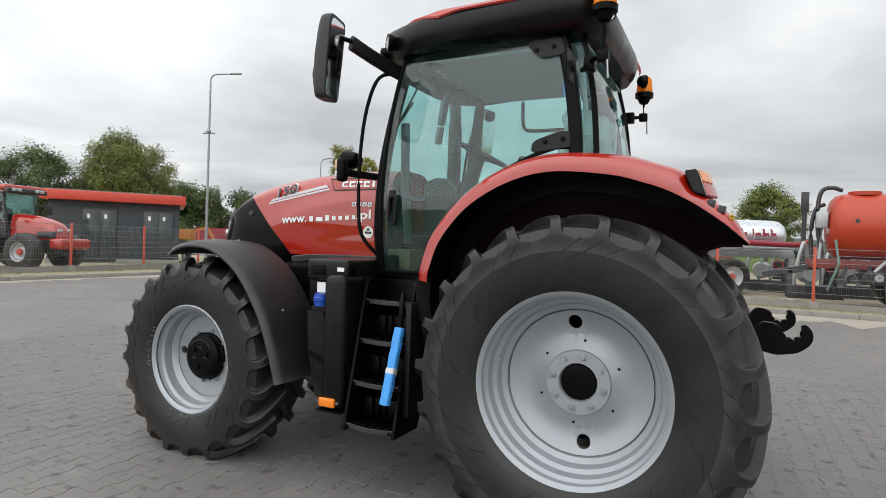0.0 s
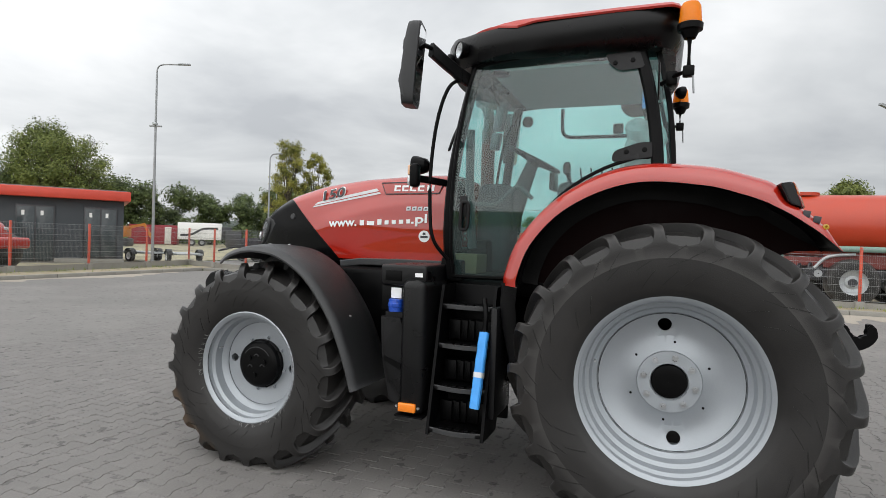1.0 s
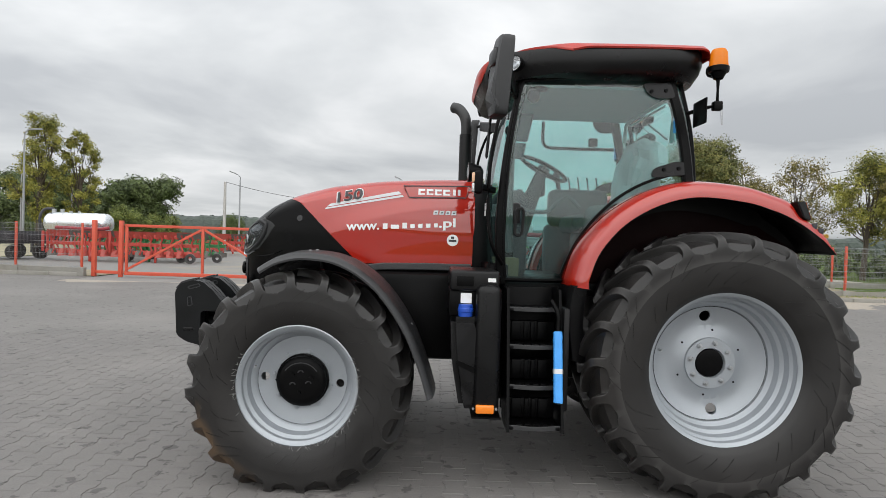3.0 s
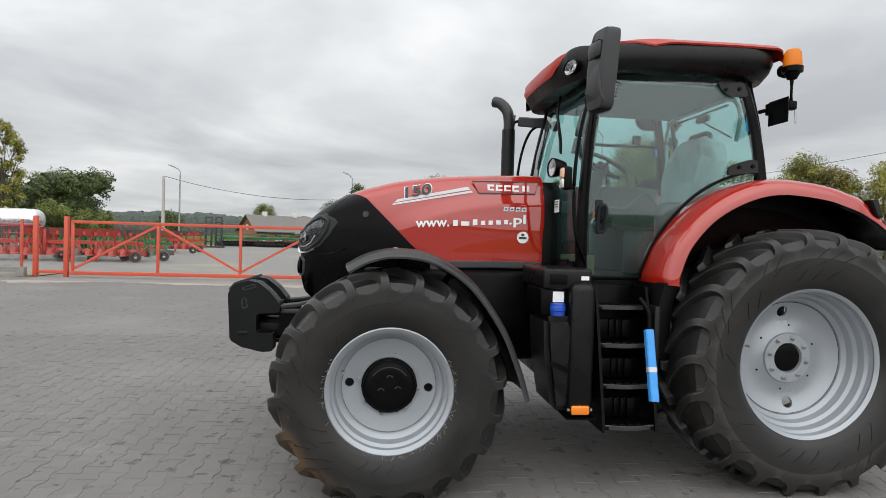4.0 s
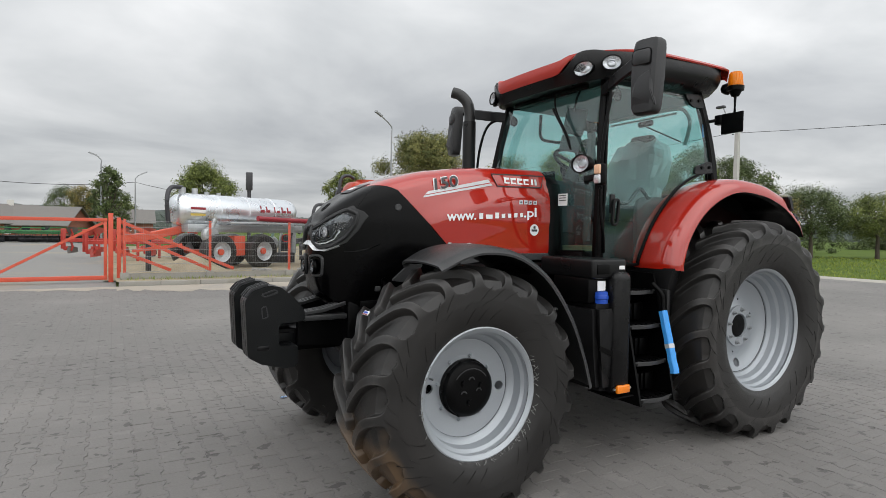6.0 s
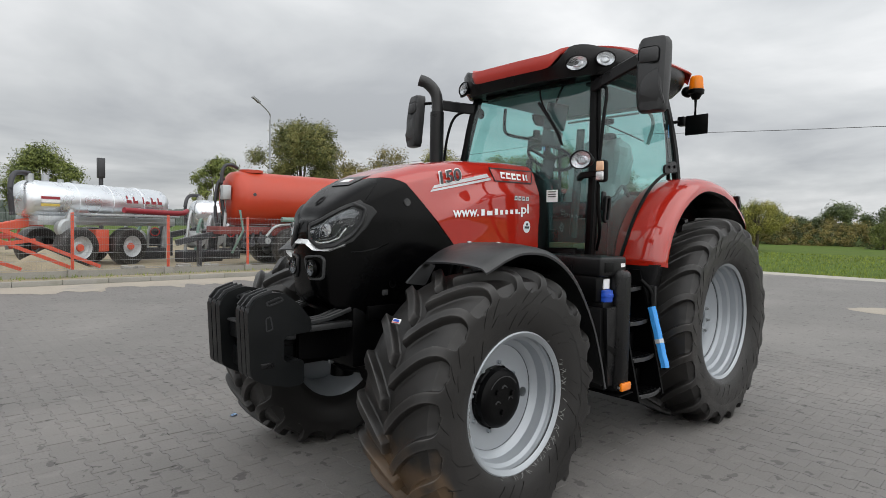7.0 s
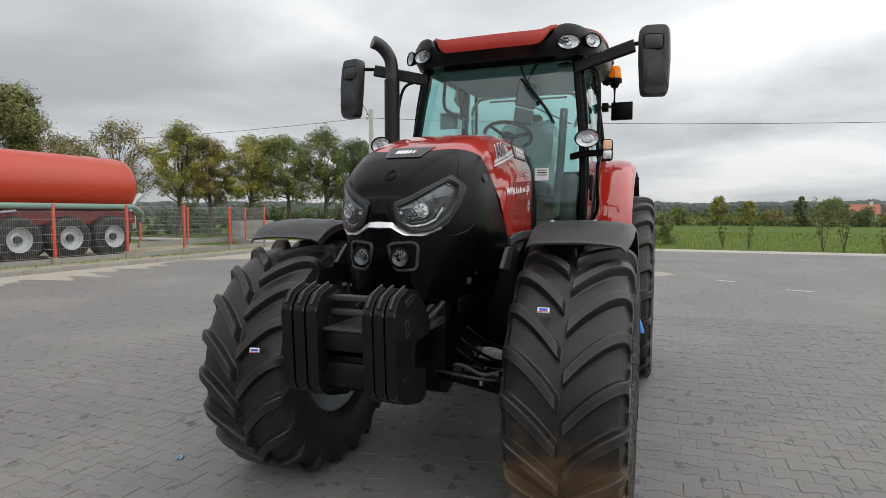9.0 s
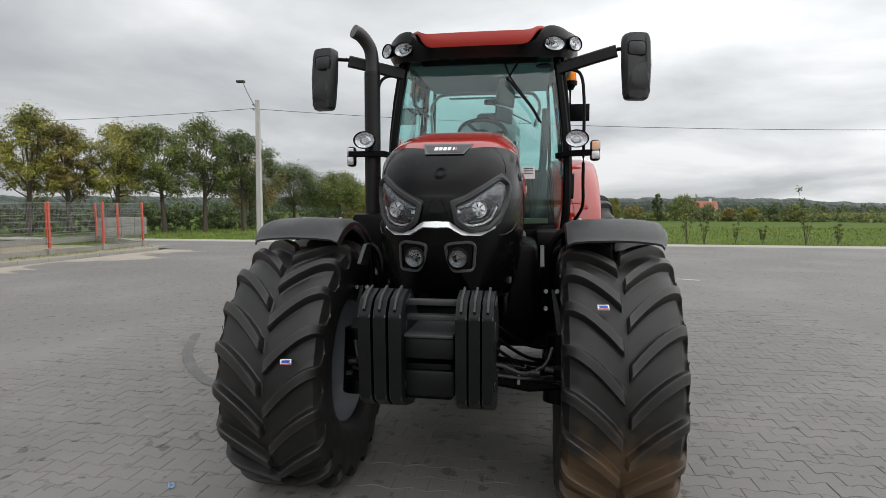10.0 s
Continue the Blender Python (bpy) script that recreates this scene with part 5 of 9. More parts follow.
part("rear_housing", B(-0.25, 0.42, -0.34, 0.34, 0.50, 1.30, 0.06), CHASSIS, chassis)
bm = bmesh.new()
cyl(bm, (0, -0.80, 0.822), (0, 0.80, 0.822), 0.11, seg=28)
cyl(bm, (0, -0.62, 0.822), (0, 0.62, 0.822), 0.17, seg=28)
part("rear_axle", bm, CHASSIS, chassis)
bm = bmesh.new()
sweep(bm, [(-2.66, -0.62, 0.62), (-2.66, -0.42, 0.60), (-2.66, -0.15, 0.64), (-2.66, 0.15, 0.64), (-2.66, 0.42, 0.60), (-2.66, 0.62, 0.62)], rect(0.075, 0.07, 0.02))
cyl(bm, (-2.66, -0.10, 0.64), (-2.66, 0.12, 0.64), 0.15, seg=24)
part("front_axle", bm, CHASSIS, chassis, "black front axle beam")
for s in (-1, 1):
    part("axle_knuckle", cyl(bmesh.new(), (-2.64, s * 0.58, 0.47), (-2.64, s * 0.58, 0.84), 0.085, 0.07, 20), CHASSIS, chassis)
    part("steering_cylinder", tube([(-2.80, s * 0.10, 0.66), (-2.80, s * 0.55, 0.62)], 0.026), CHASSIS, chassis)
    part("steering_rod", tube([(-2.80, s * 0.38, 0.63), (-2.78, s * 0.60, 0.61)], 0.013), CHROME, chassis)
    for k, (x, z) in enumerate(((-2.92, 0.82), (-2.86, 0.86), (-2.75, 0.90))):
        part("hydraulic_hose", tube([(x, s * 0.12, z + 0.16), (x - 0.04, s * 0.24, z + 0.02), (x + 0.02, s * 0.40, z - 0.10), (x + 0.1, s * 0.52, z - 0.14)], 0.009, 8, 5), CHASSIS, chassis)
    part("hose_clip", B(-2.885, -2.85, min(s * 0.36, s * 0.375), max(s * 0.36, s * 0.375), 0.62, 0.66, 0.002), GALV, chassis)
    for k in range(5):
        y = 0.22 + 0.07 * k
        part("hose_fitting", cyl(bmesh.new(), (-2.90 - 0.02 * (k % 2), s * y, 0.70 + 0.012 * (k % 3)), (-2.90 - 0.02 * (k % 2), s * (y + 0.045), 0.695 + 0.012 * (k % 3)), 0.013, seg=8), MATS["worn_cast"], chassis, "dull metal hose fitting")
    part("hydraulic_hose", tube([(-2.95, s * 0.16, 0.74), (-2.93, s * 0.28, 0.73), (-2.92, s * 0.40, 0.69), (-2.86, s * 0.50, 0.72), (-2.80, s * 0.54, 0.80)], 0.011, 8, 5), FEND, chassis)
    part("hydraulic_hose", tube([(-2.94, s * 0.14, 0.70), (-2.95, s * 0.26, 0.685), (-2.92, s * 0.42, 0.665), (-2.84, s * 0.54, 0.66)], 0.009, 8, 5), FEND, chassis)
    part("beam_edge", B(-2.75, -2.735, min(s * 0.16, s * 0.56), max(s * 0.16, s * 0.56), 0.672, 0.684, 0.003), MATS["worn_cast"], chassis)
    for y, z in ((0.505, 1.085), (0.565, 1.085), (0.505, 0.99)):
        part("stay_bolt", cyl(bmesh.new(), (-2.69, s * y, z), (-2.665, s * y, z), 0.011, seg=10), GALV, chassis)
    # pale plate under the nose side
    part("nose_support", B(-3.05, -2.50, s * 0.30 - 0.01, s * 0.30 + 0.01, 1.02, 1.10, 0.006), CHASSIS, chassis)

part("cab_support", B(-1.46, -1.30, -0.66, 0.66, 0.48, 1.24, 0.03), CHASSIS, chassis, "black cross frame under the cab")
for s in (-1, 1):
    bm = bmesh.new()
    plate(bm, rounded([(0.535, 1.09), (0.552, 1.09), (0.615, 0.83), (0.572, 0.82)], 0.008), lambda u, v, d: Vector((-2.66 + d, s * u, v)), 0.02)
    part("stay_plate", bm, FEND, chassis, "grey wedge plate inside the front wheel")

# front fenders
for s in (-1, 1):
    arc = smooth_line([(-2.918, 0, 1.372), (-2.79, 0, 1.441), (-2.62, 0, 1.474), (-2.39, 0, 1.440), (-2.16, 0, 1.295), (-1.97, 0, 1.045), (-1.86, 0, 0.80), (-1.795, 0, 0.60)], 6)
    bm = bmesh.new()
    top_rows, low_rows = [], []
    n = len(arc)
    for i, p in enumerate(arc):
        d = (arc[min(i + 1, n - 1)] - arc[max(i - 1, 0)]).normalized()
        nrm = Vector((-d.z, 0, d.x))
        inner = 0.60
        row, low = [], []
        for k, (y, dn) in enumerate(((inner, -0.045), (inner + 0.004, -0.02), (0.64, -0.002), (0.74, 0.006), (0.85, 0.009), (0.95, 0.005), (1.03, -0.004), (1.066, -0.012), (1.085, -0.036))):
            # the front corner is cut off
            yy = 0.60 + (y - 0.60) * (1.05 - 0.07 * max(0, 1 - i / 7) ** 2)
            row.append(Vector((p.x + nrm.x * dn, s * yy, p.z + nrm.z * dn)))
            low.append(Vector((p.x + nrm.x * (dn - 0.012), s * yy * 0.997, p.z + nrm.z * (dn - 0.012))))
        top_rows.append(row); low_rows.append(low)
    grid(bm, top_rows); grid(bm, low_rows)
    grid(bm, [top_rows[0], low_rows[0]]); grid(bm, [top_rows[-1], low_rows[-1]])
    grid(bm, [[r[0] for r in top_rows], [r[0] for r in low_rows]]); grid(bm, [[r[-1] for r in top_rows], [r[-1] for r in low_rows]])
    bmesh.ops.remove_doubles(bm, verts=bm.verts, dist=0.0005)
    ff = part("front_fender", bm, FEND, tractor, "arched black plastic front mudguard", 45)
    for x, y, z in ((-2.62, 0.68, 1.476), (-2.62, 0.90, 1.478), (-1.96, 0.92, 1.03), (-2.02, 0.98, 1.08)):
        part("fender_bolt", lathe(bmesh.new(), [(-0.004, 0.014), (0.006, 0.012), (0.008, 0.001)], Matrix.Translation((x, s * y, z)) @ Euler((radians(90), 0, 0) if z > 1.2 else (radians(60), 0, radians(-90))).to_matrix().to_4x4(), 12), STEEL, ff)
    part("fender_bracket", tube([(-2.60, s * 0.50, 0.95), (-2.60, s * 0.52, 1.30), (-2.60, s * 0.66, 1.44), (-2.60, s * 0.95, 1.455)], 0.022, 8, 4), CHASSIS, ff)
    part("fender_bracket", tube([(-2.40, s * 0.50, 0.95), (-2.30, s * 0.52, 1.20), (-2.24, s * 0.66, 1.32), (-2.22, s * 0.95, 1.31)], 0.022, 8, 4), CHASSIS, ff)
    bm = bmesh.new()
    plate(bm, rounded([(-2.92, 1.24), (-2.80, 1.34), (-2.70, 1.34), (-2.78, 1.22)], 0.02), lambda u, v, d: Vector((u, s * (0.47 + d), v)), 0.02)
    part("fender_stay", bm, FEND, ff)

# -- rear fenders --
# near-black red: the shade inside the wheel arch is put into the colour
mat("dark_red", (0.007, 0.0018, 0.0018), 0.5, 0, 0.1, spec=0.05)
for s in (-1, 1):
    arc = smooth_line([(-0.935, 0, 1.30), (-0.93, 0, 1.37), (-0.855, 0, 1.57), (-0.67, 0, 1.785), (-0.43, 0, 1.935), (-0.17, 0, 2.0), (0.156, 0, 1.982), (0.35, 0, 1.932), (0.465, 0, 1.886), (0.515, 0, 1.80), (0.585, 0, 1.764), (0.685, 0, 1.672), (0.73, 0, 1.60), (0.752, 0, 1.558)], 6)
    lip = smooth_line([(-0.84, 0, 1.29), (-0.835, 0, 1.355), (-0.768, 0, 1.532), (-0.612, 0, 1.712), (-0.395, 0, 1.838), (-0.16, 0, 1.893), (0.135, 0, 1.872), (0.30, 0, 1.83), (0.40, 0, 1.795), (0.465, 0, 1.762), (0.53, 0, 1.725), (0.64, 0, 1.648), (0.70, 0, 1.597), (0.750, 0, 1.553)], 6)
    n = len(arc)
    bm, un = bmesh.new(), bmesh.new()
    rows, rows2 = [], []
    for i, (p, q) in enumerate(zip(arc, lip)):
        f = i / (n - 1)
        wout = 1.0 - 0.02 * max(0, f - 0.85) / 0.15
        inn = 0.60 - 0.05 * f
        prof = [(inn, 0.5), (inn + 0.012, 0.08), (inn + 0.05, -0.04), (0.80, -0.08), (wout - 0.12, -0.04), (wout - 0.055, 0.10), (wout - 0.018, 0.34), (wout - 0.002, 0.68), (wout, 1.0)]
        place = lambda y, w: Vector((p.x + (q.x - p.x) * w, s * y, p.z + (q.z - p.z) * w))
        rows.append([place(y, w) for y, w in prof])
        rows2.append([place(y, w) for y, w in ((wout - 0.004, 0.98), (wout - 0.05, 1.04), (wout - 0.09, 0.70), (inn + 0.04, 0.55), (inn + 0.03, 1.6))])
    grid(bm, rows); grid(un, rows2)
    grid(bm, [rows[0], [q + Vector((0.012, 0, 0.0)) for q in rows[0]]])
    rf = part("rear_fender", bm, RED, tractor, "glossy red rear mudguard", 45)
    part("fender_liner", un, CHASSIS, rf, "black mudguard liner", 45)
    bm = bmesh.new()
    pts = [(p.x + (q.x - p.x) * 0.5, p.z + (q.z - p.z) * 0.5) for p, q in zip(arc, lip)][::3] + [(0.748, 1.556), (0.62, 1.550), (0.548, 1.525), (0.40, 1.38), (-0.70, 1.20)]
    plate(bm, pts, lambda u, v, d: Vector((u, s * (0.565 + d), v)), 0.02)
    part("fender_wall", bm, MATS["dark_red"], rf, "inner mudguard wall darkened to a near-black red")
    # black skirt in front below the red
    sk = bmesh.new()
    rows = []
    for x, z, w in ((-0.935, 1.31, 0.985), (-0.95, 1.18, 0.955), (-0.945, 1.05, 0.92), (-0.90, 0.80, 0.86)):
        rows.append([Vector((x + 0.02, s * 0.62, z)), Vector((x, s * 0.64, z)), Vector((x, s * (w - 0.04), z)), Vector((x + 0.012, s * (w - 0.01), z)), Vector((x + 0.06, s * w, z)), Vector((x + 0.10, s * (w - 0.01), z))])
    grid(sk, rows)
    part("fender_skirt", sk, BLACKP, rf, "black plastic mudguard skirt", 50)
    # tail lamp cluster on the rear corner
    def block(pts, bev):
        bm = bmesh.new()
        bmesh.ops.convex_hull(bm, input=[bm.verts.new((x, s * y, z)) for x, y, z in pts])
        bmesh.ops.dissolve_limit(bm, angle_limit=0.03, verts=bm.verts[:], edges=bm.edges[:])
        bmesh.ops.bevel(bm, geom=bm.edges[:], offset=bev, segments=2, affect="EDGES")
        return bm
    at = lambda t, y, dx=0.0: (0.528 + 0.043 * t + dx, y, 1.890 - 0.122 * t)
    front = [(0.470, y, 1.884) for y in (0.79, 0.998)] + [(0.515, y, 1.785) for y in (0.79, 0.998)] + [at(t, y, -0.003) for t in (0, 1) for y in (0.79, 0.996)]
    tl = part("tail_lamp", block(front, 0.006), BLACKP, rf, "tail lamp with orange and red lens")
    for t0, t1, mm, text in ((0.0, 0.47, ORANGE, "orange indicator lens"), (0.49, 1.0, REDLENS, "red tail lamp lens")):
        part("lamp_lens", block([at(t, y, dx) for t in (t0, t1) for y, dx in ((0.990, 0.0), (0.795, 0.0), (0.978, 0.006), (0.88, 0.034), (0.795, 0.046))], 0.006), mm, tl, text)
    for px, pz in ((0.590, 1.733), (0.634, 1.706)):
        b2 = Matrix.Translation((px, s * 0.984, pz)) @ Euler((0, radians(12), 0)).to_matrix().to_4x4()
        part("switch_panel", B(-0.016, 0.016, -0.008, 0.008, -0.017, 0.017, 0.003, m=b2), DARKD, rf)
    yr = mat("yellow_ring", (0.45, 0.27, 0.03), 0.4) if "yellow_ring" not in MATS else MATS["yellow_ring"]
    part("round_button", lathe(bmesh.new(), [(0.960, 0.013), (0.984, 0.013), (0.986, 0.007), (0.976, 0.001)] if s > 0 else [(-0.960, 0.013), (-0.984, 0.013), (-0.986, 0.007), (-0.976, 0.001)], Matrix.Translation((0.674, 0, 1.672)), 20), yr, rf)

# -- cab frame --
cab = part("cab_floor", B(-1.42, 0.0, -0.60, 0.60, 1.20, 1.30, 0.02), CHASSIS, tractor, "black cab floor")
part("cab_base", B(-1.46, -1.30, -0.60, 0.60, 1.22, 1.42, 0.02), CHASSIS, cab)


def door_y(z):
    """Half-width of the cab's side glass at height z."""
    return lerp_table([(1.25, 0.655), (1.5, 0.690), (1.8, 0.700), (2.1, 0.690), (2.4, 0.665), (2.72, 0.625)], z)


for s in (-1, 1):
    P = lambda x, z, o=0.0: Vector((x, s * (door_y(z) + o), z))
    ap = smooth_line([P(-1.355, 1.30, -0.01), P(-1.375, 1.60, -0.015), P(-1.36, 1.95, -0.02), P(-1.315, 2.30, -0.03), P(-1.235, 2.72, -0.035)], 5)
    part("a_pillar", sweep(bmesh.new(), ap, rect(0.028, 0.034, 0.012), up=(1, 0, 0)), CHASSIS, cab, "black front cab pillar")
    bp = smooth_line([P(-0.10, 2.00), P(-0.125, 2.25, -0.005), P(-0.17, 2.50, -0.01), P(-0.235, 2.75, -0.015)], 5)
    part("rear_pillar", sweep(bmesh.new(), bp, rect(0.028, 0.036, 0.012), up=(1, 0, 0)), CHASSIS, cab, "black rear cab pillar")
    rp = smooth_line([Vector((-0.01, s * 0.58, 1.85)), Vector((-0.02, s * 0.58, 2.1)), Vector((-0.05, s * 0.57, 2.4)), Vector((-0.12, s * 0.55, 2.72))], 5)
    part("rear_pillar", sweep(bmesh.new(), rp, rect(0.014, 0.016, 0.006), up=(1, 0, 0)), CHASSIS, cab)
    # door: curved glass with a dark border, hinges and handle
    outl = [(-1.335, 1.335), (-1.318, 1.318), (-0.975, 1.322), (-0.95, 1.345), (-0.93, 1.42), (-0.86, 1.58), (-0.74, 1.75), (-0.58, 1.90), (-0.40, 2.005), (-0.22, 2.065), (-0.135, 2.08), (-0.145, 2.25), (-0.175, 2.46), (-0.225, 2.69), (-0.26, 2.72), (-0.60, 2.735), (-1.0, 2.72), (-1.20, 2.69), (-1.25, 2.66), (-1.30, 2.40), (-1.335, 2.10), (-1.352, 1.8), (-1.35, 1.5)]
    sd = smooth_line([(x, 0, z) for x, z in outl] + [(outl[0][0], 0, outl[0][1])], 3)[:-1]
    bm = bmesh.new()
    cols = 10
    mid = [(q.x, q.z) for q in sd]
    zs = [1.32 + (2.73 - 1.32) * i / 24 for i in range(25)]
    rows = []
    for z in zs:
        xs = []
        for (xa, za), (xb, zb) in zip(mid, mid[1:] + mid[:1]):
            if (za - z) * (zb - z) <= 0 and za != zb:
                xs.append(xa + (xb - xa) * (z - za) / (zb - za))
        if len(xs) < 2:
            continue
        a, b = min(xs), max(xs)
        rows.append([P(a + (b - a) * i / cols, z, 0.004) for i in range(cols + 1)])
    grid(bm, rows)
    door = part("door_glass", bm, CABGL, cab, "green-tinted curved cab door glass", 60)
    part("door_seal", sweep(bmesh.new(), [P(x, z, 0.006) for x, z in mid], rect(0.010, 0.012, 0.004), up=(0, 1, 0), close=True), CHASSIS, door, "black door seal")
    part("door_handle", sweep(bmesh.new(), [P(x, z, 0.03) for x, z in rounded([(-1.285, 1.62), (-1.235, 1.62), (-1.225, 1.80), (-1.275, 1.80)], 0.03)], rect(0.010, 0.012, 0.004), up=(0, 1, 0), close=True), BLACKP, door, "black door handle")
    part("handle_plate", B(-1.295, -1.245, min(s * 0.70, s * 0.715), max(s * 0.70, s * 0.715), 1.70, 1.84, 0.006), BLACKP, door)
    for pts in ([(-0.42, 2.695), (-0.225, 2.705), (-0.19, 2.60), (-0.33, 2.59), (-0.39, 2.63)], [(-0.36, 2.04), (-0.105, 2.07), (-0.115, 2.15), (-0.20, 2.155), (-0.35, 2.105)]):
        bm = bmesh.new()
        plate(bm, rounded(pts, 0.03), lambda u, v, d: P(u, v, 0.022 + d), -0.02)
        hg = part("door_hinge", bm, BLACKP, door, "black door hinge plate", 30)
        cx, cz = sum(p[0] for p in pts) / len(pts), sum(p[1] for p in pts) / len(pts)
        for dx in (-0.05, 0.05):
            q = P(cx + dx, cz + dx * 0.1, 0.018)
            part("hinge_bolt", cyl(bmesh.new(), q, q + Vector((0, s * 0.014, 0)), 0.015, 0.012, 14), CHASSIS, hg)
    # vent sticker high on the glass
    part("glass_sticker", B(-0.20, -0.165, s * 0.655 - 0.002, s * 0.655 + 0.002, 2.36, 2.48, 0.0), WRAP, door, "small blue safety sticker")
    bm = lathe(bmesh.new(), [(0, 0.001), (0.004, 0.04), (0, 0.048)], Matrix.Translation(P(-1.17, 2.585, -0.01)), 20)
    part("speaker_disc", bm, CHASSIS, door)
    # rear quarter glass and rear window side
    bm = grid(bmesh.new(), [[P(-0.10, 2.03, -0.005), Vector((-0.05, s * 0.645, 2.0)), Vector((-0.01, s * 0.585, 1.95))], [P(-0.13, 2.35, -0.01), Vector((-0.08, s * 0.63, 2.35)), Vector((-0.05, s * 0.575, 2.35))], [P(-0.22, 2.70, -0.015), Vector((-0.17, s * 0.59, 2.72)), Vector((-0.12, s * 0.555, 2.72))]])
    part("quarter_glass", bm, CABGL, cab, "curved rear quarter glass", 70)
    # lower front side glass beside the bonnet
    bm = grid(bmesh.new(), [[Vector((-1.43, s * 0.345, z)), Vector((-1.41, s * 0.50, z)), P(-1.375, z, -0.03)] for z in (1.42, 1.7, 2.0)])

bm = grid(bmesh.new(), [[Vector((x + 0.05 * (y / 0.6) ** 2, y * w, z)) for y in (-0.62, -0.5, -0.35, -0.18, 0, 0.18, 0.35, 0.5, 0.62)] for x, w, z in ((-1.44, 1.02, 1.42), (-1.45, 1.03, 1.7), (-1.435, 1.02, 2.0), (-1.40, 0.98, 2.3), (-1.31, 0.92, 2.72))])
ws = part("windscreen", bm, CABGL, cab, "green-tinted windscreen", 70)
bm = sweep(bmesh.new(), [(-1.435, -0.60, 1.41), (-1.465, -0.3, 1.40), (-1.47, 0, 1.40), (-1.465, 0.3, 1.40), (-1.435, 0.60, 1.41)], rect(0.012, 0.02, 0.004))
part("screen_seal", bm, CHASSIS, ws)
part("wiper", tube([(-1.395, -0.20, 2.64), (-1.43, -0.26, 2.50), (-1.452, -0.42, 2.28), (-1.47, -0.48, 2.17)], 0.007, 8, 4), CHASSIS, ws, "black wiper arm")
part("wiper_blade", tube([(-1.425, -0.22, 2.52), (-1.455, -0.40, 2.30), (-1.468, -0.47, 2.18)], 0.011, 6, 3), CHASSIS, ws)
part("screen_sticker", B(-1.459, -1.456, -0.44, -0.34, 1.76, 1.85, 0.0), WHITE, ws, "white label with small pictograms")
for i in range(3):
    part("sticker_line", B(-1.4625, -1.460, -0.425, -0.355, 1.833 - i * 0.018, 1.839 - i * 0.018), DARKD, ws)
bm = grid(bmesh.new(), [[Vector((x + 0.02 * (1 - (y / 0.56) ** 2), y * w, z)) for y in (-0.56, -0.4, -0.2, 0, 0.2, 0.4, 0.56)] for x, w, z in ((0.0, 1.03, 1.90), (-0.015, 1.03, 2.2), (-0.055, 1.01, 2.45), (-0.12, 0.98, 2.72))])
part("rear_window", bm, CABGL, cab, "tinted rear window", 70)
part("rear_wall", B(-0.03, 0.02, -0.56, 0.56, 1.22, 1.92, 0.01), GREYI, cab, "dark lower rear wall of the cab")
for s in (-1, 1):
    part("inner_fender", B(-0.75, -0.04, min(s * 0.40, s * 0.555), max(s * 0.40, s * 0.555), 1.28, 1.86, 0.08, 3), GREYI, cab)


# -- roof --
def superpts(ax, ay, n, p=4.0, pf=None):
    """A superellipse; its -x half may have an exponent of its own."""
    out = []
    for i in range(n):
        t = 2 * math.pi * i / n
        c, s_ = math.cos(t), math.sin(t)
        q = pf if (pf and c < 0) else p
        out.append((ax * math.copysign(abs(c) ** (2 / q), c), ay * math.copysign(abs(s_) ** (2 / q), s_)))
    return out


FRONT_P = 3.4


def roof_front(v):
    return -0.755 - 0.775 * max(0.0, 1 - abs(v) ** FRONT_P) ** (1 / FRONT_P)


bm = bmesh.new()
rings = []
for z, ax, ay, cx in ((2.712, 0.58, 0.61, -0.70), (2.716, 0.68, 0.69, -0.70), (2.735, 0.745, 0.745, -0.735), (2.785, 0.775, 0.772, -0.752), (2.856, 0.777, 0.774, -0.755), (2.890, 0.763, 0.758, -0.755), (2.902, 0.70, 0.70, -0.755), (2.880, 0.40, 0.45, -0.755)):
    ring = []
    for a, b in superpts(ax, ay, 96, 7.0, FRONT_P):
        zz = z + 0.040 * ((a / 0.78) if z > 2.73 else 0)
        # the middle of the front edge hangs lower under the red panel; the lamp pods stand up beside it
        mid = 1 / (1 + math.exp((abs(b) - 0.455) * 44)) if a < 0 else 0
        if mid > 0.01:
            zz = min(zz, zz * (1 - mid) + mid * (2.735 + 0.24 * (a + 0.775)))
        if z > 2.8:
            zz += 0.008 / (1 + math.exp((0.62 - abs(b)) * 45))
            zz += 0.034 / (1 + math.exp((0.455 - abs(b)) * 45)) / (1 + math.exp((a + 0.60) * 40))
        zz = min(zz, 2.922 if a > -0.3 else 3)
        if a < -0.3 and z < 2.75:
            zz -= 0.035 * min(1, (-0.3 - a) / 0.4)
        ring.append(Vector((cx + a, b, zz)))
    rings.append(ring)
grid(bm, [r + r[:1] for r in rings])
bm.faces.new([bm.verts.new(p) for p in rings[0][::-1]])
bmesh.ops.remove_doubles(bm, verts=bm.verts, dist=0.0004)
roof = part("roof_shell", bm, BLACKP, cab, "black cab roof shell", 40)
part("roof_lining", B(-1.16, -0.10, -0.55, 0.55, 2.672, 2.690), ROOFL, cab, "roof lining with a painted teal cast")
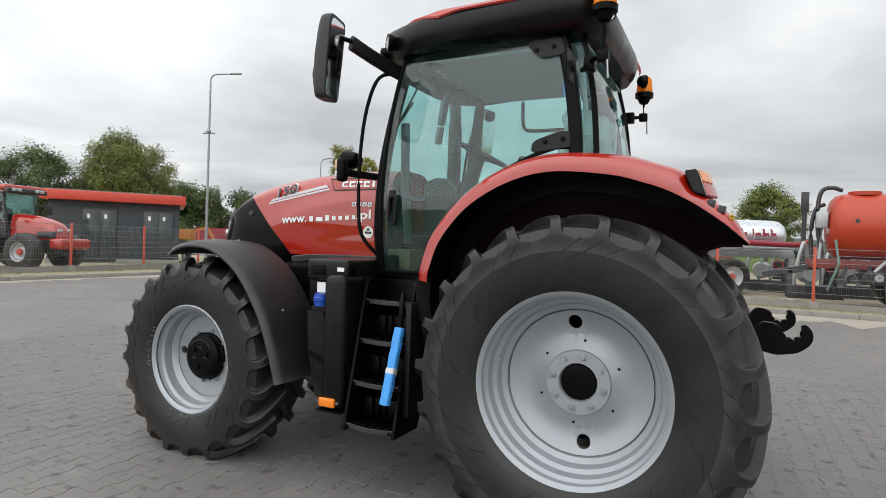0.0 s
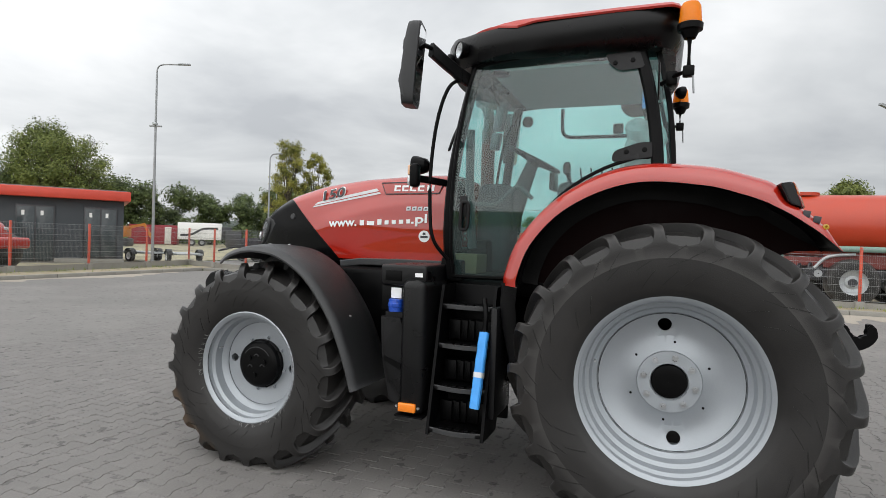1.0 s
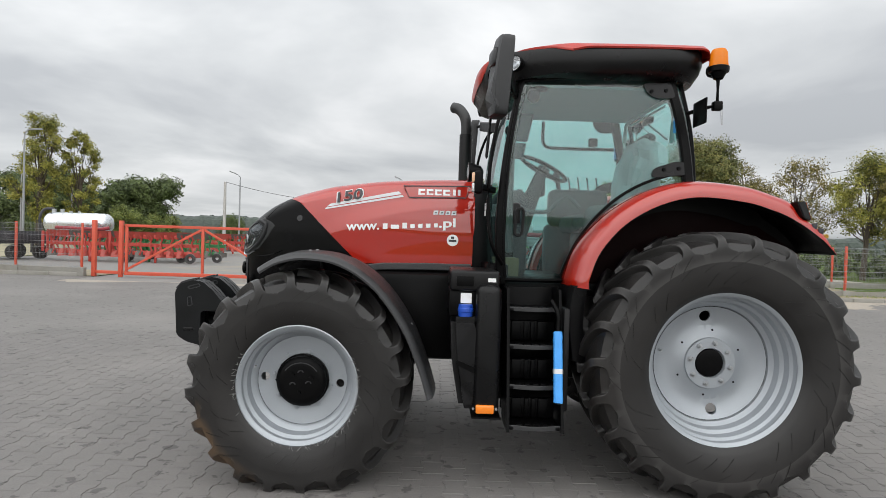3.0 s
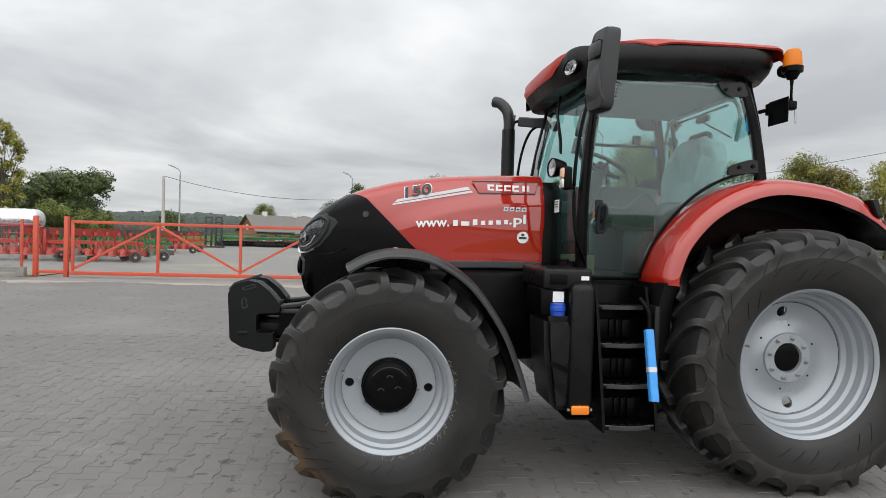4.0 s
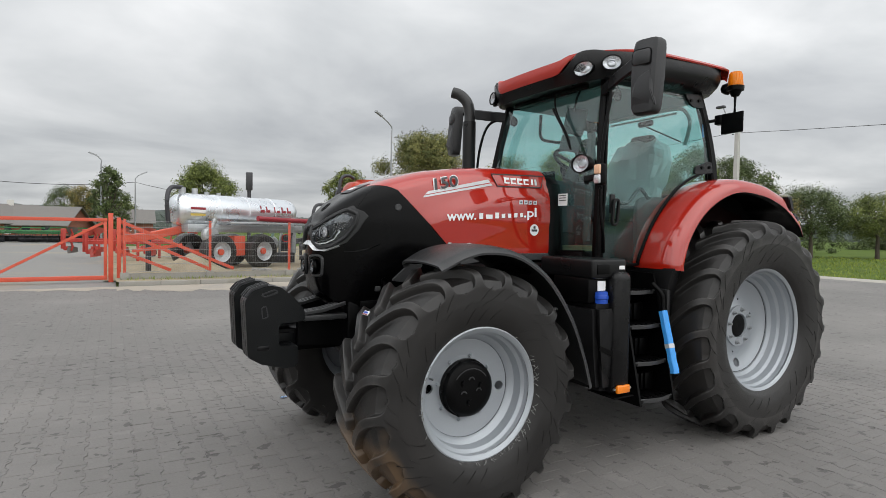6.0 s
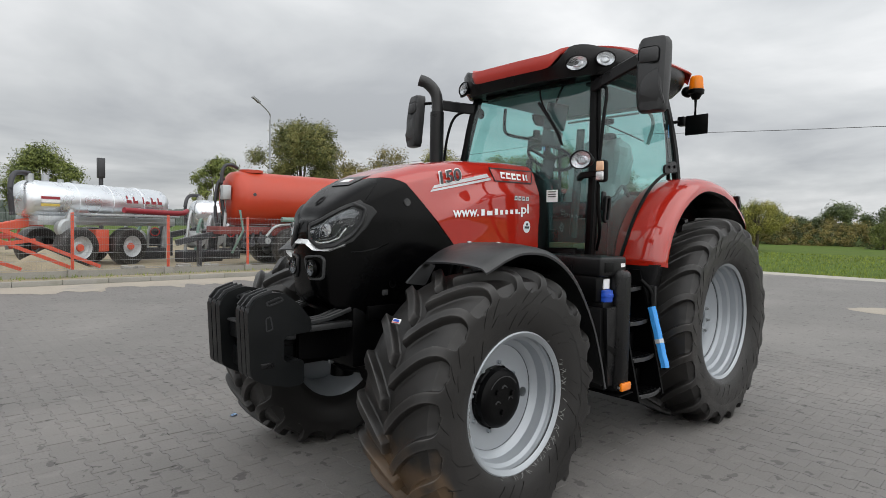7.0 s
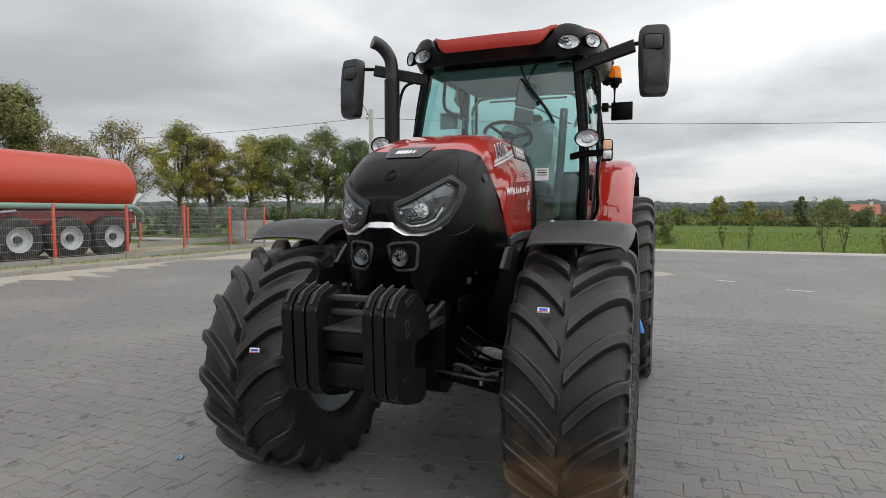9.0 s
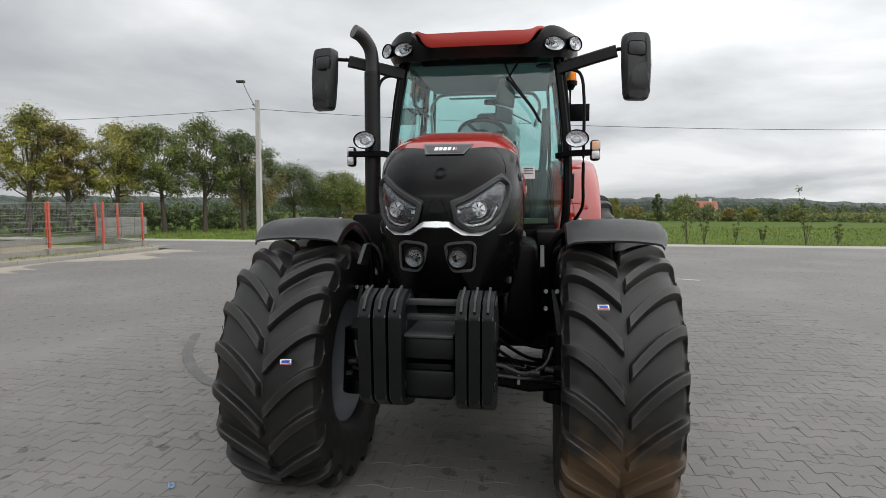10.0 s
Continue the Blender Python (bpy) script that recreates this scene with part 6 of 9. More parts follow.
# red roof panel: crowned, low at the front between the raised lamp pods
bm = bmesh.new()
rows = []
NU, NV = 40, 61
for i in range(NU):
    u = (i / (NU - 1)) ** 1.3
    row = []
    for j in range(NV):
        v = -1 + 2 * j / (NV - 1)
        xf = roof_front(v * 0.985) - 0.012 + 0.15 / (1 + math.exp(-(abs(v) - 0.60) * 40))
        x = xf + (0.018 - xf) * u
        half = 0.778 - 0.06 * max(0, (u - 0.9) / 0.1) ** 2
        y = half * v
        end = 1 / (1 + math.exp(-(abs(v) - 0.57) * 36))
        d = x + 1.545
        z = 2.912 + 0.020 * min(1, max(0, d) / 1.2) + 0.010 * (1 - v * v)
        z -= (1 - end) * (0.018 + 0.072 * max(0, 1 - d / 0.50) ** 1.6)
        z -= end * 0.022 / (1 + math.exp((x - xf - 0.06) * 40))
        z -= 0.026 * max(0, (abs(v) - 0.95) / 0.05) ** 2
        z -= 0.05 * max(0, (u - 0.95) / 0.05) ** 2
        row.append(Vector((x, y, z)))
    rows.append(row)
grid(bm, rows)
lip = []
for j, p in enumerate(rows[0]):
    v = -1 + 2 * j / (NV - 1)
    mid = 1 - 1 / (1 + math.exp(-(abs(v) - 0.54) * 36))
    lip.append((p + Vector((-0.010 * mid, 0, -0.060 * mid - 0.006)), p + Vector((0.008, 0, -0.084 * mid - 0.016))))
grid(bm, [rows[0], [q[0] for q in lip], [q[1] for q in lip]])
grid(bm, [[r[0] for r in rows], [r[0] + Vector((0, 0.008, -0.010)) for r in rows]])
grid(bm, [[r[-1] for r in rows], [r[-1] + Vector((0, -0.008, -0.010)) for r in rows]])
grid(bm, [rows[-1], [p + Vector((-0.01, 0, -0.03)) for p in rows[-1]]])
bmesh.ops.remove_doubles(bm, verts=bm.verts, dist=0.0004)
part("roof_panel", bm, REDROOF, roof, "red plastic roof panel", 50)


def oval_lamp(c, facing, rx, rz, parent, name="work_lamp", label="oval clear work lamp in a black housing", deep=0.05):
    """A lamp with housing, reflector and lens; facing is its heading in degrees about z from -x."""
    m = Matrix.Translation(c) @ Euler((0, 0, radians(facing))).to_matrix().to_4x4()
    def ell(prof):
        b = bmesh.new()
        rr = []
        for d, k in prof:
            rr.append([m @ Vector((-d, rx * k * math.cos(t), rz * k * math.sin(t))) for t in (2 * math.pi * i / 28 for i in range(28))])
        grid(b, [r + r[:1] for r in rr])
        return b
    h = part(name, ell([(-deep, 0.35), (-deep * 0.8, 0.75), (-0.01, 1.05), (0.012, 1.08), (0.014, 0.97), (0.004, 0.95)]), CHASSIS, parent, label)
    part("lamp_reflector", ell([(-0.012, 0.02), (-0.012, 0.3), (-0.004, 0.36), (-0.010, 0.55), (0.004, 0.95)]), CLEAR, h, "bright faceted reflector")
    part("lamp_glass", ell([(0.016, 0.01), (0.015, 0.5), (0.008, 0.96)]), LENS, h)
    return h


for s in (-1, 1):
    oval_lamp(Vector((roof_front(0.74) - 0.010, s * 0.568, 2.748)), -s * 16, 0.080, 0.052, roof)
    oval_lamp(Vector((-1.322, s * 0.722, 2.775)), -s * 42, 0.066, 0.052, roof)
    # rear work lamp under the roof edge
    oval_lamp(Vector((0.045, s * 0.70, 2.78)), 180 + s * 30, 0.045, 0.045, roof)

# mirrors on arms
for s in (-1, 1):
    arm = part("mirror_arm", sweep(bmesh.new(), [(-1.28, s * 0.60, 2.60), (-1.32, s * 0.70, 2.62), (-1.37, s * 0.88, 2.66), (-1.40, s * 1.02, 2.69)], rect(0.018, 0.045, 0.010)), BLACKP, cab, "black mirror arm")
    part("mirror_stem", tube([(-1.40, s * 1.02, 2.70), (-1.43, s * 1.10, 2.70)], 0.014), CHASSIS, arm)
    m = Matrix.Translation((-1.44, 1.20 if s > 0 else -1.150, 2.558 if s < 0 else 2.54)) @ Euler((0, radians(4), radians(-s * 12))).to_matrix().to_4x4()
    bm = bmesh.new()
    rr = []
    for x, k in ((-0.055, 0.55), (-0.048, 0.80), (-0.020, 0.98), (0.018, 1.0), (0.022, 0.95)):
        rr.append([m @ Vector((x - 0.02 * (1 - (c[1] / 0.24) ** 2) * (1 if x < 0 else 0), c[0] * k * (1 - 0.10 * max(0, -c[1] / 0.24)), c[1] * (0.97 + 0.03 * k))) for c in superpts(0.102, 0.238, 48, 9)])
    grid(bm, [r + r[:1] for r in rr])
    bm.faces.new([bm.verts.new(p) for p in rr[0][::-1]]); bm.faces.new([bm.verts.new(p) for p in rr[-1]])
    bmesh.ops.remove_doubles(bm, verts=bm.verts, dist=0.0004)
    part("mirror_housing", bm, MIRRP, arm, "tall black mirror housing", 40)
    part("mirror_step", B(-0.085, -0.040, -0.085 if s > 0 else -0.05, 0.05 if s > 0 else 0.085, 0.06, 0.17, 0.03, m=m), MIRRP, arm)
    # the lower half of the housing's back stands out as a flat wedge
    wd = bmesh.new()
    bmesh.ops.convex_hull(wd, input=[wd.verts.new(m @ Vector(q)) for q in ((-0.070, -0.05, 0.03), (-0.070, 0.05, -0.02), (-0.084, -0.06, -0.10), (-0.084, 0.06, -0.13), (-0.050, -0.085, -0.20), (-0.050, 0.080, -0.21), (-0.03, -0.085, 0.04), (-0.03, 0.085, 0.0), (-0.03, -0.085, -0.20), (-0.03, 0.085, -0.21))])
    bmesh.ops.dissolve_limit(wd, angle_limit=0.05, verts=wd.verts[:], edges=wd.edges[:])
    bmesh.ops.bevel(wd, geom=wd.edges[:], offset=0.004, segments=2, affect="EDGES")
    part("mirror_wedge", wd, MIRRP, arm)
    bm = bmesh.new()
    bm.faces.new([bm.verts.new(m @ Vector((0.0235, a, b + 0.055))) for a, b in superpts(0.090, 0.165, 32, 6)])
    part("mirror_glass", bm, MIRROR, arm, "flat mirror glass")
    bm = bmesh.new()
    bm.faces.new([bm.verts.new(m @ Vector((0.0235, a, b - 0.165))) for a, b in superpts(0.088, 0.055, 32, 6)])
    part("mirror_glass", bm, MIRROR, arm, "small wide-angle mirror glass")
    # bent handrail outside the A pillar
    part("hand_rail", tube([(-1.28, s * 0.62, 2.60), (-1.36, s * 0.76, 2.55), (-1.43, s * 0.79, 2.35), (-1.47, s * 0.79, 2.05), (-1.47, s * 0.79, 1.75), (-1.44, s * 0.79, 1.55), (-1.36, s * 0.72, 1.42)], 0.012, 10, 5), CHASSIS, cab, "bent black handrail")
    # work lamp and indicator on a bracket at bonnet height
    br = part("lamp_bracket", sweep(bmesh.new(), [(-1.42, s * 0.60, 1.93), (-1.50 if s < 0 else -1.66, s * 0.68, 1.94), (-1.55 if s < 0 else -1.66, s * (0.83 if s < 0 else 0.94), 1.94)], rect(0.018, 0.022, 0.006)), CHASSIS, cab, "black lamp bracket")
    oval_lamp(Vector((-1.60 if s < 0 else -1.72, -0.73 if s < 0 else 0.80, 2.035)), -s * 3, 0.080, 0.060, br, "work_lamp", "round clear lamp in a black housing", 0.09)
    c = Vector((-1.57, -0.865 if s < 0 else 0.955, 1.955 if s < 0 else 1.93))
    ind = part("indicator", B(c.x - 0.01, c.x + 0.05, c.y - 0.035, c.y + 0.035, c.z - 0.075, c.z + 0.075, 0.022, 3), CHASSIS, br, "side lamp with orange and clear lens")
    part("lamp_lens", B(c.x - 0.022, c.x - 0.002, c.y - 0.028, c.y + 0.028, c.z, c.z + 0.065, 0.009, 3), mat("pale_orange", (0.75, 0.45, 0.28), 0.2, 0, 0.1, coat=0.6) if "pale_orange" not in MATS else MATS["pale_orange"] if s < 0 else CLEAR, ind, "small lamp lens")
    part("lamp_lens", B(c.x - 0.022, c.x - 0.002, c.y - 0.028, c.y + 0.028, c.z - 0.065, c.z - 0.004, 0.009, 3), CLEAR, ind, "clear lens")
    # beacon on its post at the rear
    by = s * 0.775
    bx = 0.04
    bz = 2.715 if s < 0 else 2.64
    post = part("beacon_post", tube([(-0.10, s * 0.64, 2.50), (-0.02, s * 0.74, 2.52), (bx, by, 2.53), (bx, by, bz)], 0.014, 8), CHASSIS, cab, "black beacon bracket")
    part("bracket_joint", B(bx - 0.03, bx + 0.03, by - 0.025, by + 0.025, 2.495, 2.555, 0.008), CHASSIS, post)
    part("bracket_clamp", B(-0.075, -0.015, s * 0.70 - 0.03, s * 0.70 + 0.03, 2.47, 2.55, 0.008), CHASSIS, post)
    part("beacon_bulb", cyl(bmesh.new(), (bx, by, bz + 0.06), (bx, by, bz + 0.15), 0.022, 0.016, 12), CLEAR, post, "bright beacon bulb")
    part("beacon_base", lathe(bmesh.new(), [(0.0, 0.03), (0.04, 0.05), (0.045, 0.066), (0.078, 0.068), (0.083, 0.06)], Matrix.Translation((bx, by, bz - 0.01)) @ Euler((radians(90), 0, 0)).to_matrix().to_4x4(), 28), CHASSIS, post, "black beacon base")
    part("beacon_lens", lathe(bmesh.new(), [(0.080, 0.061), (0.10, 0.059), (0.175, 0.053), (0.195, 0.042), (0.203, 0.001)], Matrix.Translation((bx, by, bz - 0.01)) @ Euler((radians(90), 0, 0)).to_matrix().to_4x4(), 28), AMBER, post, "translucent orange beacon lens")
    pl = part("plate_holder", B(-0.115, -0.105, s * 0.85 - 0.10, s * 0.85 + 0.09, 2.375, 2.54, 0.006, m=Matrix.Translation((0.0, 0, 0))), CHASSIS, post, "black marker plate")
    part("plate_stem", tube([(0.06, s * 0.79, 2.55), (0.07, s * 0.79, 2.40)], 0.006, 6), STEEL, post)

# exhaust stack
ex = smooth_line([(-1.56, 0.785, 1.36), (-1.56, 0.785, 1.9), (-1.56, 0.785, 2.45), (-1.56, 0.785, 2.64), (-1.58, 0.80, 2.74), (-1.63, 0.845, 2.81), (-1.68, 0.89, 2.835)], 5)
exo = part("exhaust", sweep(bmesh.new(), ex, circle(0.050, 18), up=(0, 1, 0)), FEND, cab, "black upright exhaust with a bent end", 50)
part("exhaust_guard", cyl(bmesh.new(), (-1.56, 0.785, 1.45), (-1.56, 0.785, 2.56), 0.060, seg=26), BLACKP, exo, "perforated heat guard")
part("exhaust_box", B(-1.75, -1.45, 0.60, 0.90, 1.10, 1.50, 0.04), CHASSIS, exo)

# -- tank and steps on the near side, a plain tank on the far one --
tank = part("fuel_tank", B(-1.55, -1.385, -1.03, -0.62, 0.47, 1.30, 0.05, 4), BLACKP, tractor, "black plastic fuel tank")
bm = bmesh.new()
bmesh.ops.convex_hull(bm, input=[bm.verts.new((x, y, z)) for x, z in ((-1.705, 1.088), (-1.50, 1.092), (-1.50, 0.50), (-1.635, 0.50), (-1.690, 0.80)) for y in (-1.005 + 0.02 * (z < 0.7), -0.62)])
bmesh.ops.dissolve_limit(bm, angle_limit=0.03, verts=bm.verts[:], edges=bm.edges[:])
bmesh.ops.bevel(bm, geom=bm.edges[:], offset=0.032, segments=4, affect="EDGES")
part("tank_front", bm, BLACKP, tank, "moulded tapered front part of the tank", 40)
bm = bmesh.new()
plate(bm, rounded([(-1.66, 0.82), (-1.545, 0.775), (-1.545, 0.735), (-1.665, 0.79)], 0.008), lambda u, v, d: Vector((u, -1.004 + d, v)), 0.01)
part("tank_groove", bm, CHASSIS, tank, "slanted hollow in the tank side")
part("tank_top", B(-1.715, -1.40, -0.98, -0.45, 1.255, 1.385, 0.02, 3), BLACKP, tank)
part("tank_window", B(-1.675, -1.565, -0.985, -0.978, 1.285, 1.35, 0.002), CHASSIS, tank)
part("tank_mount", B(-1.72, -1.53, -0.95, -0.60, 1.09, 1.26, 0.015), CHASSIS, tank)
part("tank_panel", B(-1.645, -1.575, -0.958, -0.952, 1.175, 1.24, 0.0), WHITE, tank, "white filler label")
cap = lathe(bmesh.new(), [(0.0, 0.02), (0.0, 0.044), (0.028, 0.046), (0.032, 0.050), (0.052, 0.050), (0.056, 0.046), (0.074, 0.045), (0.078, 0.038), (0.078, 0.001)], Matrix.Translation((-1.612, -0.955, 1.092)) @ Euler((radians(90), 0, 0)).to_matrix().to_4x4(), 28)
part("filler_cap", cap, BLUECAP, tank, "blue filler cap")
part("fuel_cap", lathe(bmesh.new(), [(0, 0.05), (0.05, 0.05), (0.055, 0.044), (0.06, 0.001)], Matrix.Translation((-1.44, -0.93, 1.30)) @ Euler((radians(90), 0, 0)).to_matrix().to_4x4(), 24), CHASSIS, tank)
part("cap_sticker", B(-1.475, -1.425, -0.983, -0.980, 1.315, 1.34), WHITE, tank)
part("side_marker", B(-1.535, -1.42, -1.052, -1.028, 0.495, 0.55, 0.008), ORANGE, tank, "orange side marker lamp")
for dx in (-0.072, 0.072):
    part("marker_screw", cyl(bmesh.new(), (-1.4775 + dx, -1.04, 0.524), (-1.4775 + dx, -1.026, 0.524), 0.008, seg=8), STEEL, tank)
part("tank_lip", B(-1.56, -1.375, -1.045, -0.80, 0.462, 0.472, 0.003), CHASSIS, tank)

steps = part("step_frame", B(-1.335, -0.945, -0.66, -0.63, 0.42, 1.27, 0.01), CHASSIS, tractor, "black moulded access steps")
for i, z in enumerate((0.415, 0.655, 0.90, 1.135)):
    y1 = -1.06 + 0.058 * i
    x0, x1 = -1.325, -1.005 + 0.005 * i
    st = part("step_tread", B(x0, x1, y1, y1 + 0.20, z - 0.012, z + 0.012, 0.006), CHASSIS, steps, "black step tread with raised grip")
    part("step_edge", sweep(bmesh.new(), smooth_line([(x0, y1 + 0.01, z + 0.004), ((x0 + x1) / 2, y1 - 0.018, z + 0.004), (x1, y1 + 0.01, z + 0.004)], 6), rect(0.004, 0.014, 0.002)), FEND, st)
    for k in range(5):
        x = x0 + 0.05 + k * 0.053
        part("grip_tooth", B(x, x + 0.035, y1 + 0.02, y1 + 0.07, z + 0.010, z + 0.020, 0.003), CHASSIS, st)
    if i == 3:
        continue
    part("riser", B(x0 + 0.01, x1 - 0.01, y1 + 0.16, y1 + 0.19, z + 0.02, z + 0.15, 0.004), CHASSIS, st)
    for k, (dx, w) in enumerate(((0.03, 0.065), (0.115, 0.028), (0.16, 0.028), (0.205, 0.06))):
        part("riser_rib", B(x0 + dx, x0 + dx + w, y1 + 0.140, y1 + 0.162, z + 0.03, z + 0.15, 0.005), CHASSIS, st)
for x in (-1.34, -1.0):
    bm = bmesh.new()
    plate(bm, [(-1.07, 0.39), (-0.80, 0.39), (-0.62, 0.80), (-0.62, 1.27), (-0.86, 1.27), (-0.90, 1.13)], lambda u, v, d: Vector((x + d, u, v)), 0.018)
    part("step_side", bm, CHASSIS, steps, "black step side plate")
part("side_shield", B(-0.985, -0.945, -0.98, -0.62, 0.50, 1.16, 0.012), BLACKP, steps, "black plastic shield by the wheel")
part("grab_rail", tube([(-1.05, -0.90, 1.20), (-1.02, -0.965, 1.12), (-1.02, -0.985, 0.98), (-1.03, -1.10, 0.58)], 0.016, 10, 4), CHASSIS, steps, "grab rail")
a, b = Vector((-1.022, -0.975, 1.01)), Vector((-1.031, -1.098, 0.59))
bm = bmesh.new()
sweep(bm, [a + (b - a) * i / 14 + Vector((0.001 * math.sin(i * 2.1), 0.0015 * math.cos(i * 1.7), 0)) for i in range(15)], rect(0.027, 0.022, 0.007), up=(0, 1, 0))
part("rail_wrap", bm, WRAP, steps, "blue protective foil on the grab rail")
part("wrap_tape", sweep(bmesh.new(), [a + (b - a) * 0.53, a + (b - a) * 0.60], rect(0.029, 0.024, 0.007), up=(0, 1, 0)), SILVERD, steps)
part("battery_box", B(-1.70, -1.0, 0.58, 1.0, 0.50, 1.22, 0.05, 3), BLACKP, tractor, "black plastic box on the far side")
part("underbody", B(-2.42, -1.5, -0.46, 0.46, 0.70, 1.33, 0.05), CHASSIS, chassis)
for z in (0.76, 0.80, 0.86):
    part("pipe", tube([(-2.35, -0.40, z), (-1.66, -0.44, z)], 0.010, 8), STEEL if z < 0.78 else CHASSIS, chassis)

# -- rear linkage hooks --
for s in (-1, 1):
    lk = part("lower_link", sweep(bmesh.new(), [(0.35, s * 0.32, 0.70), (0.70, s * 0.40, 1.02), (0.86, s * 0.43, 1.10)], rect(0.022, 0.045, 0.01)), CHASSIS, tractor, "black lower link arm with a claw hook")
    out = [(0.80, 1.02), (0.90, 1.00), (1.00, 1.02), (1.055, 1.07), (1.062, 1.12), (1.035, 1.165), (1.005, 1.16), (1.018, 1.115), (0.995, 1.085), (0.955, 1.08), (0.93, 1.10), (0.93, 1.13), (0.90, 1.16), (0.83, 1.165), (0.79, 1.10)]
    bm = bmesh.new()
    plate(bm, rounded(out, 0.02, 3), lambda u, v, d: Vector((u, s * (0.40 + d), v)), 0.055)
    bmesh.ops.bevel(bm, geom=[e for e in bm.edges if abs(e.verts[0].co.y - e.verts[1].co.y) < 1e-6], offset=0.008, segments=2, affect="EDGES")
    part("claw_hook", bm, CHASSIS, lk, "black claw hook", 30)
    part("lift_rod", tube([(0.70, s * 0.40, 1.04), (0.45, s * 0.36, 1.45)], 0.025), CHASSIS, lk)

# -- cab inside --
dash = part("dashboard", B(-1.36, -1.10, -0.17, 0.17, 1.30, 1.98, 0.07, 3), FABRIC, cab, "dark grey dashboard")
part("steering_column", cyl(bmesh.new(), (-1.16, 0, 1.66), (-0.985, 0, 2.13), 0.085, 0.045), FABRIC, dash)
m = Matrix.Translation((-0.965, 0, 2.165)) @ Euler((0, radians(27), 0)).to_matrix().to_4x4()
bm = bmesh.new()
sweep(bm, [m @ Vector((0.195 * math.cos(t), 0.195 * math.sin(t), 0)) for t in (2 * math.pi * i / 40 for i in range(40))], circle(0.016, 10), up=(0.47, 0, 0.88), close=True)
for t in (0.4, 2.5, 4.6):
    cyl(bm, m @ Vector((0.03 * math.cos(t), 0.03 * math.sin(t), -0.02)), m @ Vector((0.19 * math.cos(t), 0.19 * math.sin(t), 0)), 0.014, seg=8)
cyl(bm, m @ Vector((0, 0, -0.04)), m @ Vector((0, 0, 0.01)), 0.05, seg=20)
part("steering_wheel", bm, CHASSIS, dash, "black steering wheel")
seat = part("driver_seat", B(-0.78, -0.28, -0.26, 0.26, 1.66, 1.80, 0.05, 3), FABRIC, cab, "dark driver's seat under a clear film")
part("seat_base", B(-0.70, -0.34, -0.20, 0.20, 1.28, 1.67, 0.04), GREYI, seat)
bk = Matrix.Translation((-0.30, 0, 1.74)) @ Euler((0, radians(12), 0)).to_matrix().to_4x4()
part("seat_back", B(-0.07, 0.07, -0.25, 0.25, 0.0, 0.56, 0.06, 3, m=bk), FABRIC, seat)
part("head_rest", B(-0.04, 0.05, -0.13, 0.13, 0.57, 0.74, 0.04, 3, m=bk), FABRIC, seat)
bm = box(bmesh.new(), -0.11, 0.11, -0.29, 0.29, -0.05, 0.66, 0.08, 3, m=bk)
bmesh.ops.subdivide_edges(bm, edges=bm.edges[:], cuts=5, use_grid_fill=True)
for v in bm.verts:
    v.co += Vector((noise.noise(v.co * 7), noise.noise(v.co * 7 + Vector((7, 0, 0))), noise.noise(v.co * 7 + Vector((0, 7, 0))))) * 0.05
    v.co += Vector((noise.noise(v.co * 19), noise.noise(v.co * 19 + Vector((3, 0, 0))), 0)) * 0.018
part("seat_film", bm, FILMP, seat, "crumpled clear plastic film", 20)
part("arm_console", B(-0.85, -0.34, 0.30, 0.46, 1.72, 2.04, 0.06, 3), GREYI, cab, "grey armrest console")
for i in range(4):
    x = -0.66 + i * 0.08
    part("lever", tube([(x, 0.37, 2.02), (x - 0.02, 0.37, 2.15)], 0.006, 8), CHASSIS, cab, "thin control lever")
part("side_console", B(-0.86, -0.20, 0.40, 0.555, 1.30, 1.74, 0.05, 3), GREYI, cab, "dark side console")
part("floor_mat", B(-1.30, -0.80, -0.58, 0.40, 1.302, 1.33, 0.01), CHASSIS, cab)
part("pedal_cover", B(-1.38, -1.22, -0.30, 0.40, 1.32, 1.56, 0.03), CHASSIS, cab)
part("monitor", B(-0.92, -0.88, 0.36, 0.56, 1.98, 2.12, 0.01), CHASSIS, cab, "small black monitor")
part("rear_guard", tube([(-0.13, 0.56, 2.16), (-0.13, 0.585, 2.50), (-0.14, 0.54, 2.60), (-0.15, 0.44, 2.650), (-0.15, 0.0, 2.655), (-0.15, -0.36, 2.650), (-0.14, -0.45, 2.60), (-0.13, -0.48, 2.50), (-0.12, -0.43, 2.33)], 0.016, 8, 5), PALET, cab, "pale bent tube frame before the rear window")
part("guard_bar", tube([(-0.15, 0.40, 2.612), (-0.15, -0.36, 2.612)], 0.010, 8), PALET, cab)
part("guard_bar", tube([(-0.15, 0.02, 2.57), (-0.14, -0.40, 2.36)], 0.007, 6), GREYI, cab)
part("rear_bracket", B(-0.17, -0.12, -0.10, 0.06, 2.545, 2.60, 0.02), CHASSIS, cab)
part("inner_frame", tube([(-0.87, 0.60, 2.67), (-0.87, 0.61, 2.52), (-0.85, 0.61, 2.46), (-0.78, 0.61, 2.437), (-0.45, 0.61, 2.436), (-0.22, 0.60, 2.436)], 0.015, 8, 4), CHASSIS, cab, "black bent handrail inside the far door")
part("inner_lamp", B(-0.46, -0.38, 0.56, 0.60, 2.45, 2.53, 0.012), CHASSIS, cab)
part("air_duct", tube([(-1.28, -0.46, 1.5), (-1.30, -0.50, 1.9), (-1.30, -0.52, 2.3)], 0.03, 8), GREYI, cab)
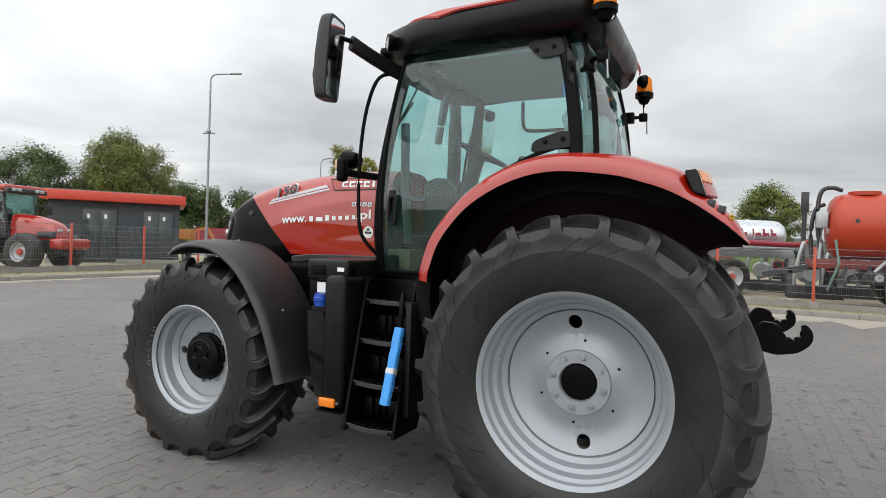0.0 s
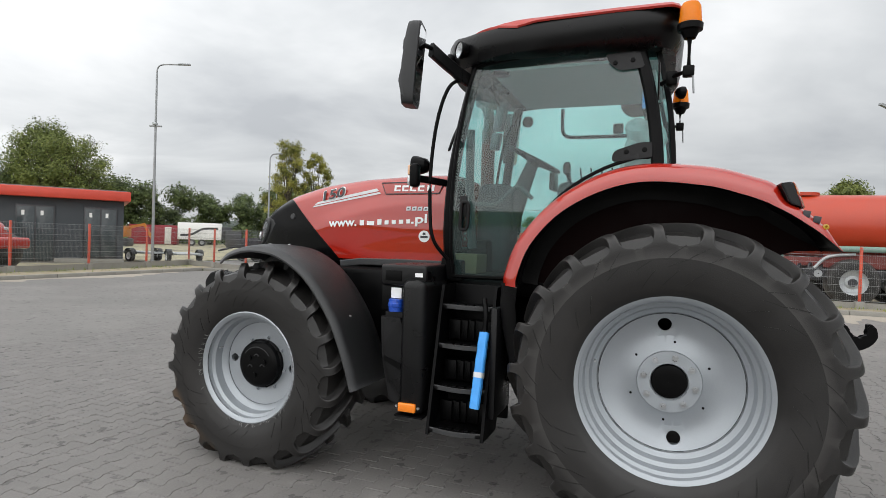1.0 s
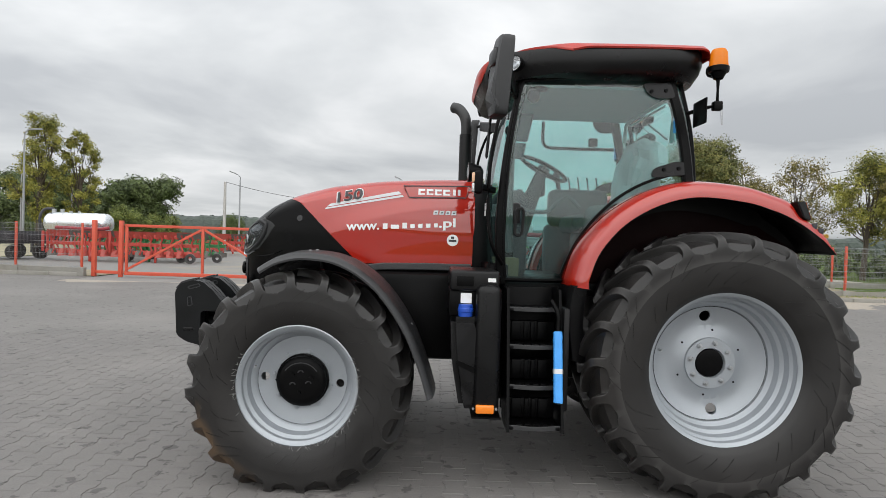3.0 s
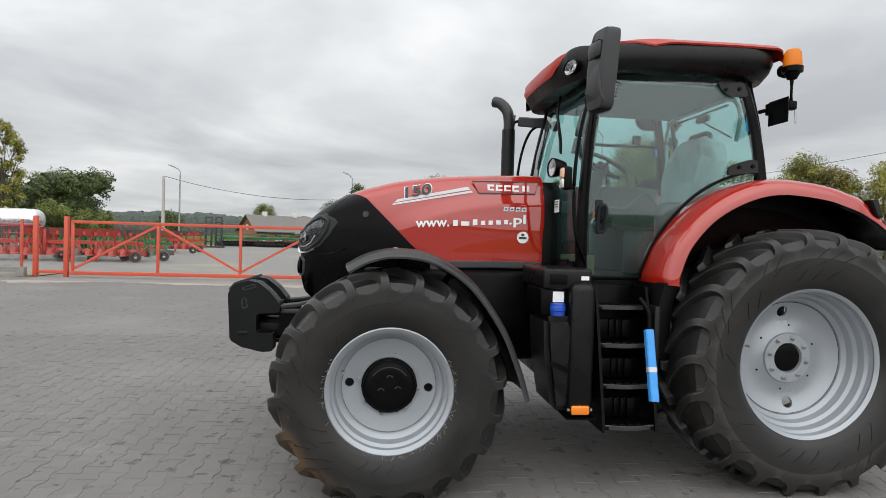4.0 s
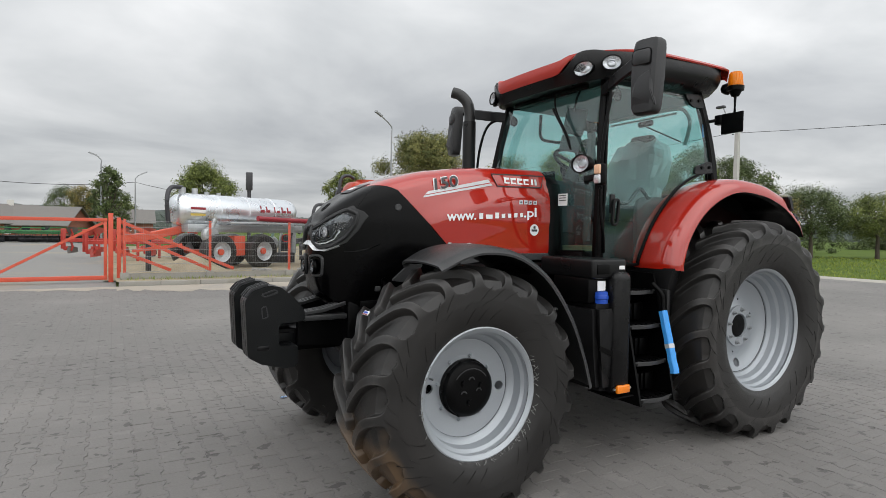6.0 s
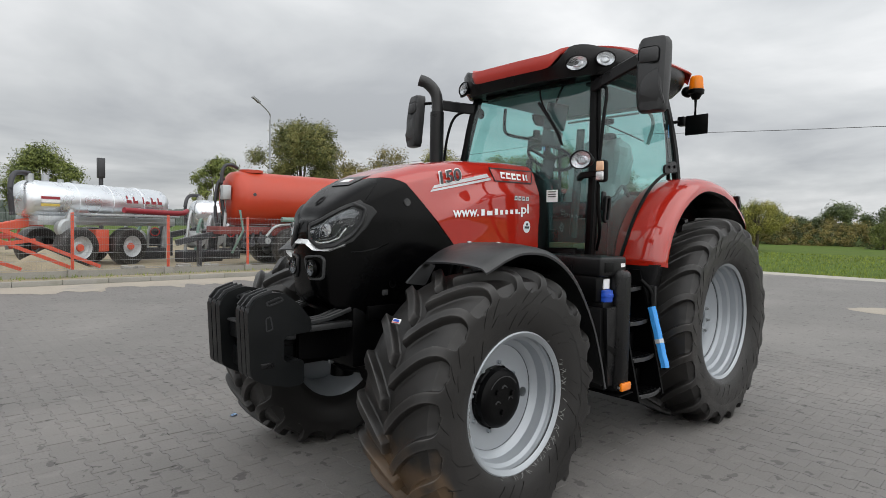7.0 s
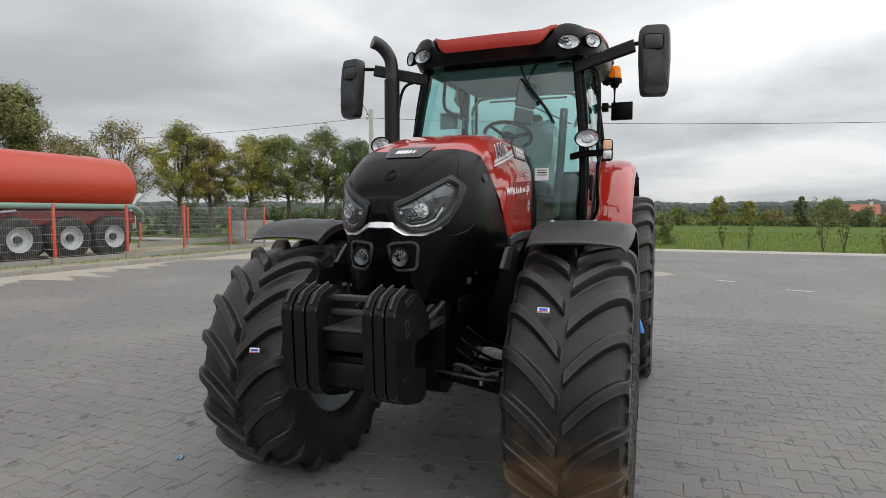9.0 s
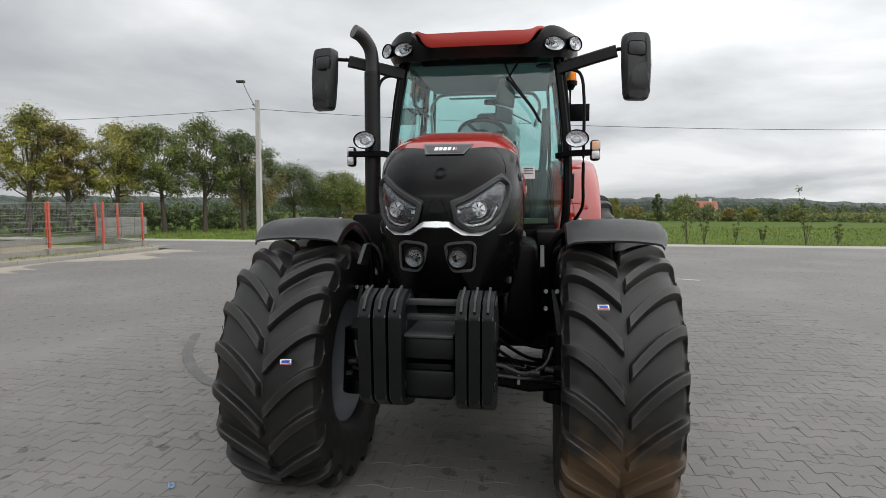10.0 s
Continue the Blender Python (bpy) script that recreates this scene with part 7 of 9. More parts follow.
ct = part("carton", B(-1.39, -1.22, -0.54, -0.30, 1.305, 1.46, 0.004, m=Matrix.Translation((0, 0, 0))), CARTON, cab, "brown cardboard box on the cab floor")
# rear-view mirror in two glasses on a stalk, speaker in the lining, grab tube on the door
mm_ = Matrix.Translation((-1.19, -0.20, 2.40)) @ Euler((radians(10), radians(6), radians(38))).to_matrix().to_4x4()
im = part("inside_mirror", B(-0.018, 0.018, -0.085, 0.085, -0.055, 0.16, 0.016, 3, m=mm_), DARKD, cab, "tall dark mirror inside the cab")
part("lower_glass", B(-0.016, 0.016, -0.08, 0.08, -0.19, -0.065, 0.014, 3, m=mm_), DARKD, im)
part("mirror_stalk", tube([(-1.19, -0.20, 2.53), (-1.22, -0.26, 2.62), (-1.22, -0.30, 2.68)], 0.009, 8, 3), CHASSIS, im)
part("speaker", lathe(bmesh.new(), [(-0.012, 0.001), (-0.012, 0.045), (-0.008, 0.062), (0.004, 0.066)], Matrix.Translation((-1.11, -0.50, 2.672)) @ Euler((radians(90), 0, 0)).to_matrix().to_4x4(), 24), CHASSIS, cab, "round black speaker in the lining")
part("door_tube", tube([(-1.206, -0.66, 1.79), (-1.06, -0.66, 1.79), (-0.98, -0.66, 1.865), (-0.92, -0.66, 1.90), (-0.832, -0.66, 1.826)], 0.014, 8, 4), GREYI, cab, "bent grab tube inside the door")
part("joystick", tube([(-0.75, 0.37, 2.0), (-0.775, 0.37, 2.12)], 0.018, 10), CHASSIS, cab, "black joystick")
part("joystick_knob", lathe(bmesh.new(), [(-0.05, 0.008), (-0.03, 0.028), (0.02, 0.032), (0.05, 0.02), (0.056, 0.001)], Matrix.Translation((-0.784, 0.37, 2.145)) @ Euler((radians(90), 0, 0)).to_matrix().to_4x4(), 14), CHASSIS, cab)
part("sun_visor", B(-1.30, -1.27, -0.45, 0.45, 2.655, 2.70, 0.01), CHASSIS, cab)

# ---- trees and plants ----
BARK = mat("bark", (0.075, 0.06, 0.045), 0.9, 0, 0.3, 8, 60, bump=0.6)


def leaf_mat(name, col, col2):
    """Leaves: tone changes from clump to clump and leaf to leaf, with a little light through them."""
    m = bpy.data.materials.new(name); m.use_nodes = True
    n, l = m.node_tree.nodes, m.node_tree.links
    p = n["Principled BSDF"]
    geo = n.new("ShaderNodeNewGeometry")
    a = n.new("ShaderNodeTexNoise"); a.inputs["Scale"].default_value = 0.8; a.inputs["Detail"].default_value = 3
    l.new(geo.outputs["Position"], a.inputs["Vector"])
    s = n.new("ShaderNodeMath"); s.operation = "MULTIPLY_ADD"; s.inputs[1].default_value = 0.45
    l.new(geo.outputs["Random Per Island"], s.inputs[0]); l.new(a.outputs["Fac"], s.inputs[2])
    r = n.new("ShaderNodeValToRGB"); e = r.color_ramp.elements
    e[0].position, e[0].color = 0.44, (*[c * 0.72 for c in col], 1)
    e[1].position, e[1].color = 0.96, (*[c * 1.08 for c in col2], 1)
    l.new(s.outputs[0], r.inputs["Fac"])
    l.new(r.outputs["Color"], p.inputs["Base Color"])
    p.inputs["Roughness"].default_value = 0.6
    p.inputs["Specular IOR Level"].default_value = 0.3
    MATS[name] = m
    return m


LGREEN = leaf_mat("leaves_green", (0.060, 0.092, 0.022), (0.19, 0.22, 0.055))
LDARK = leaf_mat("leaves_dark", (0.040, 0.064, 0.020), (0.115, 0.15, 0.050))
LYELL = leaf_mat("leaves_yellow", (0.09, 0.11, 0.022), (0.33, 0.31, 0.06))
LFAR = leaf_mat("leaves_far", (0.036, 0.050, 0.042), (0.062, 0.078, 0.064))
LBRONZE = leaf_mat("leaves_bronze", (0.062, 0.092, 0.026), (0.21, 0.20, 0.062))
LBROWN = leaf_mat("leaves_brown", (0.095, 0.095, 0.030), (0.27, 0.22, 0.07))


def leaves(blobs, n, size, rng, out=0.25):
    """Many small two-triangle leaf clumps strewn over a set of blobs (centre, radii); denser near the skin."""
    g = np.random.default_rng(rng.randrange(1 << 30))
    cen = np.array([tuple(c) for c, r in blobs]); rad = np.array([tuple(r) for c, r in blobs])
    vol = rad.prod(axis=1) ** 0.8
    pick = g.choice(len(blobs), n, p=vol / vol.sum())
    d = g.normal(size=(n, 3)); d /= np.linalg.norm(d, axis=1, keepdims=True)
    ph = cen[pick] * 1.7
    lump = np.sin(d[:, 0] * 5.1 + ph[:, 0]) * np.sin(d[:, 1] * 4.7 + ph[:, 1]) + 0.6 * np.sin(d[:, 2] * 8.3 + ph[:, 2] + d[:, 0] * 6)
    k = g.random(n) ** 0.4 * (1 + out * 0.6 * lump)
    p = cen[pick] + d * rad[pick] * k[:, None]
    # each leaf faces roughly out of its clump and upwards
    face = d * 0.9 + (0, 0, 0.45) + g.normal(size=(n, 3)) * 0.45
    face /= np.linalg.norm(face, axis=1, keepdims=True)
    a = np.cross(face, g.normal(size=(n, 3))); a /= np.linalg.norm(a, axis=1, keepdims=True)
    b = np.cross(face, a)
    s = (size * g.uniform(0.6, 1.4, n))[:, None]
    co = np.stack([p - a * s, p - b * s * 0.55 + a * s * 0.1, p + a * s, p + b * s * 0.55 - a * s * 0.1], axis=1)
    me = bpy.data.meshes.new("crown")
    me.vertices.add(4 * n); me.loops.add(4 * n); me.polygons.add(n)
    me.vertices.foreach_set("co", co.astype(np.float32).ravel())
    me.loops.foreach_set("vertex_index", np.arange(4 * n, dtype=np.int32))
    me.polygons.foreach_set("loop_start", np.arange(0, 4 * n, 4, dtype=np.int32))
    me.update(calc_edges=True)
    return me


def tree(x, y, h, w, material, seed, name="tree", label="", n=2600, size=0.20, trunk=0.22, airy=0.0, base=0.0, group="yard trees", shape=0.62):
    """A tapered trunk with limbs and a crown of leaf clumps gathered in uneven blobs."""
    rng = random.Random(seed)
    t = thing(name, label or "broad leafy tree with an uneven green crown", "tree", group, (x, y, base))
    bm = bmesh.new()
    ch = h * shape
    cz = h - ch / 2
    lean = Vector((rng.uniform(-0.04, 0.04) * h, rng.uniform(-0.04, 0.04) * h, 0))
    tr = [Vector((0, 0, -0.1)), Vector((0, 0, h * 0.2)) + lean * 0.2, Vector((0, 0, h * 0.45)) + lean * 0.5, Vector((0, 0, h * 0.68)) + lean]
    for p, q, a, b in zip(tr, tr[1:], (1.0, 0.8, 0.6), (0.8, 0.6, 0.25)):
        cyl(bm, p, q, trunk * a, trunk * b, 9, caps=False)
    blobs = []
    k = 34
    for i in range(k):
        a = 2.4 * i + rng.uniform(-0.4, 0.4)
        f = (i + 0.5) / k
        zz = h - ch * (1 - f) * 0.95 - ch * 0.05
        rad = w / 2 * math.sin(math.pi * (0.18 + 0.72 * f)) * rng.uniform(0.30, 0.92)
        c = Vector((math.cos(a) * rad, math.sin(a) * rad, zz)) + lean * f
        r = w * rng.uniform(0.095, 0.165)
        blobs.append((c, Vector((r, r, r * rng.uniform(0.65, 1.0)))))
        s0 = tr[1] + (tr[3] - tr[1]) * rng.uniform(0.1, 0.8)
        mid = (s0 + c) / 2 + Vector((0, 0, -0.03 * h))
        if i % 2 == 0:
            cyl(bm, s0, mid, trunk * 0.30, trunk * 0.18, 6, caps=False)
            cyl(bm, mid, c + (c - mid) * 0.1, trunk * 0.18, trunk * 0.04, 5, caps=False)
        for q in range(2):
            e = c + Vector((rng.uniform(-1, 1), rng.uniform(-1, 1), rng.uniform(-0.2, 0.7))) * r * 1.0
            cyl(bm, mid + (c - mid) * 0.4, e, trunk * 0.08, trunk * 0.02, 4, caps=False)
    part("trunk", bm, BARK, t, "brown trunk with spreading limbs", 60)
    me = leaves(blobs, int(n * 8.0 * (1 - airy)), size * 0.34, rng, 0.6)
    me.materials.append(material)
    cr = new("crown", me)
    cr.parent = t
    cr["label"] = "uneven crown of leaves"
    return t


def thicket(name, x0, y0, x1, y1, depth, h, material, seed, n, size, label, kind="stuff", base=0.0, cat="trees", low=0.0, even=False, dense=0.36):
    """A belt of far trees or scrub as one mass of leaf clumps with an uneven top."""
    rng = random.Random(seed)
    L = math.hypot(x1 - x0, y1 - y0)
    u = Vector(((x1 - x0) / L, (y1 - y0) / L, 0)); v = Vector((-u.y, u.x, 0))
    k = max(3, int(L / (h * (0.18 if even else 0.30))))
    blobs = []
    for i in range(k):
        hh = h * (rng.uniform(0.86, 0.96) + 0.06 * math.sin(i * 0.37) + 0.03 * math.sin(i * 1.3) if even else rng.uniform(0.62, 1.0))
        for f in (0.15, 0.35, 0.55, 0.75, 0.9):
            r = hh * rng.uniform(0.13, 0.22)
            c = Vector((x0, y0, 0)) + u * (L * (i + rng.uniform(0.1, 0.9)) / k) + v * rng.uniform(-0.5, 0.5) * depth + Vector((0, 0, base + low + hh * f - r * 0.3))
            blobs.append((c, Vector((r * 1.25, r * 1.25, r))))
    me = leaves(blobs, int(n * 7.0), size * dense, rng, 0.5)
    me.materials.append(material)
    ob = new(name, me)
    return tagged(ob, label, cat, kind=kind)


# behind the office and along the back, seen first
tree(-52.0, 31.5, 10.6, 9.0, LGREEN, 11, label="large green tree turning yellow behind the office", n=5200, size=0.26, trunk=0.35)
tree(-48.2, 31.0, 9.4, 7.4, LGREEN, 12, label="leafy tree with a loose green crown", airy=0.2, n=3000, size=0.24, trunk=0.3)
tree(-54.0, 25.5, 8.4, 7.5, LDARK, 13, n=2600, size=0.26, trunk=0.3)
tree(-58.0, 20.5, 8.8, 8.5, LDARK, 14, n=2600, size=0.26, trunk=0.3)
thicket("tree_belt", -77, 32, -43, 74, 6, 8.9, LDARK, 21, 22000, 0.25, "dark green belt of trees on the horizon", dense=0.6)
thicket("tree_belt", -52, 68, -39.5, 78, 6, 8.9, LDARK, 22, 9500, 0.25, "dark green belt of trees on the horizon", dense=0.6)
thicket("wood_edge", -44, 56, -29.5, 50, 5, 7.2, LDARK, 24, 15000, 0.19, "dark dense edge of a wood", dense=0.6)
thicket("shrubs", -25.6, 60, -23.4, 60, 1.5, 4.0, LDARK, 25, 1600, 0.2, "dark shrubs behind the yard", cat="shrub")
thicket("shrubs", -29.5, 44, -24.5, 47, 3, 3.9, LGREEN, 23, 2600, 0.22, "rounded green shrubs behind the yard", cat="shrub")
tree(-33.0, 41.0, 10.5, 4.6, LYELL, 15, label="tall loose tree with yellow-green leaves", n=3400, size=0.2, trunk=0.28, airy=0.15, shape=0.8)
tree(-30.4, 42.0, 9.6, 3.2, LYELL, 16, label="tall loose tree with yellow-green leaves", n=2000, size=0.2, trunk=0.22, shape=0.8)
# beyond the tank trailers
tree(17.2, 36.8, 9.2, 8.8, LBRONZE, 31, label="round dense tree with brown-tinged top", n=9500, size=0.20, trunk=0.3, shape=0.78)
tree(21.4, 38.5, 8.2, 4.6, LBROWN, 32, n=1800, size=0.19, trunk=0.2, airy=0.6, shape=0.7)
tree(3.6, 58.0, 7.6, 8.0, LGREEN, 33, n=4200, size=0.24)
tree(-4.5, 52.0, 6.6, 3.4, LDARK, 34, n=1400, size=0.22, shape=0.85)
tree(9.5, 33.5, 5.6, 3.6, LGREEN, 35, n=1500, size=0.2)
for i, (x, y, h, w, mm, sd) in enumerate(((-8.0, 100, 7.6, 6.5, LBROWN, 41), (-10.6, 102, 7.2, 7.5, LDARK, 42), (-22.6, 102, 6.6, 6.0, LGREEN, 43), (-5.2, 90, 7.8, 3.6, LDARK, 44), (-3.0, 100, 5.6, 6.0, LGREEN, 45))):
    tree(x, y, h, w, mm, sd, n=1300, size=0.24, group="village trees")
# row along the field road
ROW = ((20.2, 30.0, 7.0, 3.6, LBROWN, 51, 0.55), (22.6, 27.8, 6.9, 3.6, LYELL, 52, 0.05), (24.0, 26.4, 6.3, 2.8, LBROWN, 53, 0.1), (25.6, 24.6, 6.6, 3.5, LYELL, 54, 0.1), (27.6, 22.8, 6.7, 3.4, LGREEN, 55, 0.05),
       (29.2, 21.0, 7.2, 3.6, LGREEN, 56, 0.15), (31.0, 19.2, 6.6, 3.8, LDARK, 57, 0.0), (18.2, 31.4, 5.8, 3.4, LBROWN, 58, 0.6), (38.5, 22.5, 5.4, 4.6, LBROWN, 59, 0.1), (42.5, 20.5, 5.2, 5.0, LDARK, 60, 0.0), (46.0, 17.5, 4.8, 4.6, LGREEN, 61, 0.0), (50.5, 15.5, 4.2, 4.2, LYELL, 62, 0.1))
for x, y, h, w, mm, sd, ai in ROW:
    tree(x, y, h, w * 1.30, mm, sd, n=3000, size=0.16, trunk=0.17, airy=ai, label="roadside tree with thinning autumn leaves", group="roadside trees", shape=0.62)
thicket("scrub", 24, 40, 60, 27, 4, 2.6, LDARK, 63, 5200, 0.2, "dark scrub under the roadside trees", cat="shrub")
thicket("hedge", 23, 33.5, 37, 19.5, 2, 1.7, LDARK, 64, 4200, 0.17, "dark hedge behind the roadside trees", cat="hedge")
for i, (y, h, w, mm, sh) in enumerate(((-7.4, 3.7, 2.6, LYELL, 0.7), (-10.8, 3.2, 2.4, LYELL, 0.85), (-13.6, 2.2, 3.0, LBROWN, 0.8), (-16.3, 3.8, 1.8, LDARK, 0.95), (-19.5, 3.5, 4.4, LGREEN, 0.7), (-22.6, 2.0, 2.6, LDARK, 0.8), (-25.0, 1.9, 2.2, LBROWN, 0.8), (-27.8, 1.9, 2.2, LYELL, 0.75), (-30.9, 2.1, 2.0, LDARK, 0.9), (-32.6, 2.3, 3.0, LGREEN, 0.8), (-3.0, 2.4, 3.0, LGREEN, 0.8), (3.0, 2.6, 3.4, LBROWN, 0.8), (10.0, 3.2, 3.6, LGREEN, 0.8))):
    tree(72 + (i % 3), y, h, w, mm, 110 + i, n=900, size=0.20, trunk=0.10, label="small garden tree beyond the meadow", group="garden trees", shape=sh, base=-0.25)
# meadow side: bushes, saplings, far wood and gardens
for i, (x, y, h, w, sd) in enumerate(((24.5, 0.2, 2.1, 1.4, 71), (25.2, -1.4, 1.8, 1.4, 72))):
    thicket("bush", x - w / 2, y, x + w / 2, y + 0.5, 1.2, h, LGREEN if i % 2 else LDARK, sd, 1300, 0.09, "wild green bush on the meadow's edge", kind="thing", cat="bush")


def sapling(x, y, h, seed):
    rng = random.Random(seed)
    t = thing("sapling", "thin young sapling with few leaves", "sapling", "saplings", (x, y, -0.04))
    bm = bmesh.new()
    pts = []
    for k in range(5):
        a = rng.uniform(0, 6.28)
        e = Vector((math.cos(a) * 0.22 * h * rng.uniform(0.3, 1), math.sin(a) * 0.22 * h * rng.uniform(0.3, 1), h * rng.uniform(0.6, 1)))
        cyl(bm, (0, 0, 0), e * 0.5, 0.012, 0.008, 5, caps=False)
        cyl(bm, e * 0.5, e, 0.008, 0.003, 5, caps=False)
        pts += [(e * f, Vector((0.13, 0.13, 0.13)) * h * 0.45) for f in (0.45, 0.7, 0.95)]
    part("trunk", bm, BARK, t)
    me = leaves(pts, 420, 0.042, rng, 0.4)
    me.materials.append(LGREEN)
    cr = new("crown", me); cr.parent = t


for i, (x, y, h) in enumerate(((21.4, -7.3, 2.3), (21.0, -7.9, 1.9), (20.9, -12.0, 2.6), (21.6, -9.4, 1.0), (21.3, -4.6, 1.2), (22.1, -3.7, 1.0), (21.2, -13.4, 1.0), (21.8, -10.6, 0.9))):
    sapling(x, y, h, 80 + i)
GRASSB = leaf_mat("grass_blades", (0.09, 0.15, 0.02), (0.25, 0.30, 0.05))
rng = random.Random(9)
verts, faces = [], []
for _ in range(26000):
    d = rng.random() ** 1.6
    x, y = 20.4 + d * 26, rng.uniform(-34, 24)
    h = rng.uniform(0.02, 0.09) * (2.2 if rng.random() < 0.04 else 1)
    a = rng.uniform(0, math.pi)
    w = 0.014 + 0.03 * d
    c, s = math.cos(a) * w, math.sin(a) * w
    i = len(verts)
    verts += [(x - c, y - s, -0.05), (x + c, y + s, -0.05), (x + rng.uniform(-0.05, 0.05), y + rng.uniform(-0.05, 0.05), h)]
    faces.append((i, i + 1, i + 2))
for _ in range(2200):
    x, y = (rng.uniform(-4.2, 13.4), rng.gauss(13.9, 0.22)) if rng.random() < 0.6 else (rng.gauss(-18.9, 0.35), rng.uniform(-10, 15))
    h = rng.uniform(0.02, 0.10)
    a = rng.uniform(0, math.pi)
    c, s = math.cos(a) * 0.012, math.sin(a) * 0.012
    i = len(verts)
    verts += [(x - c, y - s, 0.1), (x + c, y + s, 0.1), (x + rng.uniform(-0.05, 0.05), y + rng.uniform(-0.05, 0.05), 0.11 + h)]
    faces.append((i, i + 1, i + 2))
me = bpy.data.meshes.new("grass_blades"); me.from_pydata(verts, [], faces); me.materials.append(GRASSB)
tagged(new("grass", me), "rough meadow grass and weeds", "grass", kind="stuff")


def canopy(name, pts, h, depth, material, seed, label):
    """A far wood as one rolling mass of crowns: rounded humps on a long bank, along pts (x, y, base, height factor)."""
    g = np.random.default_rng(seed)
    line = smooth_line([(x, y, 0) for x, y, b, f in pts], 40)
    n = len(line)
    fine = []
    for a, b in zip(line, line[1:]):
        k = max(2, int((b - a).length / 1.1))
        fine += [a + (b - a) * (q / k) for q in range(k)]
    m = len(fine)
    prof = [(-0.50, 0.0), (-0.47, 0.35), (-0.42, 0.62), (-0.35, 0.80), (-0.25, 0.92), (-0.12, 0.99), (0.0, 1.0), (0.3, 0.9)]
    hump = np.interp(np.arange(m), np.arange(0, m + 6, 5), g.uniform(0.90, 1.0, len(np.arange(0, m + 6, 5)))) * np.interp(np.arange(m), np.arange(0, m + 60, 40), g.uniform(0.85, 1.08, len(np.arange(0, m + 60, 40))))
    verts, faces = [], []
    for i, p in enumerate(fine):
        d = (fine[min(i + 1, m - 1)] - fine[max(i - 1, 0)]).normalized()
        u = i / (m - 1) * (len(pts) - 1)
        q = min(int(u), len(pts) - 2)
        base = pts[q][2] + (pts[q + 1][2] - pts[q][2]) * (u - q)
        hh = h * (pts[q][3] + (pts[q + 1][3] - pts[q][3]) * (u - q)) * hump[i]
        for w, f in prof:
            jit = g.normal(0, 0.035) * h
            verts.append((p.x + d.y * w * depth + jit, p.y - d.x * w * depth + jit, base + hh * f + (g.normal(0, 0.018) * h if f > 0 else 0)))
    k = len(prof)
    for i in range(m - 1):
        for j in range(k - 1):
            a = i * k + j
            faces += [(a, a + 1, a + k + 1), (a, a + k + 1, a + k)]
    me = bpy.data.meshes.new(name)
    me.from_pydata(verts, [], faces)
    me.materials.append(material)
    return tagged(new(name, me), label, "trees", kind="stuff")


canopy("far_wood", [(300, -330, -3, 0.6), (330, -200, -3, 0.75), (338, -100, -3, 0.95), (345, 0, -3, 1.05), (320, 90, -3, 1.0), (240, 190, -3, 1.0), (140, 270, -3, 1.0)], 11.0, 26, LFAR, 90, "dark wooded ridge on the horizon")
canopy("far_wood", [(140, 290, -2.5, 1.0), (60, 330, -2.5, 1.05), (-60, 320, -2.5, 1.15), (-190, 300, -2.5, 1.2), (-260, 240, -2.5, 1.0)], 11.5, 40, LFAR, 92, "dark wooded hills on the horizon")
thicket("wood_edge", 88, 38, 95, 9, 10, 6.4, LDARK, 96, 9000, 0.34, "dark mixed wood beyond the meadow", base=-0.3)
thicket("wood_edge", 84, 30, 88, 10, 6, 4.4, LBROWN, 97, 2600, 0.30, "brownish trees before the wood", base=-0.3)
for i, (mm, h, n, d) in enumerate(((LDARK, 1.1, 4600, 3), (LYELL, 1.7, 1700, 10), (LGREEN, 2.1, 2200, 10), (LBROWN, 1.6, 1200, 8))):
    thicket("garden_trees", 71 + 3 * i, -46, 74 + 3 * i, 12, d, h, mm, 190 + i, n, 0.20, "mixed garden trees and hedges beyond the meadow", base=-0.3)
thicket("garden_trees", 104, -88, 118, 30, 18, 3.4, LDARK, 94, 5200, 0.40, "mixed dark garden trees beyond the meadow", base=-0.6)

# ---- buildings ----
DARKW = mat("slate_wall", (0.045, 0.052, 0.060), 0.7, 0, 0.15, 2, 40, bump=0.2)
FASCIA = mat("fascia_red", (0.55, 0.060, 0.035), 0.45, 0, 0.12, 2, 40)
WINGL = mat("window_dark", (0.05, 0.06, 0.065), 0.08, 0, 0.3, 1.5, 8)
BRICKW = mat("brick_wall", (0.26, 0.10, 0.065), 0.85, 0, 0.2, 3, 30, bump=0.4)
SLATE = mat("grey_roof", (0.165, 0.155, 0.145), 0.8, 0, 0.15, 1.5, 20, bump=0.4)
TILER = mat("tile_roof", (0.34, 0.13, 0.08), 0.8, 0, 0.2, 2, 20, bump=0.4)
PLAST = mat("plaster", (0.62, 0.60, 0.56), 0.85, 0, 0.1)

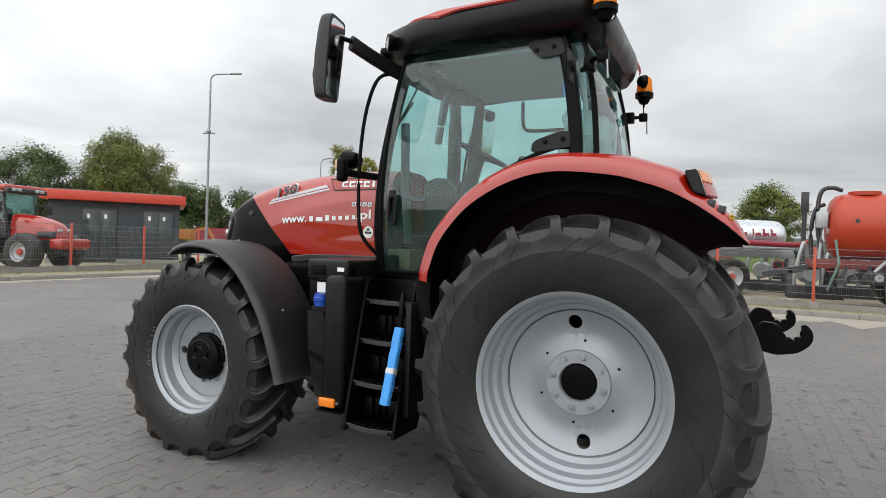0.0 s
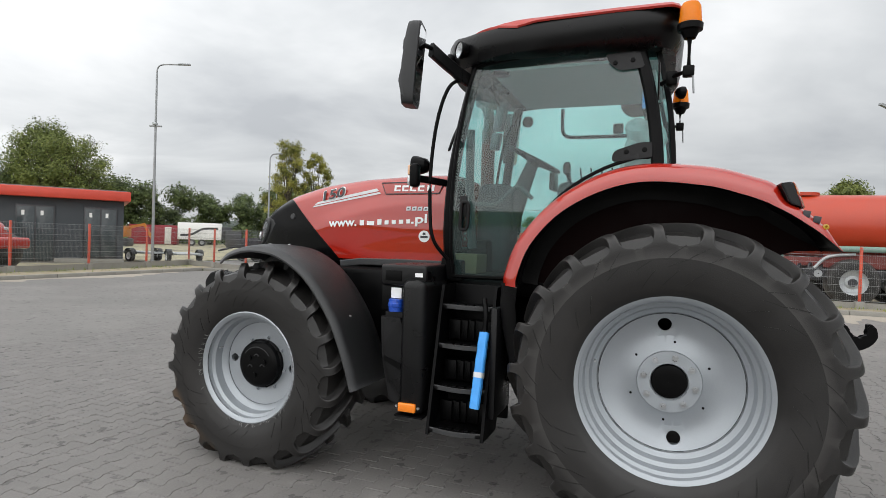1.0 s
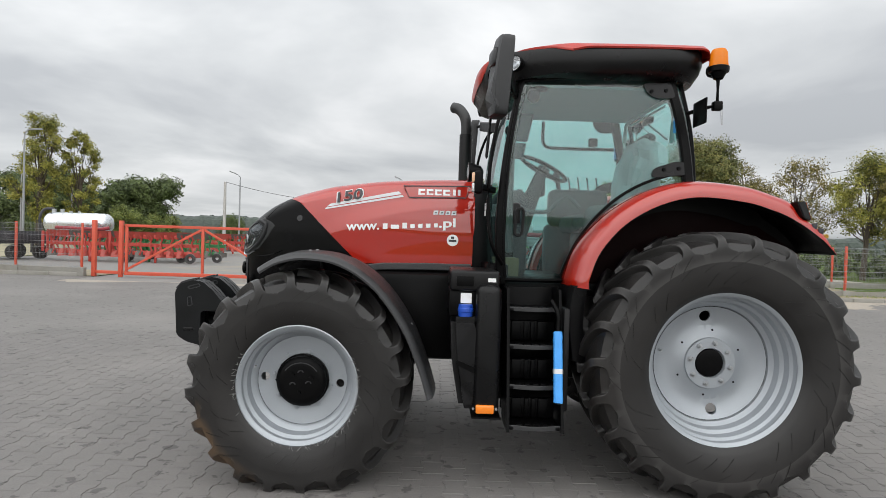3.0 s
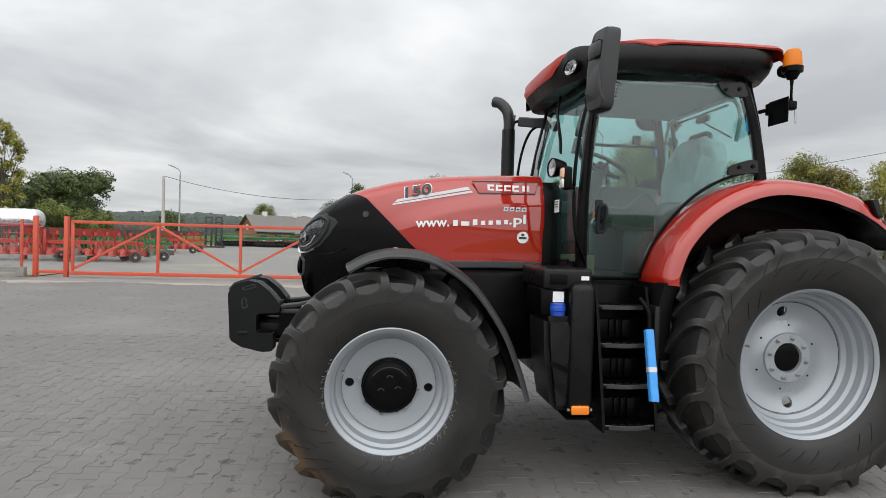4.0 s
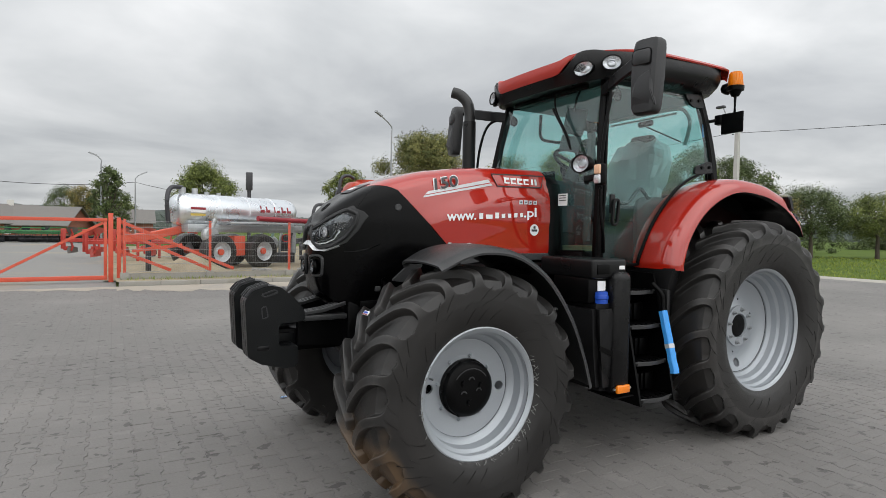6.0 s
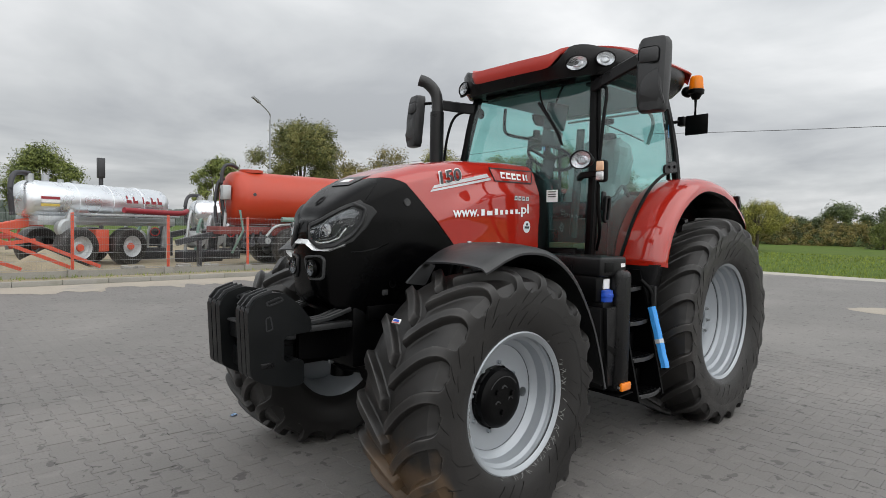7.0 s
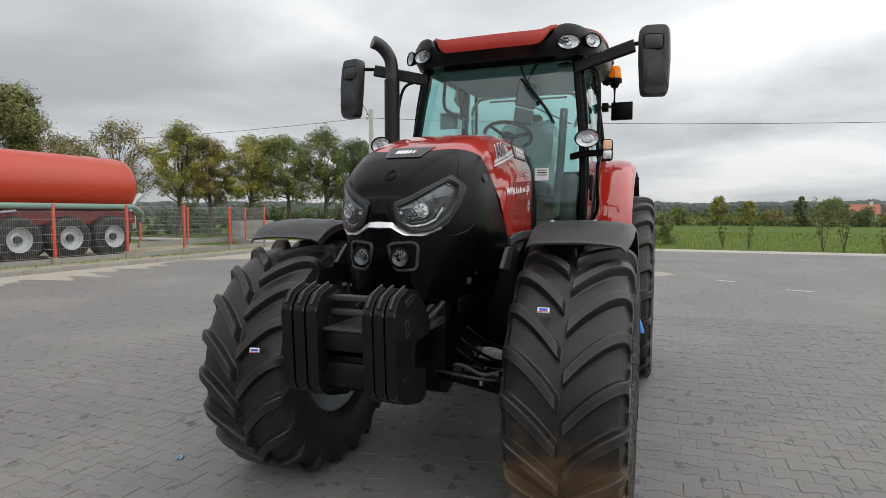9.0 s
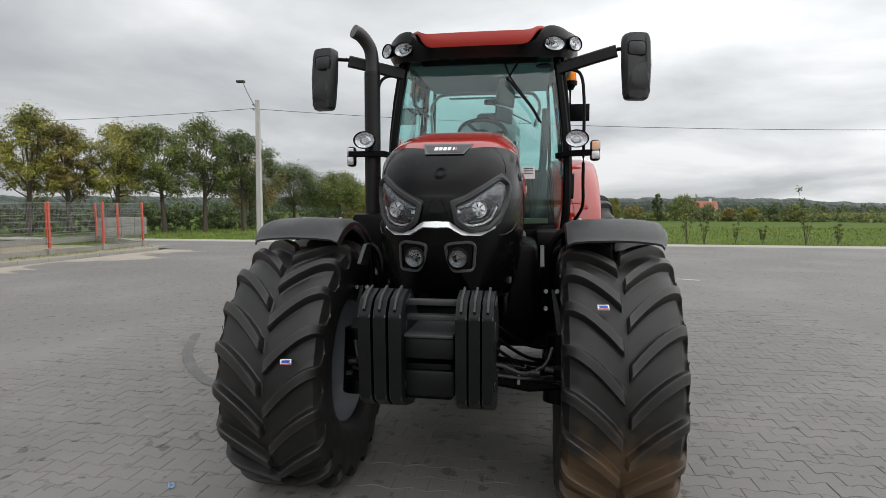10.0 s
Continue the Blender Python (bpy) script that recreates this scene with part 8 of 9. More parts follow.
# low office: slate walls under a broad red fascia; its front looks to the yard
off = thing("office_building", "low dark-grey office with a broad red fascia and glazed doors", "building", at=(-24.35, 13.5, 0.02), rz=52)
part("wall", B(-3.2, 2.1, 0.0, 5.0, 0, 2.83, 0.01), DARKW, off, "slate-grey wall")
part("roof", B(-3.45, 2.35, -0.45, 5.3, 2.83, 3.25, 0.03), FASCIA, off, "broad red fascia roof")
part("roof_top", B(-3.3, 2.2, -0.25, 5.1, 3.25, 3.30, 0.01), SLATE, off)
for x0, x1, z0 in ((-1.9, -0.5, 0.05), (0.55, 1.85, 0.25)):
    w = part("window", B(x0, x1, -0.05, 0.0, z0, 2.5, 0.01), DARKD, off, "tall dark glazed door")
    k = 2
    for j in range(k):
        a = x0 + 0.06 + (x1 - x0 - 0.06) * j / k
        part("pane", B(a, a + (x1 - x0 - 0.06) / k - 0.06, -0.062, -0.052, z0 + 0.06, 2.42, 0.004), WINGL, w)
        part("pane_label", B(a + 0.15, a + 0.26, -0.068, -0.064, 2.05, 2.25), WHITE, w)
part("base_course", B(-3.25, 2.15, -0.05, 5.05, 0, 0.22, 0.01), CONC, off)


def house(x, y, rz, L, W, hw, hr, wall, roofm, label, chim=2, base=0.0):
    t = thing("house", label, "house", "village houses", (x, y, base), rz)
    part("wall", B(-L / 2, L / 2, -W / 2, W / 2, 0, hw, 0.01), wall, t, "house wall")
    bm = bmesh.new()
    for s in (-1, 1):
        a = [(-L / 2 - 0.4, s * (W / 2 + 0.5), hw - 0.25), (L / 2 + 0.4, s * (W / 2 + 0.5), hw - 0.25), (L / 2 + 0.4, 0, hw + hr), (-L / 2 - 0.4, 0, hw + hr)]
        plate(bm, [(0, 0), (1, 0), (1, 1), (0, 1)], lambda u, v, d: Vector(a[0]) * (1 - u) * (1 - v) + Vector(a[1]) * u * (1 - v) + Vector(a[2]) * u * v + Vector(a[3]) * (1 - u) * v + Vector((0, 0, d)), 0.12)
    roof_ = part("roof", bm, roofm, t, "pitched roof")
    for s in (-1, 1):
        part("gable", plate(bmesh.new(), [(-W / 2, hw), (W / 2, hw), (0, hw + hr - 0.05)], lambda u, v, d: Vector((s * (L / 2 - 0.1) + d, u, v)), 0.08), wall, t)
    for i in range(chim):
        cx = -L / 4 + i * L / 2.2
        part("chimney", B(cx - 0.3, cx + 0.3, -0.3, 0.3, hw + hr - 0.5, hw + hr + 0.7, 0.02), PLAST, roof_, "pale chimney")
    for i in range(int(L / 2.4)):
        wx = -L / 2 + 1.2 + i * 2.4
        w = part("window", B(wx - 0.5, wx + 0.5, -W / 2 - 0.04, -W / 2, 0.9, min(2.1, hw - 0.2), 0.01), WINGL, t)
        part("window_frame", B(wx - 0.56, wx + 0.56, -W / 2 - 0.05, -W / 2 - 0.042, 0.84, 0.92, 0.0), WHITE, w)
    w = part("window", B(-L / 2 - 0.05, -L / 2, -0.4, 0.4, hw + 0.1, hw + 0.9, 0.01), WHITE, t)
    return t


house(-18.3, 93.3, 35, 11.5, 7.0, 2.4, 2.4, BRICKW, SLATE, "old brick house with a grey sheet roof and pale chimneys", base=-0.6)
house(-12.2, 93.0, -22, 8.6, 7.0, 2.0, 2.4, BRICKW, SLATE, "barn with a long grey sheet roof", 0, base=-0.4)
house(-2.4, 96, 0, 7.0, 6.0, 2.2, 1.8, BRICKW, SLATE, "small far shed with a grey roof", 0)
house(150, -43.6, 80, 5.0, 4.0, 1.7, 2.0, PLAST, TILER, "distant house with an orange tiled roof", 1, base=-0.3)

# ---- lamps, poles, wires ----
LAMPG = mat("lamp_grey", (0.30, 0.31, 0.32), 0.5, 0.4, 0.1)


def street_lamp(x, y, h, arm, rz, label="grey steel street lamp with a curved arm", r=0.07, base=0.0, rise=0.03):
    t = thing("street_lamp", label, "street lamp", "street lamps", (x, y, base), rz)
    part("pole", cyl(bmesh.new(), (0, 0, -0.1), (0, 0, h - 0.5), r, r * 0.6, 14), LAMPG, t, "tapered steel pole")
    part("arm", tube([(0, 0, h - 0.52), (0.02, 0, h - 0.22), (math.copysign(0.14, arm), 0, h - 0.05), (arm * 0.4, 0, h + rise * 0.3), (arm, 0, h + rise)], r * 0.5, 8, 4), LAMPG, t)
    part("lamp_head", B(-0.15, 0.40, -0.08, 0.08, -0.02, 0.05, 0.02, m=Matrix.Translation((arm, 0, h + rise)) @ Euler((0, -math.atan2(rise, abs(arm)), 0 if arm > 0 else math.pi)).to_matrix().to_4x4()), LAMPG, t, "flat lamp head")
    return t


la = street_lamp(-22.2, 16.0, 9.3, 1.1, 25, r=0.070)
part("ring", B(-0.28, 0.28, -0.05, 0.05, 6.40, 6.47, 0.01), LAMPG, la)
part("camera_box", B(-0.08, 0.08, -0.2, 0.05, 6.47, 6.59, 0.02), GALV, la)
street_lamp(-25.0, 28.0, 7.0, 0.5, 10)
street_lamp(-33.6, 46.0, 6.6, 0.4, 160, r=0.08, rise=0.2)
street_lamp(-38.0, 46.0, 7.4, 0.4, 200, r=0.08, rise=0.2)
street_lamp(-20.4, 50.0, 7.0, -0.6, 0, r=0.09, rise=0.2)
street_lamp(-5.1, 52.0, 7.2, -0.5, 0, r=0.09, rise=0.2)
street_lamp(-2.6, 52, 5.8, 0.7, 30, r=0.08, rise=0.3)
lb = street_lamp(10.65, 28.9, 8.1, -1.0, 20, r=0.075, rise=0.42)
part("camera_box", B(-0.13, 0.13, -0.13, 0.13, 4.5, 4.75, 0.05), GALV, lb, "round camera on the pole")
CONCP = mat("concrete_pole", (0.42, 0.41, 0.39), 0.85, 0, 0.12, 3, 40, bump=0.3)


def power_pole(x, y, h, head=True):
    t = thing("power_pole", "square grey concrete power pole with a lamp bracket", "power pole", "power poles", (x, y, -0.05))
    bm = bmesh.new()
    for z0, z1, a, b in ((0, h, 0.13, 0.085),):
        r0 = [bm.verts.new((sx * a, sy * a, z0)) for sx, sy in ((-1, -1), (1, -1), (1, 1), (-1, 1))]
        r1 = [bm.verts.new((sx * b, sy * b, z1)) for sx, sy in ((-1, -1), (1, -1), (1, 1), (-1, 1))]
        for i in range(4):
            bm.faces.new((r0[i], r0[(i + 1) % 4], r1[(i + 1) % 4], r1[i]))
        bm.faces.new(r1)
    part("pole", bm, CONCP, t, "tapered concrete pole")
    for z in (h - 0.25, h - 0.5):
        part("insulator", cyl(bmesh.new(), (-0.1, 0.12, z), (-0.1, 0.22, z), 0.03, seg=8), DARKD, t)
    if head:
        part("arm", tube([(-0.05, 0.1, h - 0.35), (-0.2, 0.45, h + 0.4), (-0.25, 0.62, h + 0.85)], 0.03, 8, 3), LAMPG, t)
        part("lamp_head", B(-0.36, -0.14, 0.55, 0.98, h + 0.85, h + 0.97, 0.03, m=Matrix.Identity(4)), DARKD, t, "dark lamp head")
    return t


power_pole(22.2, 13.62, 7.1)
power_pole(-21.8, 50.0, 6.4, False)
WIREB = mat("cable_black", (0.03, 0.03, 0.03), 0.6)


def cable(a, b, sag, r=0.012):
    a, b = Vector(a), Vector(b)
    pts = [a + (b - a) * (i / 24) - Vector((0, 0, sag * 4 * (i / 24) * (1 - i / 24))) for i in range(25)]
    tagged(part("cable", sweep(bmesh.new(), pts, circle(r, 5)), WIREB), "thin dark overhead cable", "cable", "overhead cables")


cable((22.2, 13.62, 6.6), (23.5, -60.0, 6.8), 1.7)
cable((22.2, 13.62, 6.65), (15.5, 47.0, 6.0), 0.6)
cable((-21.8, 50.0, 6.35), (-2.6, 52.0, 5.3), 1.0, 0.022)
cable((-2.6, 52, 5.3), (6.0, 56, 5.0), 0.4, 0.018)

# dark flue-like post behind the tank trailers
fl = thing("antenna_post", "dark slender post with a box head", "post", at=(5.3, 44.6, 0.0))
part("pole", cyl(bmesh.new(), (0, 0, 0), (0, 0, 5.0), 0.15, seg=12), DARKD, fl)
part("box_head", B(-0.24, 0.24, -0.2, 0.2, 4.6, 6.05, 0.04), DARKD, fl, "tall dark box")

# ---- machines behind the fence ----
TANKR = mat("tank_red", (0.40, 0.034, 0.008), 0.38, 0, 0.08, 1.2, 40, coat=0.15)
TANKS = mat("tank_silver", (0.72, 0.75, 0.78), 0.30, 0.8, 0.10, 1.5, 40)
DRED = mat("dark_red_pipe", (0.25, 0.02, 0.03), 0.5)
GREENM = mat("green_machine", (0.03, 0.16, 0.05), 0.45, 0, 0.12, 3, 40)
TEAL = mat("green_hose", (0.16, 0.26, 0.22), 0.6)


def small_wheel(parent, x, y, z, r, w, rimr, rimm, s=-1, hubm=None):
    """Trailer wheel with tyre, dished rim and hub, axis along y; the outer side faces s."""
    m = pose(x, y, z)
    prof = [(-w / 2, rimr), (-w * 0.5, r * 0.8), (-w * 0.46, r * 0.94), (-w * 0.3, r), (w * 0.3, r), (w * 0.46, r * 0.94), (w / 2, r * 0.8), (w / 2, rimr)]
    tw = part("wheel", lathe(bmesh.new(), prof, seg=36), RUBBER, parent, "black wide trailer wheel")
    tw.matrix_basis = m
    bm = lathe(bmesh.new(), [(s * w * 0.5, rimr * 1.02), (s * w * 0.46, rimr * 0.95), (s * w * 0.3, rimr * 0.86), (s * w * 0.22, rimr * 0.55), (s * w * 0.28, rimr * 0.4), (s * w * 0.28, 0.001)], seg=28)
    part("rim", bm, rimm, tw, "pale dished rim")
    part("hub", cyl(bmesh.new(), (0, s * w * 0.2, 0), (0, s * w * 0.42, 0), rimr * 0.36, rimr * 0.3, 16), hubm or rimm, tw)
    return tw


def tank_shell(parent, x0, x1, y, z, r, material, label):
    L = x1 - x0
    prof = [(0, 0.001), (0.02, r * 0.5), (0.09, r * 0.8), (0.22, r * 0.95), (0.42, r), (L - 0.42, r), (L - 0.22, r * 0.95), (L - 0.09, r * 0.8), (L - 0.02, r * 0.5), (L, 0.001)]
    m = Matrix.Translation((x0, y, z)) @ Euler((0, 0, radians(-90))).to_matrix().to_4x4()
    return part("tank", lathe(bmesh.new(), prof, m, 56), material, parent, label, 45)


# red three-axle slurry tanker
TRIM_ = mat("dull_rim", (0.40, 0.42, 0.43), 0.5, 0.3, 0.25, 5, 60)
rt = thing("slurry_tanker", "red three-axle slurry tanker with silver wheels behind the fence", "tanker", "tank trailers")
RY = 17.2
tank_shell(rt, 3.25, 9.75, RY, 2.42, 0.98, TANKR, "glossy red tank")
part("frame", B(2.8, 9.6, RY - 0.55, RY + 0.55, 1.15, 1.42, 0.02), mat("frame_maroon", (0.16, 0.03, 0.025), 0.6), rt, "maroon chassis frame")
part("side_panel", B(4.6, 9.5, RY - 0.86, RY - 0.80, 1.12, 1.55, 0.02), MATS["frame_maroon"], rt)
part("side_hose", tube([(4.9, RY - 1.02, 1.70), (9.3, RY - 1.02, 1.70), (9.75, RY - 0.9, 1.5), (9.9, RY - 0.7, 1.2)], 0.09, 12), TEAL, rt, "green suction hose along the side")
for x in (5.32, 6.88, 8.38):
    for s in (-1, 1):
        small_wheel(rt, x, RY + s * 0.95, 0.70, 0.70, 0.52, 0.37, TRIM_, s, DARKD)
    part("axle", cyl(bmesh.new(), (x, RY - 0.9, 0.70), (x, RY + 0.9, 0.70), 0.08), DARKD, rt)
part("mudguard", tube([(4.35, RY - 0.95, 1.1), (4.7, RY - 0.95, 1.45), (5.4, RY - 0.95, 1.55)], 0.05, 8, 4), GALV, rt)
part("hatch", cyl(bmesh.new(), (4.2, RY, 3.36), (4.2, RY, 3.47), 0.42, seg=28), TANKR, rt, "round hatch on top")
part("front_hose", tube([(3.15, RY - 0.3, 1.5), (3.02, RY - 0.3, 2.3), (3.0, RY - 0.3, 3.1), (3.1, RY - 0.3, 3.5), (3.35, RY - 0.3, 3.58), (3.6, RY - 0.2, 3.5)], 0.062, 12, 4), DARKD, rt, "thick black hose at the front")
part("front_hose", tube([(2.95, RY - 0.1, 1.2), (2.86, RY - 0.1, 2.1), (2.95, RY - 0.1, 2.9), (3.2, RY, 3.1)], 0.06, 10, 4), DARKD, rt)
part("valve_box", B(2.95, 3.25, RY - 0.55, RY - 0.25, 2.35, 2.85, 0.03), GALV, rt, "grey valve box")
part("valve_pipe", tube([(3.1, RY - 0.4, 2.4), (3.1, RY - 0.4, 1.9), (3.05, RY - 0.4, 1.2)], 0.05, 10), GALV, rt)
part("outlet_pipe", tube([(9.6, RY - 0.3, 1.3), (9.95, RY - 0.3, 1.9), (10.25, RY - 0.3, 2.15)], 0.11, 12), GALV, rt, "grey outlet pipe")
part("outlet_pump", B(9.5, 9.9, RY - 0.5, RY + 0.2, 0.9, 1.4, 0.08), GALV, rt)
part("under_frame", B(4.2, 9.5, RY - 0.75, RY + 0.75, 0.72, 1.14, 0.04), DARKD, rt, "dark running gear")
part("drawbar", sweep(bmesh.new(), [(3.1, RY, 1.2), (2.2, RY, 1.0), (1.6, RY, 0.85)], rect(0.10, 0.10, 0.02)), DARKD, rt)
part("stand", B(2.3, 2.42, RY - 0.1, RY + 0.1, 0.03, 1.1, 0.01), DARKD, rt)
part("side_plug", cyl(bmesh.new(), (3.9, RY - 0.99, 2.55), (3.9, RY - 0.90, 2.55), 0.06), DARKD, rt)
for x, z, dz in ((3.9, 0.6, 0.5), (4.2, 0.7, 0.5), (4.5, 0.75, 0.35), (3.6, 0.5, 0.6)):
    part("coupling", lathe(bmesh.new(), [(-0.14, 0.02), (-0.14, 0.11), (-0.05, 0.13), (0.05, 0.11), (0.12, 0.14), (0.14, 0.02)], Matrix.Translation((x, RY - 0.65, z + dz / 2)), 16), DARKD if dz > 0.4 else GALV, rt)
    part("coupling_pipe", tube([(x, RY - 0.65, z + dz / 2), (x + 0.1, RY - 0.6, z + dz), (x + 0.15, RY - 0.5, 1.2)], 0.05, 10, 3), DARKD, rt)
part("ladder_rail", tube([(3.3, RY - 0.5, 0.5), (3.5, RY - 0.95, 1.3), (3.4, RY - 0.9, 2.0)], 0.04, 8), TEAL, rt)


def silver_tanker(x0, x1, y, z, r, seed, label, marks=True, axles=(2.95, 4.25)):
    t = thing("slurry_tanker", label, "tanker", "tank trailers")
    tank_shell(t, x0, x1, y, z, r, TANKS, "bright galvanised tank")
    for k in range(3):
        xx = x0 + (x1 - x0) * (0.3 + 0.23 * k)
        m = Matrix.Translation((xx, y, z)) @ Euler((0, 0, radians(-90))).to_matrix().to_4x4()
        part("tank_band", lathe(bmesh.new(), [(-0.03, r), (-0.02, r + 0.02), (0.02, r + 0.02), (0.03, r)], m, 48), TANKS, t)
    part("frame", B(x0 + 0.3, x1 + 0.2, y - 0.5, y + 0.5, z - r - 0.2, z - r + 0.1, 0.02), GALV, t, "galvanised frame")
    part("fender", B(x0 + 1.6, x1 - 0.2, y - 1.15, y - 0.6, z - r + 0.12, z - r + 0.2, 0.02), GALV, t)
    part("side_hose", tube([(x1 - 2.6, y - 1.05, z - r + 0.35), (x1 - 0.2, y - 1.05, z - r + 0.3), (x1 + 0.4, y - 0.9, z - r + 0.4)], 0.10, 12, 3), DRED, t, "dark red hose along the side")
    for x in (x0 + axles[0], x0 + axles[1]):
        for s in (-1, 1):
            small_wheel(t, x, y + s * 0.9, 0.66, 0.66, 0.5, 0.37, TRIM_, s, POSTR)
        part("axle", cyl(bmesh.new(), (x, y - 0.8, 0.66), (x, y + 0.8, 0.66), 0.07), POSTR, t)
    part("frame_box", B(x0 + (axles[0] + axles[1]) / 2 - 0.25, x0 + (axles[0] + axles[1]) / 2 + 0.25, y - 0.9, y - 0.5, 0.5, 1.25, 0.03), POSTR, t, "red axle bracket")
    for i in range(4):
        xx = x0 + 0.4 + 0.5 * i
        part("hatch", cyl(bmesh.new(), (xx, y, z + r - 0.05), (xx, y, z + r + (0.20 if i < 2 else 0.09)), 0.12 - 0.015 * i, seg=16), GALV, t)
    part("front_hose", tube([(x0 + 0.4, y, z + r + 0.2), (x0 - 0.1, y - 0.1, z + r + 0.15), (x0 - 0.3, y - 0.2, z + 0.3), (x0 - 0.25, y - 0.2, z - 0.5)], 0.08, 10, 4), DARKD, t)
    part("pump", lathe(bmesh.new(), [(-0.16, 0.02), (-0.16, 0.26), (-0.08, 0.32), (0.1, 0.3), (0.14, 0.2), (0.14, 0.02)], Matrix.Translation((x0 + 1.0, y - 0.75, z - r - 0.3)), 24), GALV, t, "round grey pump")
    part("pump_pipe", tube([(x0 + 1.05, y - 0.75, z - r - 0.1), (x0 + 1.2, y - 0.8, z - r + 0.3)], 0.09, 10), GALV, t)
    part("drawbar", sweep(bmesh.new(), [(x0 + 0.4, y, z - r - 0.1), (x0 - 0.8, y, z - r - 0.35), (x0 - 1.7, y, z - r - 0.45)], rect(0.12, 0.13, 0.02)), DARKD if not marks else POSTR, t, "steel drawbar")
    part("stand", B(x0 - 0.9, x0 - 0.8, y - 0.1, y + 0.1, 0.03, z - r - 0.3, 0.01), DARKD, t)
    if marks:
        # the maker's name as plain dark-red bars on the tank side
        for i, (u, w, h) in enumerate(((0.0, 0.20, 0.24), (0.25, 0.20, 0.22), (0.62, 0.30, 0.22), (0.96, 0.22, 0.22), (1.22, 0.20, 0.22))):
            xx = x1 - 2.1 + u * 1.12
            bm = grid(bmesh.new(), [[Vector((a, y - math.cos(b) * (r + 0.006), z + math.sin(b) * (r + 0.006))) for a in (xx, xx + w)] for b in (0.02, 0.02 + h * 0.36 / r, 0.02 + h * 0.46 / r)])
            part("name_bar", bm, DRED, t)
            bm = grid(bmesh.new(), [[Vector((a, y - math.cos(b) * (r + 0.006), z + math.sin(b) * (r + 0.006))) for a in (xx, xx + w * 0.36)] for b in (0.02, 0.02 + h / r * 0.8, 0.02 + h / r * 1.15)])
            part("name_bar", bm, DRED, t)
        for dz, mm in ((0.0, WHITE), (0.17, DRED), (-0.2, mat("yellow_label", (0.65, 0.5, 0.12), 0.6) if "yellow_label" not in MATS else MATS["yellow_label"])):
            a0 = -0.15 + dz
            bm = grid(bmesh.new(), [[Vector((a, y - math.cos(b) * (r + 0.006), z + math.sin(b) * (r + 0.006))) for a in (x0 + 0.35, x0 + 0.95)] for b in (a0, a0 + 0.07, a0 + 0.14)])
            part("warning_label", bm, mm, t, "printed warning label")
    return t


st1 = silver_tanker(0.0, 5.5, 0.0, 2.17, 0.60, 1, "galvanised two-axle slurry tanker with dark-red bars on its side", True, (1.25, 3.15))
st1.matrix_world = pose(-2.55, 18.75, 0.0, 0, 0, 27)
silver_tanker(4.5, 9.0, 24.2, 1.95, 0.62, 2, "galvanised slurry tanker standing behind the red one", False)
silver_tanker(-25.0, -21.2, 30.0, 1.85, 0.62, 3, "galvanised tank trailer behind the ploughs", False)


def pump_unit(x, y, rz, seed):
    """Pump, valves and pipework standing between the tankers."""
    rr = random.Random(seed)
    t = thing("pump_unit", "grey and dark pump unit with pipes standing behind the fence", "pump", "pump units", (x, y, 0.03), rz)
    part("skid", B(-0.8, 0.8, -0.35, 0.35, 0.0, 0.45, 0.03), DARKD, t, "dark steel skid")
    part("pump_body", lathe(bmesh.new(), [(-0.35, 0.02), (-0.35, 0.26), (-0.15, 0.33), (0.2, 0.33), (0.35, 0.22), (0.4, 0.02)], Matrix.Translation((-0.2, 0.0, 0.85)), 22), GALV, t, "round pump body")
    part("valve_box", B(0.2, 0.6, -0.2, 0.2, 0.5, 1.25, 0.04), DARKD, t)
    for k in range(4):
        u = -0.7 + 0.42 * k
        part("pipe", tube([(u, -0.2, 0.4), (u + 0.05, -0.25, 1.0 + 0.2 * rr.random()), (u + 0.3, -0.1, 1.5 + 0.5 * rr.random()), (u + 0.5, 0.1, 1.3)], 0.06, 10, 4), (GALV, TEAL, GALV, DARKD)[k], t)
    part("tank_can", cyl(bmesh.new(), (0.75, 0.1, 0.4), (0.75, 0.1, 1.9), 0.16, seg=18), GALV, t)
    part("valve_wheel", lathe(bmesh.new(), [(-0.02, 0.14), (-0.02, 0.18), (0.02, 0.18), (0.02, 0.14)], Matrix.Translation((0.4, -0.3, 1.1)), 20), REDLENS, t)


pump_unit(3.3, 19.8, 12, 1)
pump_unit(2.0, 22.4, -8, 2)
pump_unit(4.6, 21.2, 5, 3)
# sand mound behind the fence
bm = bmesh.new()
rr = random.Random(17)
rows = []
for i in range(9):
    f = i / 8
    row = []
    for j in range(28):
        a = 2 * math.pi * j / 28
        q = Vector((math.cos(a) * 1.5 * f, math.sin(a) * 0.95 * f, 0))
        row.append(Vector((-2.2 + q.x, 16.2 + q.y, 0.02 + 0.72 * (1 - f) ** 1.15 + 0.07 * noise.noise(q * 3 + Vector((5, 1, 0))) * (1 - f))))
    rows.append(row + row[:1])
grid(bm, rows)
bmesh.ops.remove_doubles(bm, verts=bm.verts, dist=0.002)
tagged(part("sand_mound", bm, SAND, None, "", 60), "low mound of pale brown sand behind the fence", "mound")
